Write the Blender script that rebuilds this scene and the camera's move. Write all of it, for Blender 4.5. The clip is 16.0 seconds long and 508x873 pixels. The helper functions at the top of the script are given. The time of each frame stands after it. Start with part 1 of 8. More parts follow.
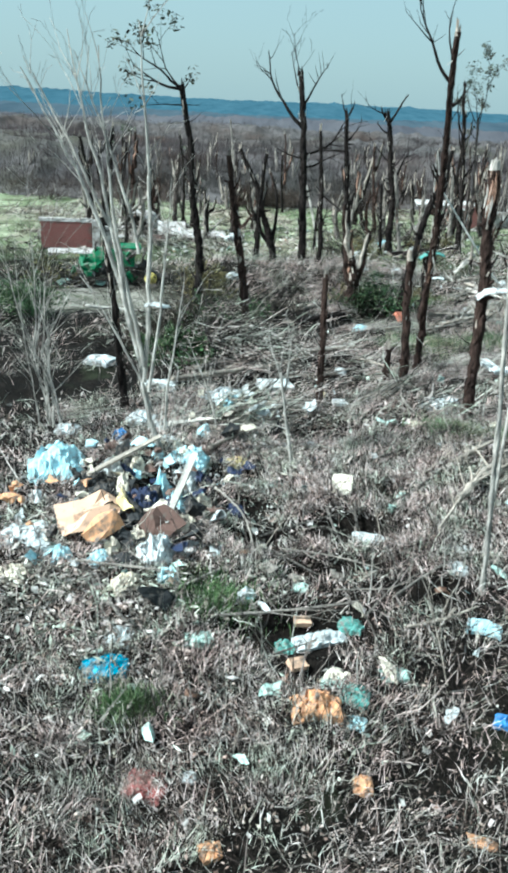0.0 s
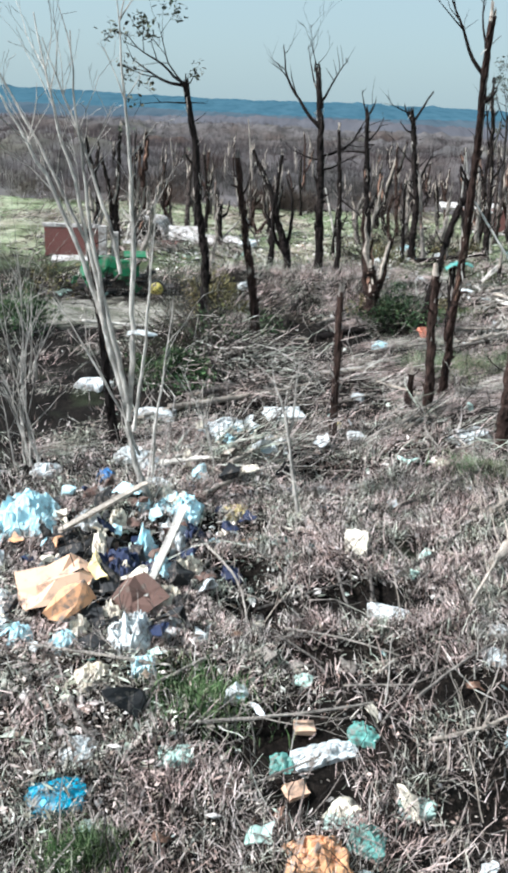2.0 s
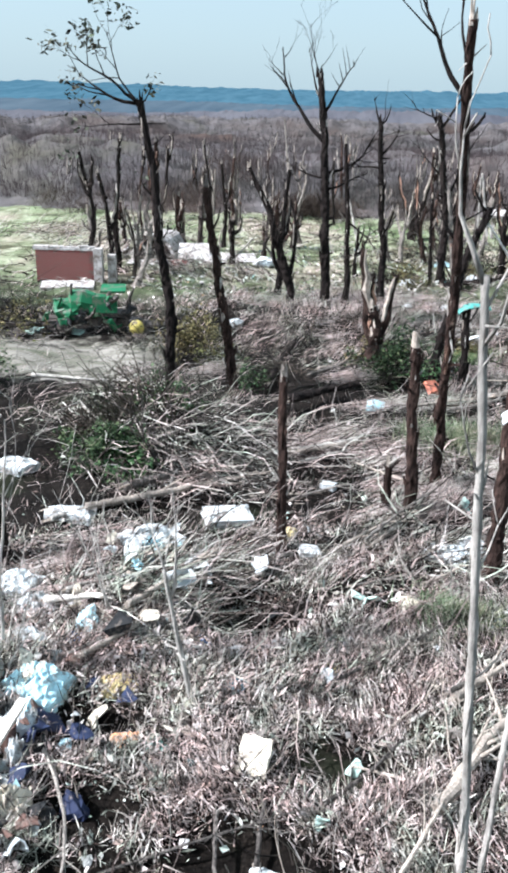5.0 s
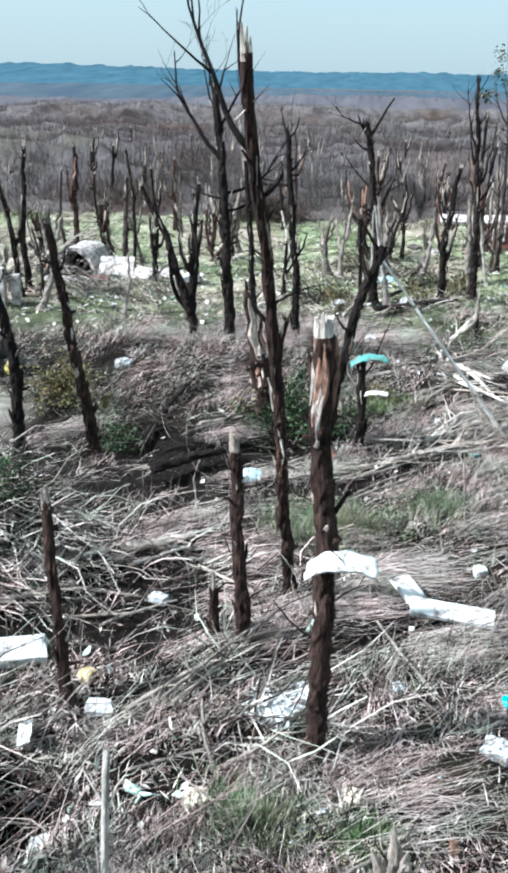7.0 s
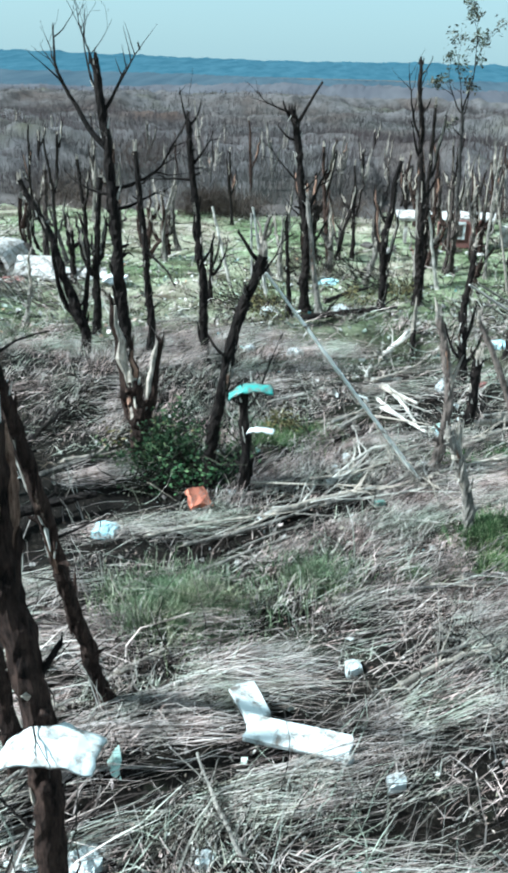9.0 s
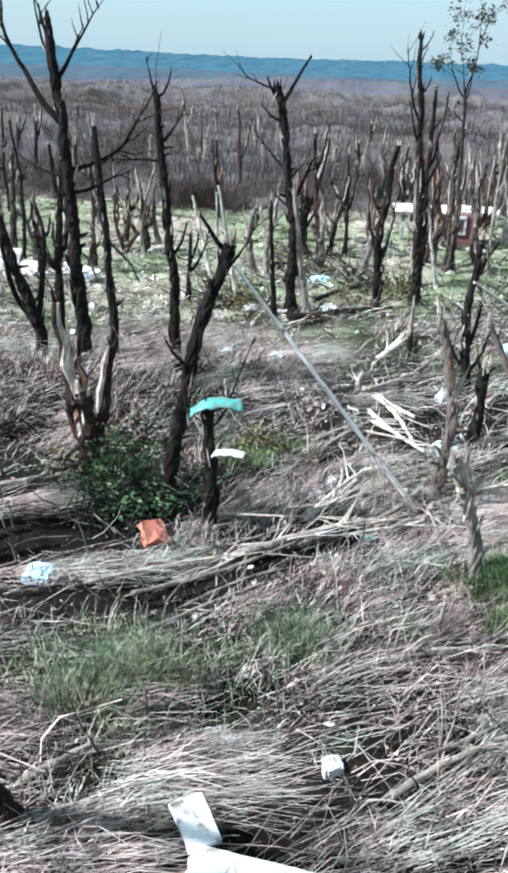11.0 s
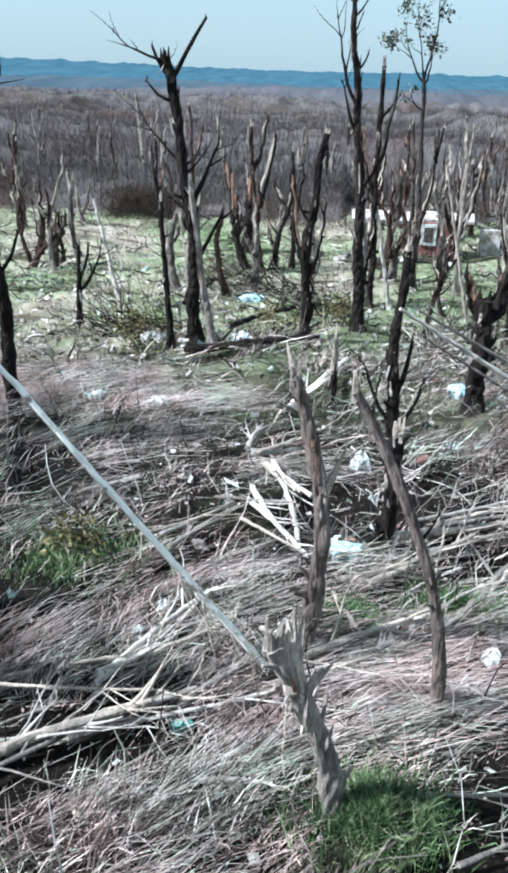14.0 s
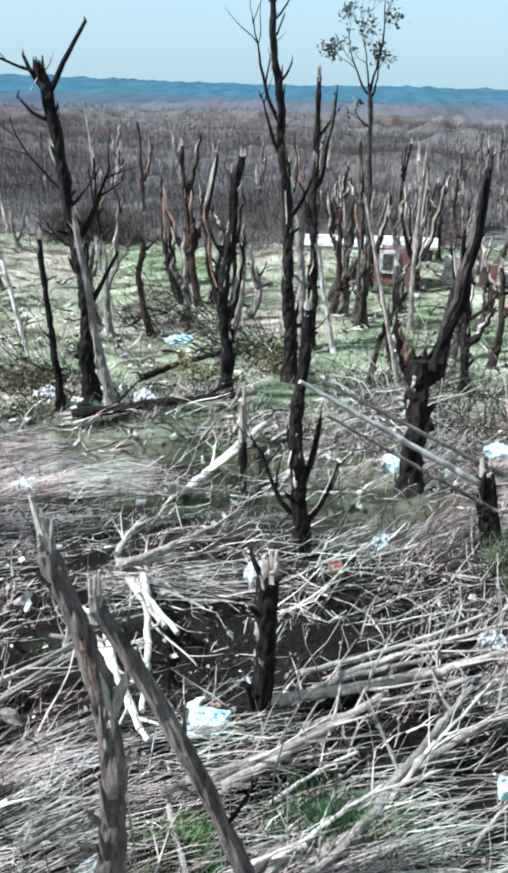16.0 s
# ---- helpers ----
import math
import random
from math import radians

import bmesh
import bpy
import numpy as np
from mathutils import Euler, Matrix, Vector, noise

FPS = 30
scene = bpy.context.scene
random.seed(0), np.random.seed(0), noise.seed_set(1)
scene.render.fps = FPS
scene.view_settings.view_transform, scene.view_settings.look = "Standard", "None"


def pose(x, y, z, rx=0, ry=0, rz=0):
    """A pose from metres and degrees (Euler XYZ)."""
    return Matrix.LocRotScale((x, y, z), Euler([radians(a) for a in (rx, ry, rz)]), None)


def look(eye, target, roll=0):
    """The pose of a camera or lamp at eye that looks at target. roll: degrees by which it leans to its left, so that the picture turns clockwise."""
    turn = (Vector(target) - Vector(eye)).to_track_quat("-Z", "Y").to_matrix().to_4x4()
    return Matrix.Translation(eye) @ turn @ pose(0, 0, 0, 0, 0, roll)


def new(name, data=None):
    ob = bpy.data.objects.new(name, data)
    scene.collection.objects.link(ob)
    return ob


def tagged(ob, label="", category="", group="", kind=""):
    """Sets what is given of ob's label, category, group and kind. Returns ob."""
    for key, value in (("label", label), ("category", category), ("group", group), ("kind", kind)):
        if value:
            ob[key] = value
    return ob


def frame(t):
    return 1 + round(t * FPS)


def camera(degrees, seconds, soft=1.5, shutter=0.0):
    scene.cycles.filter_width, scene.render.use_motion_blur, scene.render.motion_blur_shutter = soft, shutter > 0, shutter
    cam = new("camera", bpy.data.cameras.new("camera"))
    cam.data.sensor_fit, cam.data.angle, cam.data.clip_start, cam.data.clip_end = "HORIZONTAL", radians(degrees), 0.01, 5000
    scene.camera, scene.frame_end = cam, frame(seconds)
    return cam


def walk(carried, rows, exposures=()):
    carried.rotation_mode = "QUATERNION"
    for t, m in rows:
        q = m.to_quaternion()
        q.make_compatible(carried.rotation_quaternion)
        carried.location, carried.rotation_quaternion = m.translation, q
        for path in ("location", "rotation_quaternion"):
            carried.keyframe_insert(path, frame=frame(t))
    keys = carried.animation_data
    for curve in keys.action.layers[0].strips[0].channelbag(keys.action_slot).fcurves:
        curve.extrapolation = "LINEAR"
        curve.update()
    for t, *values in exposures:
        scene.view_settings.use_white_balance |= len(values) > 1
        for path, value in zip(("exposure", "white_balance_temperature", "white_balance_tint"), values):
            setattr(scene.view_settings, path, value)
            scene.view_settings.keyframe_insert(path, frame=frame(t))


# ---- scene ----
cam = camera(33.2, 16.0, soft=3.5)
METRES, EYE, TILT, LEAN, TURN = 33.0, 7.58, -21.0, -2.5, 0.0
ROWS = [
    (0.0, 0.0, 0.0, 0.0, 0.0, 0.0, -0.0),
    (0.5, -0.0009, 0.0183, 0.0073, 0.55, 0.44, -0.48),
    (1.0, 0.0022, 0.0378, 0.0141, 0.76, 0.58, -0.22),
    (1.5, 0.0028, 0.055, 0.0211, 1.31, 0.2, -0.59),
    (2.0, 0.012, 0.0766, 0.0272, 1.45, 0.01, -0.27),
    (2.5, 0.0182, 0.0943, 0.0339, 1.04, 0.01, -0.26),
    (3.0, 0.0181, 0.1117, 0.0412, 1.08, -0.04, 0.07),
    (5.5, 0.1156, 0.2369, 0.1186, 6.34, -0.88, -0.84),
    (6.0, 0.1391, 0.2638, 0.1357, 5.85, -1.18, -0.35),
    (6.5, 0.1618, 0.2905, 0.153, 5.59, -1.3, -0.43),
    (7.0, 0.184, 0.3213, 0.1696, 5.69, -1.64, -0.5),
    (7.5, 0.211, 0.3528, 0.1819, 5.56, -1.9, -0.69),
    (8.0, 0.2369, 0.3848, 0.1914, 5.5, -2.16, -0.78),
    (8.5, 0.2537, 0.4132, 0.1984, 5.27, -2.22, -0.62),
    (11.0, 0.267, 0.5298, 0.2143, 4.89, -2.38, -1.11),
    (11.5, 0.2763, 0.5599, 0.219, 4.85, -2.05, -1.17),
    (12.0, 0.288, 0.5927, 0.2233, 4.93, -1.96, -1.11),
    (12.5, 0.3014, 0.6261, 0.2278, 5.5, -1.8, -1.08),
    (13.0, 0.3158, 0.6587, 0.2328, 5.62, -1.83, -1.03),
    (13.5, 0.3303, 0.6903, 0.2399, 5.48, -1.8, -0.95),
    (14.0, 0.3455, 0.7198, 0.2504, 5.36, -1.63, -1.09),
    (14.5, 0.3587, 0.7493, 0.2622, 5.44, -1.69, -1.08),
    (15.0, 0.3714, 0.7797, 0.2731, 5.43, -1.87, -1.11),
    (15.5, 0.3842, 0.8075, 0.2835, 5.28, -1.42, -1.06),
    (16.0, 0.3968, 0.8341, 0.2933, 4.96, -0.81, -0.51),
]
walk(cam, [(t, pose(0, 0, EYE, TILT, LEAN, TURN) @ pose(METRES * x, METRES * y, METRES * z, 90 + pitch, roll, yaw)) for t, x, y, z, yaw, pitch, roll in ROWS],
     exposures=[(0.0, 0.92, 5400, -9), (0.5, 0.98, 5560, -4), (1.5, 0.98, 5680, 1), (2.5, 0.96, 5760, 6), (5.3, 1.26, 5620, 8), (6.1, 1.14, 5440, -3), (7.0, 1.26, 5550, 4), (8.0, 1.22, 5260, -8), (8.5, 1.15, 5150, -11), (11.0, 1.26, 5450, 3), (11.5, 1.15, 5240, -7), (12.5, 1.19, 5300, -4), (13.5, 1.26, 5350, 4), (14.5, 1.15, 5330, 2), (16.0, 1.26, 5350, 2)])

# world and sun: high thin overcast
world = bpy.data.worlds.new("sky")
scene.world = world
world.use_nodes = True
wn, wl = world.node_tree.nodes, world.node_tree.links
sky = wn.new("ShaderNodeTexSky")
sky.sky_type, sky.sun_disc = "NISHITA", False
sky.sun_elevation, sky.sun_rotation = radians(43), radians(-105)
sky.air_density, sky.dust_density, sky.ozone_density = 1.0, 3.0, 1.6
veil = wn.new("ShaderNodeMixRGB")
veil.inputs[0].default_value = 0.7
veil.inputs[2].default_value = (5.0, 5.9, 5.9, 1)
wl.new(sky.outputs[0], veil.inputs[1])
wl.new(veil.outputs[0], wn["Background"].inputs[0])
wn["Background"].inputs[1].default_value = 0.066
sun = new("sun", bpy.data.lights.new("sun", "SUN"))
sun.data.energy, sun.data.angle, sun.data.color = 5.0, radians(2.5), (1.0, 0.945, 0.905)
sun.matrix_world = look((-46, -12, 44.5), (0, 0, 0))


# ---- materials ----
def node_mat(name, rough=0.9, spec=0.2):
    m = bpy.data.materials.new(name)
    m.use_nodes = True
    b = m.node_tree.nodes["Principled BSDF"]
    b.inputs["Roughness"].default_value = rough
    b.inputs["Specular IOR Level"].default_value = spec
    return m, m.node_tree.nodes, m.node_tree.links, b


def ramp_of(n, stops):
    r = n.new("ShaderNodeValToRGB")
    while len(r.color_ramp.elements) < len(stops):
        r.color_ramp.elements.new(0.5)
    for e, (p, c) in zip(r.color_ramp.elements, stops):
        e.position, e.color = p, (*c, 1)
    return r


def noise_of(n, l, coord, scale, detail=5.0, stretch=None, rough=0.6):
    t = n.new("ShaderNodeTexNoise")
    t.inputs["Scale"].default_value, t.inputs["Detail"].default_value, t.inputs["Roughness"].default_value = scale, detail, rough
    if stretch:
        mp = n.new("ShaderNodeMapping")
        mp.inputs["Scale"].default_value = stretch
        l.new(coord, mp.inputs[0])
        coord = mp.outputs[0]
    l.new(coord, t.inputs["Vector"])
    return t


def bump_of(n, l, b, height, strength, dist):
    bp = n.new("ShaderNodeBump")
    bp.inputs["Strength"].default_value, bp.inputs["Distance"].default_value = strength, dist
    l.new(height, bp.inputs["Height"])
    l.new(bp.outputs[0], b.inputs["Normal"])


def mix_of(n, l, fac, a, b, mode="MIX"):
    m = n.new("ShaderNodeMixRGB")
    m.blend_type = mode
    for sock, v in zip(m.inputs, (fac, a, b)):
        if isinstance(v, (int, float)):
            sock.default_value = v
        elif isinstance(v, tuple):
            sock.default_value = (*v, 1)
        else:
            l.new(v, sock)
    return m.outputs[0]


def strands(name, stops, rough=0.85, scale=1.7, far=False):
    """A material whose colour differs from strand to strand, with dark gaps painted in."""
    m, n, l, b = node_mat(name, rough, 0.15)
    g = n.new("ShaderNodeNewGeometry")
    r = ramp_of(n, stops)
    l.new(g.outputs["Random Per Island"], r.inputs[0])
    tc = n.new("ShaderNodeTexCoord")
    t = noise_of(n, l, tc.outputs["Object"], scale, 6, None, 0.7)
    # noise patches paint the shade of gaps into the colour, milder when far
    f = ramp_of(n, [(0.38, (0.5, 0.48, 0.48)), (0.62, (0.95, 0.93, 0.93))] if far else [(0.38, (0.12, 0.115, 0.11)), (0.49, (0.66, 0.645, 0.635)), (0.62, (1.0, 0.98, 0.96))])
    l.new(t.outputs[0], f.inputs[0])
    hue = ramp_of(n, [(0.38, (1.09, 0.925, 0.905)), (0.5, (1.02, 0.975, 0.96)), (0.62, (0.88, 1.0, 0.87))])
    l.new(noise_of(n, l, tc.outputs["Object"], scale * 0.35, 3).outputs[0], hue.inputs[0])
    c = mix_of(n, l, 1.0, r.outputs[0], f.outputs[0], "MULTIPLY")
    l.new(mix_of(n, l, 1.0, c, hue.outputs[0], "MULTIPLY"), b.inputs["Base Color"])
    return m


def wood(name, dark, light, scale=9.0, rough=0.9, bump=0.6, peel=None):
    """Bark or bare wood: streaks along the stem, blotches across it."""
    m, n, l, b = node_mat(name, rough, 0.15)
    tc = n.new("ShaderNodeTexCoord")
    t1 = noise_of(n, l, tc.outputs["Object"], scale * 2.2, 9, (1, 1, 0.2), 0.75)
    t2 = noise_of(n, l, tc.outputs["Object"], 1.3, 4)
    r = ramp_of(n, [(0.36, dark), (0.62, light)])
    l.new(t1.outputs[0], r.inputs[0])
    f = ramp_of(n, [(0.35, (0.36, 0.36, 0.36)), (0.65, (0.92, 0.90, 0.88))])
    l.new(t2.outputs[0], f.inputs[0])
    info = n.new("ShaderNodeObjectInfo")
    v = n.new("ShaderNodeMapRange")
    v.inputs["To Min"].default_value, v.inputs["To Max"].default_value = 0.8, 1.2
    l.new(info.outputs["Random"], v.inputs[0])
    c = mix_of(n, l, 1.0, r.outputs[0], f.outputs[0], "MULTIPLY")
    l.new(mix_of(n, l, 1.0, c, v.outputs[0], "MULTIPLY"), b.inputs["Base Color"])
    if peel:
        t3 = noise_of(n, l, tc.outputs["Object"], 2.6, 9, (1, 1, 0.35), 0.75)
        k = ramp_of(n, [(0.63, (0, 0, 0)), (0.66, (1, 1, 1))])
        l.new(t3.outputs[0], k.inputs[0])
        worn = b.inputs["Base Color"].links[0].from_socket
        l.new(mix_of(n, l, k.outputs[0], worn, peel), b.inputs["Base Color"])
    bump_of(n, l, b, t1.outputs[0], bump, 0.09)
    return m


def sheet_mat(name, colour, rough=0.6, dirt=0.35, scale=5.0):
    """Cloth, plastic, foam or paint with dirt on it."""
    m, n, l, b = node_mat(name, rough, 0.3)
    tc = n.new("ShaderNodeTexCoord")
    t = noise_of(n, l, tc.outputs["Object"], scale, 7, None, 0.65)
    r = ramp_of(n, [(0.36, (0.16, 0.13, 0.11)), (0.36 + dirt * 0.5, colour), (0.9, tuple(min(1.0, c * 1.12) for c in colour))])
    l.new(t.outputs[0], r.inputs[0])
    l.new(r.outputs[0], b.inputs["Base Color"])
    bump_of(n, l, b, t.outputs[0], 0.35, 0.02)
    return m


M = {
    "bark": wood("bark", (0.004, 0.003, 0.003), (0.05, 0.038, 0.034), 6.5, 0.95, 1.0, (0.18, 0.14, 0.125)),
    "bark_brown": wood("brown bark", (0.008, 0.005, 0.005), (0.12, 0.074, 0.06), 6.5, 0.95, 1.0, (0.32, 0.22, 0.17)),
    "bark_grey": wood("grey bark", (0.05, 0.042, 0.04), (0.36, 0.32, 0.29), 6.5, 0.9, 1.0),
    "bark_mid": wood("grey brown bark", (0.015, 0.012, 0.011), (0.19, 0.15, 0.135), 6.5, 0.9, 1.0, (0.45, 0.38, 0.33)),
    "bare": wood("bare wood", (0.32, 0.26, 0.21), (0.80, 0.70, 0.61), 14, 0.8, 0.4),
    "bark_dun": wood("dun bark", (0.07, 0.052, 0.046), (0.38, 0.305, 0.27), 6.5, 0.9, 0.8),
    "white_wood": wood("fresh split wood", (0.50, 0.45, 0.40), (0.90, 0.84, 0.77), 14, 0.8, 0.3),
    "torn": wood("torn wood", (0.16, 0.085, 0.06), (0.62, 0.38, 0.28), 14, 0.85, 0.6),
    "pale": wood("weathered wood", (0.19, 0.165, 0.145), (0.56, 0.50, 0.45), 12),
    "twig": wood("twig bark", (0.03, 0.027, 0.027), (0.12, 0.105, 0.10)),
    "stem": wood("pale stem", (0.36, 0.33, 0.30), (0.88, 0.82, 0.75), 7),
    "white_stem": wood("white stem", (0.55, 0.51, 0.46), (0.95, 0.90, 0.83), 7),
    # near-black strands here paint the shaded gaps between pale blades
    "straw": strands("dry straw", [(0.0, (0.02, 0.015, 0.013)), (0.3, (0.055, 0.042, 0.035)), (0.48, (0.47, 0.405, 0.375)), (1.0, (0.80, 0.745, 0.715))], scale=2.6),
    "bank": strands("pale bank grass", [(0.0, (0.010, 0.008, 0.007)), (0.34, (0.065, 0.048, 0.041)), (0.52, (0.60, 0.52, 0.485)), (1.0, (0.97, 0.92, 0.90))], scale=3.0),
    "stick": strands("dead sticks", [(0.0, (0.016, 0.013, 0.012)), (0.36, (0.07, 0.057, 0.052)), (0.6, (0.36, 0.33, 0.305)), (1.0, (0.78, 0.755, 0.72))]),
    "green": strands("green grass", [(0.0, (0.03, 0.075, 0.025)), (0.5, (0.10, 0.18, 0.07)), (1.0, (0.34, 0.42, 0.25))]),
    "mist": strands("pale green grass", [(0.0, (0.05, 0.10, 0.04)), (0.5, (0.21, 0.275, 0.165)), (1.0, (0.52, 0.57, 0.43))]),
    "meadow": strands("meadow grass", [(0.0, (0.10, 0.11, 0.08)), (0.5, (0.21, 0.27, 0.15)), (1.0, (0.52, 0.55, 0.42))]),
    "leaf": strands("evergreen leaves", [(0.0, (0.025, 0.06, 0.028)), (0.6, (0.075, 0.14, 0.065)), (1.0, (0.17, 0.24, 0.12))]),
    "olive": strands("withered leaves", [(0.0, (0.06, 0.055, 0.025)), (0.6, (0.17, 0.16, 0.07)), (1.0, (0.34, 0.31, 0.16))]),
    "greyleaf": strands("grey green leaves", [(0.0, (0.05, 0.056, 0.044)), (0.6, (0.11, 0.12, 0.09)), (1.0, (0.22, 0.225, 0.18))]),
    "chip": strands("leaf litter", [(0.0, (0.025, 0.02, 0.017)), (0.4, (0.13, 0.10, 0.085)), (0.75, (0.42, 0.34, 0.295)), (0.96, (0.66, 0.58, 0.52)), (1.0, (0.9, 0.88, 0.85))]),
    "debris": strands("pale debris", [(0.0, (0.10, 0.08, 0.07)), (0.35, (0.42, 0.36, 0.32)), (0.8, (0.80, 0.75, 0.71)), (1.0, (0.9, 0.9, 0.89))], scale=2.2),
    "scrap": strands("paper and foam scraps", [(0.0, (0.45, 0.43, 0.42)), (0.5, (0.78, 0.78, 0.76)), (0.86, (0.85, 0.86, 0.85)), (0.9, (0.25, 0.52, 0.58)), (0.94, (0.55, 0.33, 0.2)), (1.0, (0.6, 0.62, 0.6))]),
    "scrub": strands("winter scrub", [(0.0, (0.06, 0.053, 0.055)), (0.5, (0.095, 0.085, 0.088)), (1.0, (0.15, 0.138, 0.14))], scale=0.06, far=True),
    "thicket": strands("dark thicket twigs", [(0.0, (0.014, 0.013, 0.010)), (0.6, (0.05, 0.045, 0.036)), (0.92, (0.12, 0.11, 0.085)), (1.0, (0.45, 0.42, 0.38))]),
    "reed": strands("flattened reeds", [(0.0, (0.05, 0.04, 0.034)), (0.22, (0.28, 0.235, 0.21)), (0.5, (0.48, 0.425, 0.40)), (1.0, (0.72, 0.68, 0.66))], scale=1.1),
    "far_thicket": strands("grey brown thicket", [(0.0, (0.05, 0.038, 0.032)), (0.6, (0.095, 0.074, 0.062)), (1.0, (0.14, 0.115, 0.095))], scale=0.1, far=True),
    "white": sheet_mat("dirty white plastic", (0.60, 0.62, 0.62), 0.5, 0.3),
    "whitebox": sheet_mat("white foam", (0.62, 0.63, 0.62), 0.7, 0.3),
    "peeled": sheet_mat("peeled pale wood", (0.86, 0.82, 0.76), 0.6, 0.1, 4),
    "cream": sheet_mat("cream cloth", (0.70, 0.62, 0.50), 0.8, 0.25),
    "palecyan": sheet_mat("pale blue plastic", (0.50, 0.72, 0.78), 0.45, 0.2),
    "palegreen": sheet_mat("pale green plastic", (0.52, 0.68, 0.60), 0.5, 0.25),
    "teal": sheet_mat("teal cloth", (0.13, 0.31, 0.27), 0.6, 0.3),
    "brightblue": sheet_mat("bright blue plastic", (0.015, 0.25, 0.38), 0.4, 0.3),
    "blue": sheet_mat("blue cloth", (0.06, 0.20, 0.46), 0.6, 0.2),
    "navy": sheet_mat("dark blue cloth", (0.018, 0.025, 0.06), 0.7, 0.1),
    "aqua": sheet_mat("turquoise plastic", (0.08, 0.31, 0.27), 0.5, 0.35),
    "terracotta": sheet_mat("red orange plastic", (0.55, 0.19, 0.12), 0.6, 0.15),
    "tan": sheet_mat("tan cardboard", (0.66, 0.42, 0.29), 0.8, 0.25, 3),
    "brown": sheet_mat("brown cloth", (0.13, 0.075, 0.06), 0.8, 0.2, 4),
    "turquoise": sheet_mat("bright turquoise plastic", (0.01, 0.50, 0.52), 0.45, 0.12),
    "orange": sheet_mat("orange cloth", (0.64, 0.33, 0.17), 0.7, 0.3),
    "yellow": sheet_mat("faded yellow cloth", (0.72, 0.58, 0.28), 0.7, 0.3),
    "red": sheet_mat("red painted metal", (0.27, 0.07, 0.065), 0.7, 0.5, 3),
    "brick": sheet_mat("red brick", (0.25, 0.085, 0.075), 0.9, 0.45, 5),
    "plaster": sheet_mat("grey white plaster", (0.60, 0.56, 0.54), 0.9, 0.5, 3),
    "iron": sheet_mat("rusty dark iron", (0.05, 0.04, 0.036), 0.7, 0.3, 6),
    "paint_green": sheet_mat("green machine paint", (0.012, 0.125, 0.05), 0.55, 0.28, 2.5),
    "paint_yellow": sheet_mat("yellow wheel paint", (0.66, 0.55, 0.15), 0.6, 0.2, 4),
    "rubber": sheet_mat("black rubber", (0.025, 0.025, 0.026), 0.85, 0.2, 6),
}


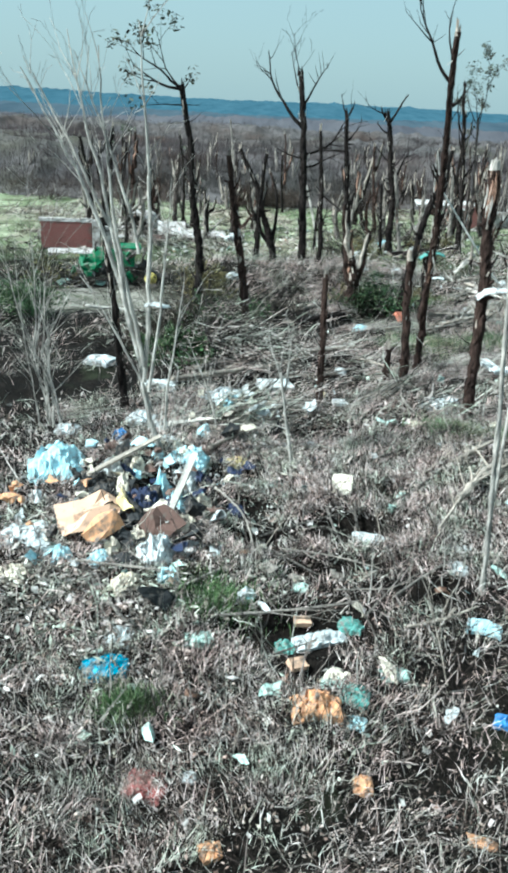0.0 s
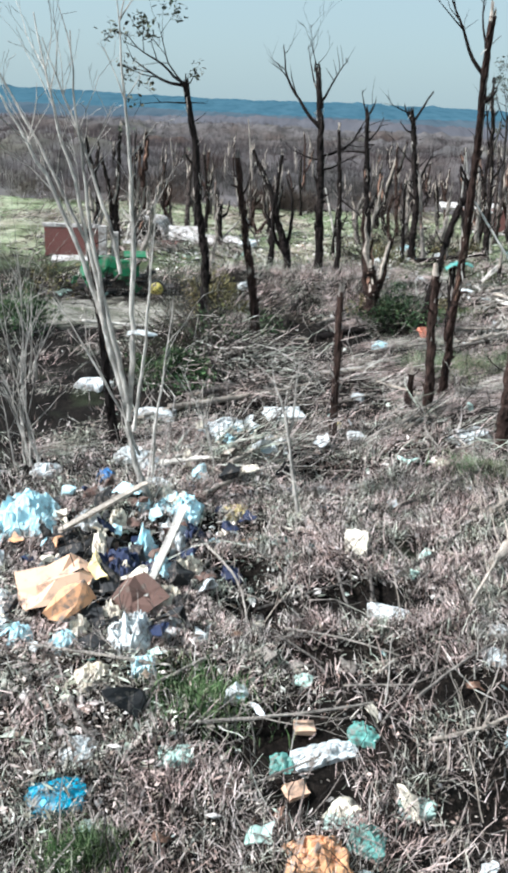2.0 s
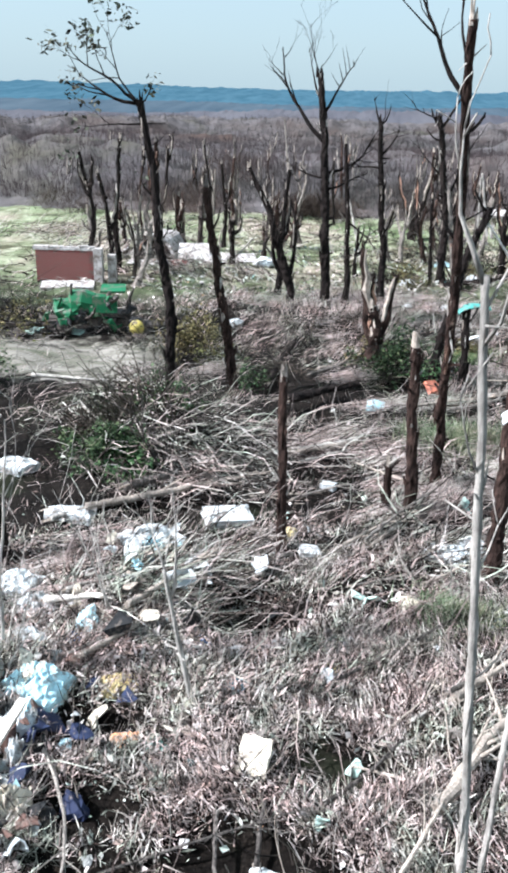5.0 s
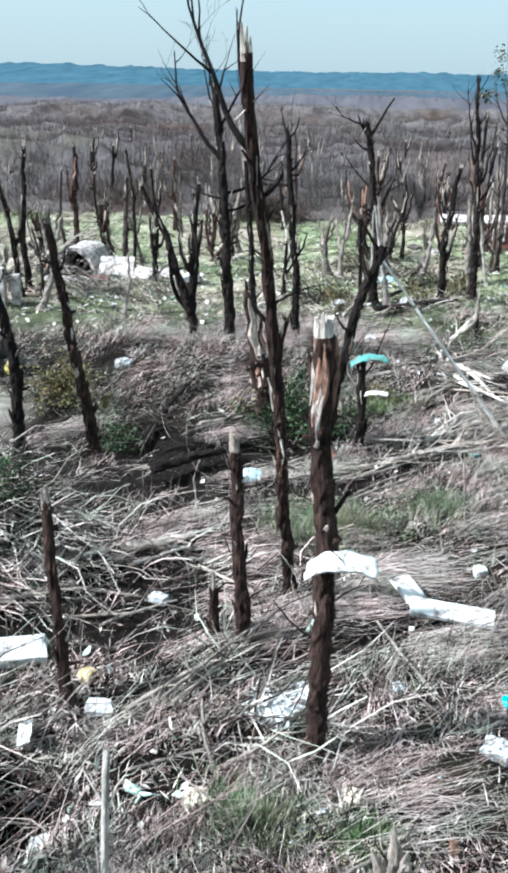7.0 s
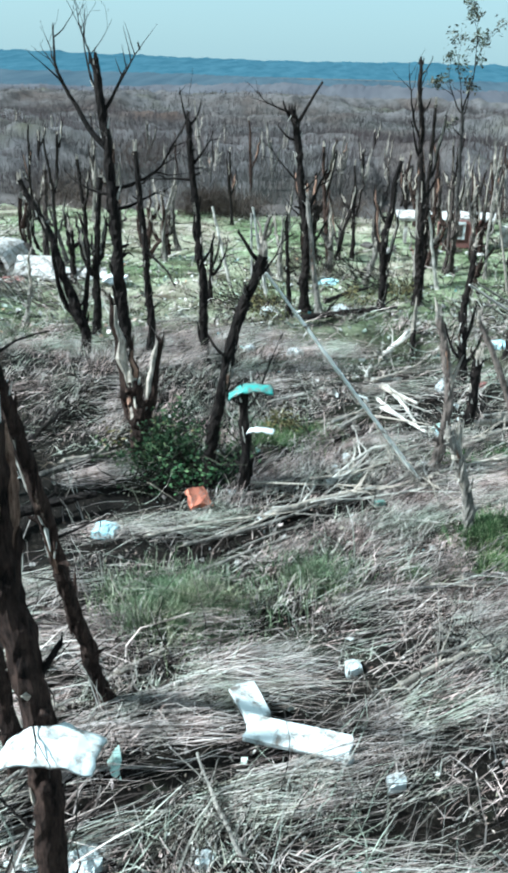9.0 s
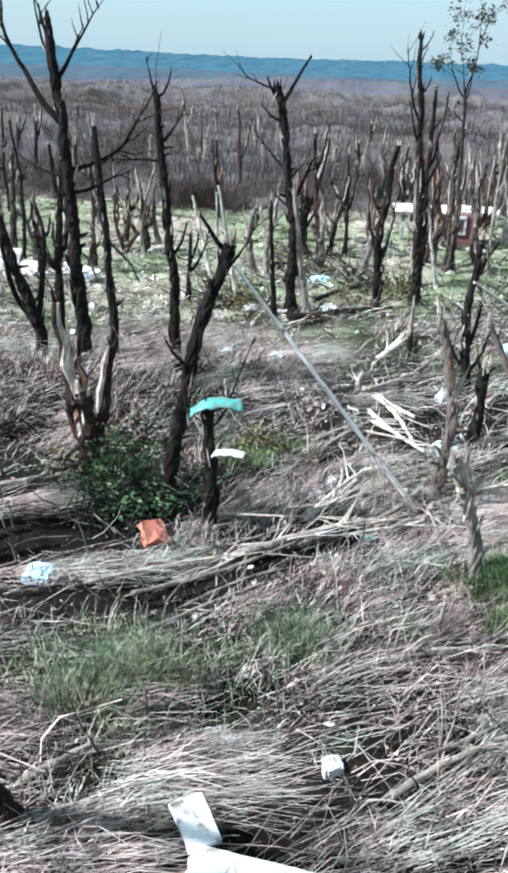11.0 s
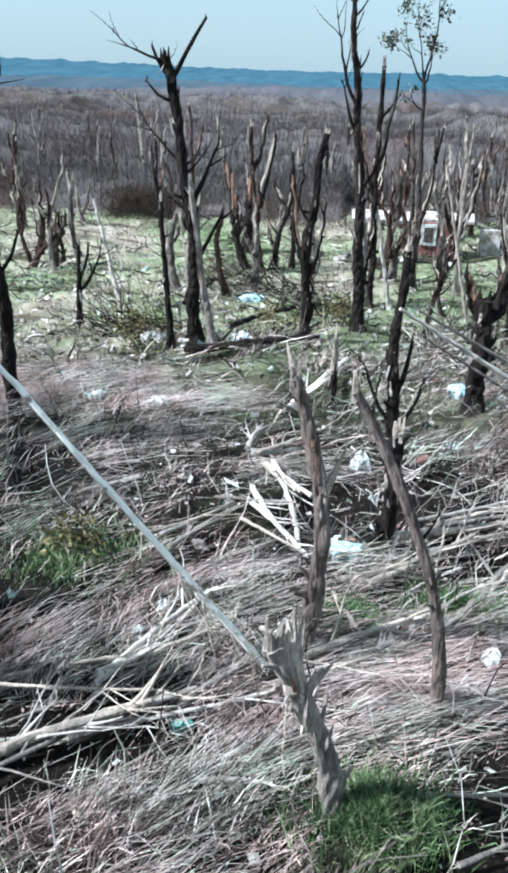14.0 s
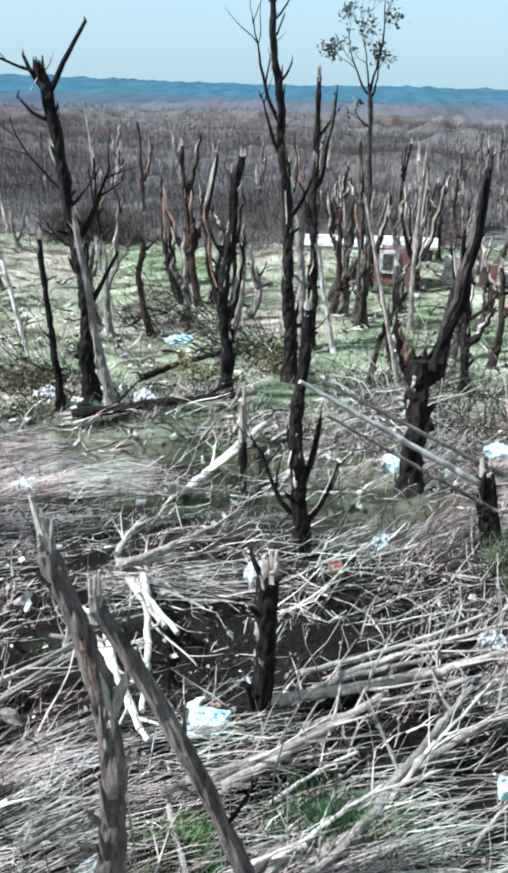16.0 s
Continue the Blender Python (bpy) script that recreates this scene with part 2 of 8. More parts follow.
def ground_material():
    m, n, l, b = node_mat("littered soil", 0.95, 0.1)
    tc = n.new("ShaderNodeTexCoord")
    co = tc.outputs["Object"]
    fine = noise_of(n, l, co, 14, 10, None, 0.75)
    mid = noise_of(n, l, co, 1.6, 6, None, 0.65)
    big = noise_of(n, l, co, 0.33, 4)
    # soil taken near black: shade in the straw's gaps is put into its colour
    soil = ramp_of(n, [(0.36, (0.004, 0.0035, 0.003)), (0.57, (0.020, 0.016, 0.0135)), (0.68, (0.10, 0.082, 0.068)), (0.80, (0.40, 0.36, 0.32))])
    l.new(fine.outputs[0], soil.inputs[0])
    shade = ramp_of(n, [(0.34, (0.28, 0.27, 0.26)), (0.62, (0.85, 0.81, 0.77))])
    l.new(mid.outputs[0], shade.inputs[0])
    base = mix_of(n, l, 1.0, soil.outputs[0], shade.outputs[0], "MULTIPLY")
    moss = ramp_of(n, [(0.58, (0, 0, 0)), (0.72, (0.5, 0.5, 0.5))])
    l.new(big.outputs[0], moss.inputs[0])
    base = mix_of(n, l, moss.outputs[0], base, (0.055, 0.068, 0.036))
    # field behind the tree line, then woodland floor
    sep = n.new("ShaderNodeSeparateXYZ")
    l.new(co, sep.inputs[0])
    wob = n.new("ShaderNodeMath")
    wob.operation, wob.inputs[1].default_value = "MULTIPLY_ADD", 9.0
    l.new(mid.outputs[0], wob.inputs[0])
    l.new(sep.outputs[1], wob.inputs[2])
    def band(a, c):
        r = n.new("ShaderNodeMapRange")
        r.inputs["From Min"].default_value, r.inputs["From Max"].default_value = a, c
        l.new(wob.outputs[0], r.inputs[0])
        return r.outputs[0]
    field = ramp_of(n, [(0.32, (0.10, 0.10, 0.075)), (0.45, (0.27, 0.275, 0.21)), (0.57, (0.43, 0.42, 0.36)), (0.68, (0.72, 0.69, 0.65))])
    patch = noise_of(n, l, co, 0.8, 9, (1, 0.45, 1), 0.72)
    l.new(patch.outputs[0], field.inputs[0])
    tint = ramp_of(n, [(0.40, (0.85, 0.74, 0.70)), (0.5, (0.74, 0.77, 0.62)), (0.60, (0.50, 0.62, 0.40))])
    l.new(noise_of(n, l, co, 0.14, 4, (1, 0.6, 1)).outputs[0], tint.inputs[0])
    ruts = ramp_of(n, [(0.40, (0.35, 0.32, 0.3)), (0.5, (1.0, 1.0, 1.0))])
    l.new(noise_of(n, l, co, 0.45, 8, (0.5, 1.6, 1), 0.7).outputs[0], ruts.inputs[0])
    grass = mix_of(n, l, 1.0, field.outputs[0], tint.outputs[0], "MULTIPLY")
    grass = mix_of(n, l, 1.0, grass, ruts.outputs[0], "MULTIPLY")
    base = mix_of(n, l, band(46, 55), base, grass)
    # a dusty, half overgrown track beside the tree line
    far_x, far_y = n.new("ShaderNodeMapRange"), n.new("ShaderNodeMath")
    far_x.inputs["From Min"].default_value, far_x.inputs["From Max"].default_value = -2.2, -3.8
    l.new(sep.outputs[0], far_x.inputs[0])
    far_y.operation, far_y.inputs[1].default_value = "SUBTRACT", 39.2
    l.new(wob.outputs[0], far_y.inputs[0])
    off = n.new("ShaderNodeMath")
    off.operation = "ABSOLUTE"
    l.new(far_y.outputs[0], off.inputs[0])
    worn = n.new("ShaderNodeMapRange")
    worn.inputs["From Min"].default_value, worn.inputs["From Max"].default_value = 3.0, 1.4
    l.new(off.outputs[0], worn.inputs[0])
    both = n.new("ShaderNodeMath")
    both.operation = "MULTIPLY"
    l.new(far_x.outputs[0], both.inputs[0])
    l.new(worn.outputs[0], both.inputs[1])
    dust = ramp_of(n, [(0.36, (0.10, 0.105, 0.07)), (0.5, (0.20, 0.185, 0.155)), (0.66, (0.36, 0.33, 0.29))])
    l.new(noise_of(n, l, co, 1.1, 9, (0.35, 1.2, 1), 0.7).outputs[0], dust.inputs[0])
    base = mix_of(n, l, both.outputs[0], base, dust.outputs[0])
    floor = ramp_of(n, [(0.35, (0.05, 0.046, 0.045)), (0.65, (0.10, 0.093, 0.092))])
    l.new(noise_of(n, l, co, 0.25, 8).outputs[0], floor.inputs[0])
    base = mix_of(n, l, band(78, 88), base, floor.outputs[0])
    l.new(base, b.inputs["Base Color"])
    bump_of(n, l, b, fine.outputs[0], 0.9, 0.06)
    return m


# ---- builders ----
def ease(a, b, x):
    t = np.clip((np.asarray(x, float) - a) / (b - a), 0, 1)
    return t * t * (3 - 2 * t)


LATTICE = np.random.default_rng(404).random((256, 256))


def grain(x, y, size, seed=0):
    """Smooth lattice noise, 0 to 1, with lumps of that size."""
    u, v = np.asarray(x, float) / size + 17.3 * seed, np.asarray(y, float) / size + 9.1 * seed
    i, j = np.floor(u).astype(int), np.floor(v).astype(int)
    a, b = u - i, v - j
    a, b = a * a * (3 - 2 * a), b * b * (3 - 2 * b)
    g = lambda p, q: LATTICE[p % 256, q % 256]
    return (g(i, j) * (1 - a) + g(i + 1, j) * a) * (1 - b) + (g(i, j + 1) * (1 - a) + g(i + 1, j + 1) * a) * b


def land(x, y):
    """Height of the ground."""
    x, y = np.asarray(x, float), np.asarray(y, float)
    z = -0.5 * (1 - ease(8, 16, y))
    z = z + 0.9 * np.exp(-((y - 39.6) / 2.2) ** 2) * ease(-5, -1, x) * (1 - ease(4.2, 6.2, x))
    z = z + 0.55 * np.exp(-((y - 47.6) / 1.6) ** 2) * ease(5.5, 8, x) * (1 - ease(11, 13.5, x))
    z = z - 0.9 * np.exp(-((y - 45.3) / 0.8) ** 4) * ease(5.5, 7.5, x) * (1 - ease(11.5, 13, x))
    z = z - 0.9 * np.exp(-(((x - 1.7) / 0.9) ** 2 + ((y - 20.3) / 0.8) ** 2) ** 2)
    z = z - 0.45 * np.exp(-(((x - 7.3) / 0.8) ** 2 + ((y - 28.0) / 0.5) ** 2) ** 2)
    z = z - 0.55 * np.exp(-(((x - 14.2) / 1.7) ** 2 + ((y - 43.3) / 0.8) ** 2) ** 2)
    z = z + 0.3 * np.exp(-((x + 2.1) / 1.6) ** 2 - ((y - 16.6) / 1.7) ** 2)
    z = z - 0.22 * bare(x, y)
    near = np.exp(-np.maximum(0, np.hypot(x - 7, y - 30) - 40) / 30)
    z = z + near * (0.06 * np.sin(1.3 * x + 0.7 * y) + 0.05 * np.sin(0.9 * y - 1.7 * x + 1) + 0.03 * np.sin(3.1 * x + 2.3 * y + 2) + 0.025 * np.sin(4.3 * y - 2.9 * x))
    return z


def ground_at(x, y):
    return float(land(x, y))


PITS = [(1.7, 20.3, 0.9, 0.75), (2.3, 14.9, 1.4, 0.5), (-0.2, 17.2, 0.9, 0.6), (0.2, 15.6, 0.8, 0.5), (3.3, 12.9, 0.9, 0.5), (3.4, 16.8, 0.9, 0.5), (6.6, 19.0, 0.4, 0.3), (-0.6, 23.6, 0.8, 0.5), (7.3, 28.0, 1.0, 0.7), (14.3, 43.3, 2.2, 1.0), (9.4, 45.4, 3.4, 1.0), (11.6, 41.6, 0.9, 0.5), (10.7, 30.9, 1.0, 0.5), (9.8, 38.3, 0.9, 0.35), (13.2, 40.4, 1.2, 0.5), (0.9, 33.0, 1.0, 0.9), (10.8, 38.2, 0.9, 0.4), (15.0, 37.4, 0.9, 0.4), (12.2, 43.4, 1.1, 0.7), (10.2, 23.9, 1.2, 0.5), (1.9, 25.9, 0.9, 0.6), (3.2, 30.4, 1.1, 0.45), (0.4, 14.6, 0.8, 0.5), (2.2, 15.2, 1.0, 0.5), (1.0, 11.7, 1.3, 0.6), (2.0, 13.6, 1.3, 0.35), (1.2, 10.9, 0.8, 0.4), (-2.0, 16.0, 1.3, 0.9), (14.6, 38.9, 1.1, 0.5), (6.0, 31.2, 0.7, 0.35)]


def bare(x, y):
    """How bare and dark the ground is, 0 to 1: hollows where no straw lies."""
    v = np.zeros_like(np.asarray(x, float))
    for px, py, rx, ry in PITS:
        v = np.maximum(v, np.exp(-(((x - px) / rx) ** 2 + ((y - py) / ry) ** 2) ** 2))
    return v


def sparse(x, y):
    """0 to 1: dark leafy earth where little straw lies, and ragged gaps between the swaths."""
    v = np.exp(-(((x - 2.9) / 2.8) ** 2 + ((y - 31.6) / 4.6) ** 2) ** 2) * 0.35
    v = np.maximum(v, 0.5 * np.exp(-(((x - 9.4) / 3.2) ** 2 + ((y - 38) / 4.0) ** 2) ** 2))
    v = np.maximum(v, 0.75 * np.exp(-(((x - 11.4) / 4.4) ** 2 + ((y - 41.4) / 5.0) ** 2) ** 2))
    v = np.maximum(v, 0.94 * np.exp(-(((x - 12.2) / 3.8) ** 2 + ((y - 43.2) / 3.2) ** 2) ** 2))
    u, w = 0.83 * x + 0.55 * y, -0.55 * x + 0.83 * y
    g = 0.55 * grain(u / 2.8, w / 0.8, 1.0, 7) + 0.3 * grain(u / 1.0, w / 0.33, 1.0, 8) + 0.15 * grain(u / 6, w / 3, 1.0, 9)
    return np.maximum(v, 0.97 * ease(0.49, 0.59, g)) * (ease(14, 19, y) + 0.85 * (1 - ease(12.4, 14.4, y)))


class Shape:
    """Vertices and faces gathered into one mesh."""

    def __init__(self):
        self.v, self.f = [], []

    def tube(self, pts, radii, sides=6, rough=0.0, rng=random, point=False):
        base = len(self.v)
        pts = [Vector(p) for p in pts]
        side = Vector((1, 0.2, 0.1))
        n = len(pts)
        for i, p in enumerate(pts):
            way = (pts[min(i + 1, n - 1)] - pts[max(i - 1, 0)]).normalized()
            side = (side - way * side.dot(way))
            if side.length < 1e-4:
                side = way.orthogonal()
            side.normalize()
            other = way.cross(side)
            for k in range(sides):
                a = 2 * math.pi * k / sides
                r = radii[i] * (1 + rough * rng.uniform(-1, 1))
                self.v.append(p + (side * math.cos(a) + other * math.sin(a)) * r)
        for i in range(n - 1):
            for k in range(sides):
                a, b = base + i * sides + k, base + i * sides + (k + 1) % sides
                self.f.append((a, b, b + sides, a + sides))
        self.f.append(tuple(base + k for k in reversed(range(sides))))
        self.f.append(tuple(base + (n - 1) * sides + k for k in range(sides)))

    def box(self, size, m=None):
        base = len(self.v)
        m = m or Matrix()
        for sx, sy, sz in ((-1, -1, -1), (1, -1, -1), (1, 1, -1), (-1, 1, -1), (-1, -1, 1), (1, -1, 1), (1, 1, 1), (-1, 1, 1)):
            self.v.append(m @ Vector((sx * size[0] / 2, sy * size[1] / 2, sz * size[2] / 2)))
        for q in ((3, 2, 1, 0), (4, 5, 6, 7), (0, 1, 5, 4), (1, 2, 6, 5), (2, 3, 7, 6), (3, 0, 4, 7)):
            self.f.append(tuple(base + i for i in q))

    def leaf(self, p, size, rng):
        base = len(self.v)
        u = Vector((rng.gauss(0, 1), rng.gauss(0, 1), rng.gauss(0, 0.6))).normalized()
        w = u.orthogonal()
        w.rotate(Euler((rng.uniform(0, 6), rng.uniform(0, 6), 0)))
        self.v += [p - u * size, p + w * size * 0.45, p + u * size, p - w * size * 0.45]
        self.f.append((base, base + 1, base + 2, base + 3))

    def mesh(self, name, smooth=True):
        me = bpy.data.meshes.new(name)
        me.from_pydata([tuple(v) for v in self.v], [], self.f)
        me.polygons.foreach_set("use_smooth", [smooth] * len(me.polygons))
        me.update()
        return me


def part(name, shape, material, parent=None, label="", smooth=True):
    me = shape.mesh(name, smooth)
    me.materials.append(material)
    ob = new(name, me)
    if parent:
        ob.parent = parent
    if label:
        ob["label"] = label
    return ob


def thing(name, x, y, label, category, group="", z=None, turn=0.0):
    ob = new(name)
    ob.matrix_world = pose(x, y, ground_at(x, y) if z is None else z, 0, 0, turn)
    return tagged(ob, label, category, group)


def aim(az, el):
    a, e = radians(az), radians(el)
    return Vector((math.cos(a) * math.cos(e), math.sin(a) * math.cos(e), math.sin(e)))


def bough(shape, start, way, length, r, depth, rng, curl=0.25, sides=5, taper=0.25, rise=0.0):
    """A limb that wanders and forks; returns its tips."""
    n = min(12, max(3, int(length / 0.22)))
    p, w = Vector(start), Vector(way).normalized()
    pts, tips = [p.copy()], []
    for i in range(n):
        w = (w + Vector((rng.gauss(0, 1), rng.gauss(0, 1), rng.gauss(0.15, 0.8))) * curl * 0.35 + Vector((0, 0, rise / n))).normalized()
        p = p + w * (length / n)
        pts.append(p.copy())
        if depth > 0 and i > n * 0.25 and rng.random() < 0.75:
            side = Vector((rng.gauss(0, 1), rng.gauss(0, 1), rng.gauss(0.3, 0.7))).normalized()
            tips += bough(shape, p, w * 0.9 + side * 0.75, length * rng.uniform(0.3, 0.55), r * (1 - 0.7 * i / n) * 0.55, depth - 1, rng, curl, max(3, sides - 1))
    shape.tube(pts, [max(0.004, r * (1 - (1 - taper) * i / n)) for i in range(n + 1)], sides, 0.08, rng)
    return tips + [pts[-1]]


def snag(x, y, h, r, top=(0, 0), bow=(0, 0), bark="bark", tip="split", limbs=(), prongs=(), arms=(), scars=0, seed=0, leaves=0, label="", name="broken_tree", group="shattered trees of the tree line", taper=0.5, red_top=0.0, split="bare"):
    """A shell-torn tree: leaning stem, broken head, stubs of limbs."""
    rng = random.Random(seed * 7919 + int(x * 100) * 31 + int(y * 100))
    root = thing(name, x, y, label or "dead dark tree with a shattered trunk standing in dry grass", "tree", group)
    n = max(8, int(h / 0.13))
    ph = [rng.uniform(0, 6.3) for _ in range(4)]
    def axis(s):
        q, b = s * h, math.sin(math.pi * s)
        wob = noise.noise(Vector((q * 0.55, ph[0] * 9, 0))) * 0.8 + noise.noise(Vector((q * 1.7, ph[1] * 9, 3))) * 0.3
        wob2 = noise.noise(Vector((q * 0.55, ph[2] * 9, 6))) * 0.8 + noise.noise(Vector((q * 1.7, ph[3] * 9, 9))) * 0.3
        k = r * min(1.0, q)
        return Vector((top[0] * s + bow[0] * b + wob * k, top[1] * s + bow[1] * b + wob2 * k, h * s - 0.12 * (1 - s)))
    def girth(s):
        return r * (1 - (1 - taper) * s) * (1 + 0.7 * math.exp(-s * h / 0.22))
    sh = Shape()
    sh.tube([axis(i / n) for i in range(n + 1)], [girth(i / n) * (1 + 0.05 * math.sin(i * 0.9 + ph[0]) + rng.uniform(-0.09, 0.09)) for i in range(n + 1)], 15, 0.16, rng)
    for k in range(int(3 + h * 1.3)):
        s, a = rng.uniform(0.12, 0.97), rng.uniform(0, 360)
        o, g = axis(s), girth(s)
        if rng.random() < 0.45:
            w = aim(a, rng.uniform(5, 60))
            sh.tube([o, o + w * g * 1.5, o + w * (g + rng.uniform(0.06, 0.28))], [g * 0.5, g * 0.34, g * 0.2], 5, 0.2, rng)
        else:
            e = o + aim(a, 0) * g * 0.9
            sh.tube([e - Vector((0, 0, rng.uniform(0.1, 0.3))), e + aim(a, 0) * g * 0.25, e + aim(a, 10) * g * rng.uniform(0.3, 0.8) + Vector((0, 0, rng.uniform(0.1, 0.35)))], [g * 0.12, g * 0.32, g * 0.08], 4, 0.25, rng)
    if tip != "split" and r > 0.06:
        for q in range(5):
            o = Vector((rng.gauss(0, 0.4), rng.gauss(0, 0.4), 0)) * girth(1)
            sh.tube([axis(1) + o - Vector((0, 0, 0.15)), axis(1) + o * 1.3 + Vector((0, 0, rng.uniform(0.05, 0.3)))], [girth(1) * 0.55, 0.01], 5, 0.2, rng)
    part("trunk", sh, M[bark], root, "", r < 0.07)
    end, er = axis(1), girth(1)
    if tip == "split":
        sp = Shape()
        for k in range(rng.randint(7, 10)):
            a = rng.uniform(0, 6.3)
            o = Vector((math.cos(a), math.sin(a), 0)) * er * 0.55
            ln = rng.uniform(0.05, 0.42) ** 1.4 + 0.03
            e2 = end + o * rng.uniform(1.0, 1.8) + Vector((0, 0, ln))
            sp.tube([end + o - Vector((0, 0, 0.10)), end + o * 1.1 + Vector((0, 0, ln * 0.4)), e2], [er * 0.42, er * 0.3, rng.uniform(0.006, er * 0.22)], 5, 0.3, rng)
        part("splintered_top", sp, M["white_wood" if red_top else "bare" if rng.random() < 0.6 else "pale"], root, "pale splintered wood", False)
    for k in range(scars):
        s0 = rng.uniform(0.25, 0.75)
        s1 = min(0.99, s0 + max(0.14, rng.uniform(0.5, 1.4) / h))
        a0 = rng.uniform(200, 340)
        sc = Shape()
        for q in range(3):
            a1, u0, u1 = a0 + rng.gauss(0, 16), s0 + (s1 - s0) * rng.uniform(0, 0.3), s1 - (s1 - s0) * rng.uniform(0, 0.35)
            sc.tube([axis(u0 + (u1 - u0) * i / 6) + aim(a1 + rng.gauss(0, 5), 0) * girth(u0 + (u1 - u0) * i / 6) * 0.84 for i in range(7)], [girth(s0) * 0.24 * math.sin(math.pi * (i + 0.3) / 7) * rng.uniform(0.4, 1.2) for i in range(7)], 5, 0.4, rng)
        part("bare_wood", sc, M["bare" if k % 2 == 0 else "torn"], root, "pale wood where the bark is stripped", False)
    if r > 0.085 and y < 52:
        torn = "white_wood" if scars > 2 else rng.choice(("bare", "white_wood", "pale"))
        for k in range(int(2 + h * 0.75)):
            tr = Shape()
            s, a = rng.uniform(0.3, 0.99), rng.choice((175, 185, 230, 270, 320, 355, 370)) + rng.gauss(0, 14)
            o, g, ln = axis(s), girth(s), rng.uniform(0.2, 0.75)
            e = o + aim(a, 0) * g * 0.9
            way = (aim(a, rng.uniform(45, 85)) if rng.random() < 0.7 else aim(a, -75)) + Vector((rng.gauss(0, 0.15), rng.gauss(0, 0.15), 0))
            tr.tube([e - way * ln * 0.5, e + aim(a, 0) * g * 0.06, e + way * ln * rng.uniform(0.3, 0.6)], [g * 0.08, g * rng.uniform(0.14, 0.32), 0.006], 4, 0.35, rng)
            part("bark_tear", tr, M[torn], root, "pale splinter torn from the trunk", False)
        for k in range(int(2 + h * 0.5)):
            tw = Shape()
            s, a = rng.uniform(0.25, 0.98), rng.uniform(0, 360)
            bough(tw, axis(s), aim(a, rng.uniform(-10, 65)), rng.uniform(0.3, 0.95), rng.uniform(0.010, 0.022), 1, rng, 0.8, 4, 0.3)
            part("twig", tw, M["bark"], root, "thin broken twig", False)
    if red_top:
        for k in range(14):
            st, a = Shape(), rng.uniform(0, 360)
            s0, s1 = 1 - red_top * rng.uniform(0.5, 1.0) / h, 1 + rng.uniform(-0.25, 0.02) * red_top / h
            st.tube([axis(s0 + (s1 - s0) * i / 4) + aim(a + 4 * i, 0) * girth(s1) * (0.82 + 0.3 * (i / 4) ** 3) for i in range(5)], [girth(s1) * q for q in (0.1, 0.3, 0.34, 0.26, 0.05)], 5, 0.35, rng)
            part("torn_strip", st, M["torn" if k % 4 else "white_wood"], root, "strip of reddish torn wood", False)
    tips = []
    for s, az, el, ln, lr, depth in limbs:
        lb = Shape()
        tips += bough(lb, axis(s), aim(az, el), ln, lr, depth, rng, 0.34 if r > 0.06 else 0.5, 7, 0.5 if depth == 0 else 0.2, 0.9 if el > 6 else 0.1)
        e = tips[-1]
        for q in range(2):
            lb.tube([e - Vector((0, 0, 0.05)), e + Vector((rng.gauss(0, 0.03), rng.gauss(0, 0.03), rng.uniform(0.04, 0.16)))], [lr * 0.35, 0.005], 4, 0.2, rng)
        part("limb", lb, M[bark if bark in ("stem", "pale") else "bark"], root)
    for s, az, out, up, lr in arms:
        arm, face = Shape(), Shape()
        a, w, pts = axis(s), aim(az, 0), []
        for i in range(9):
            q = i / 8
            pts.append(a + w * out * q ** 0.6 + Vector((rng.gauss(0, 0.03), rng.gauss(0, 0.03), up * q ** 1.2)))
        arm.tube(pts, [lr * (1.1 - 0.65 * i / 8) * rng.uniform(0.8, 1.15) for i in range(9)], 8, 0.22, rng)
        for q in range(3):
            arm.tube([pts[-1] - Vector((0, 0, 0.1)), pts[-1] + Vector((rng.gauss(0, 0.05), rng.gauss(0, 0.05), rng.uniform(0.08, 0.4)))], [lr * 0.4, 0.006], 4, 0.2, rng)
        arm = part("arm", arm, M[bark], root, "torn arm of the split trunk", False)
        face.tube([p - w * lr * 0.45 + Vector((0, -0.35 * lr, 0)) for p in pts[2:]], [lr * 0.62 * math.sin(math.pi * (i + 1.2) / 8) * rng.uniform(0.6, 1.1) for i in range(7)], 6, 0.3, rng)
        part("bare_wood", face, M[split if rng.random() < 0.85 else "torn"], root, "pale wood where the trunk split", False)
    for s, az, el, ln, lr in prongs:
        pr = Shape()
        a, w = axis(s), aim(az, el)
        side = w.cross(Vector((0, 0, 1))).normalized()
        for q in range(3):
            o = side * lr * rng.uniform(-0.5, 0.5) + aim(az, 0) * lr * rng.uniform(-0.4, 0.4)
            pr.tube([a + o, a + o + w * ln * 0.45, a + o * 1.3 + w * ln * rng.uniform(0.7, 1.05)], [lr * 0.8, lr * 0.55, 0.01], 5, 0.3, rng)
        part("split_prong", pr, M["bare"], root, "pale split prong of bare wood", False)
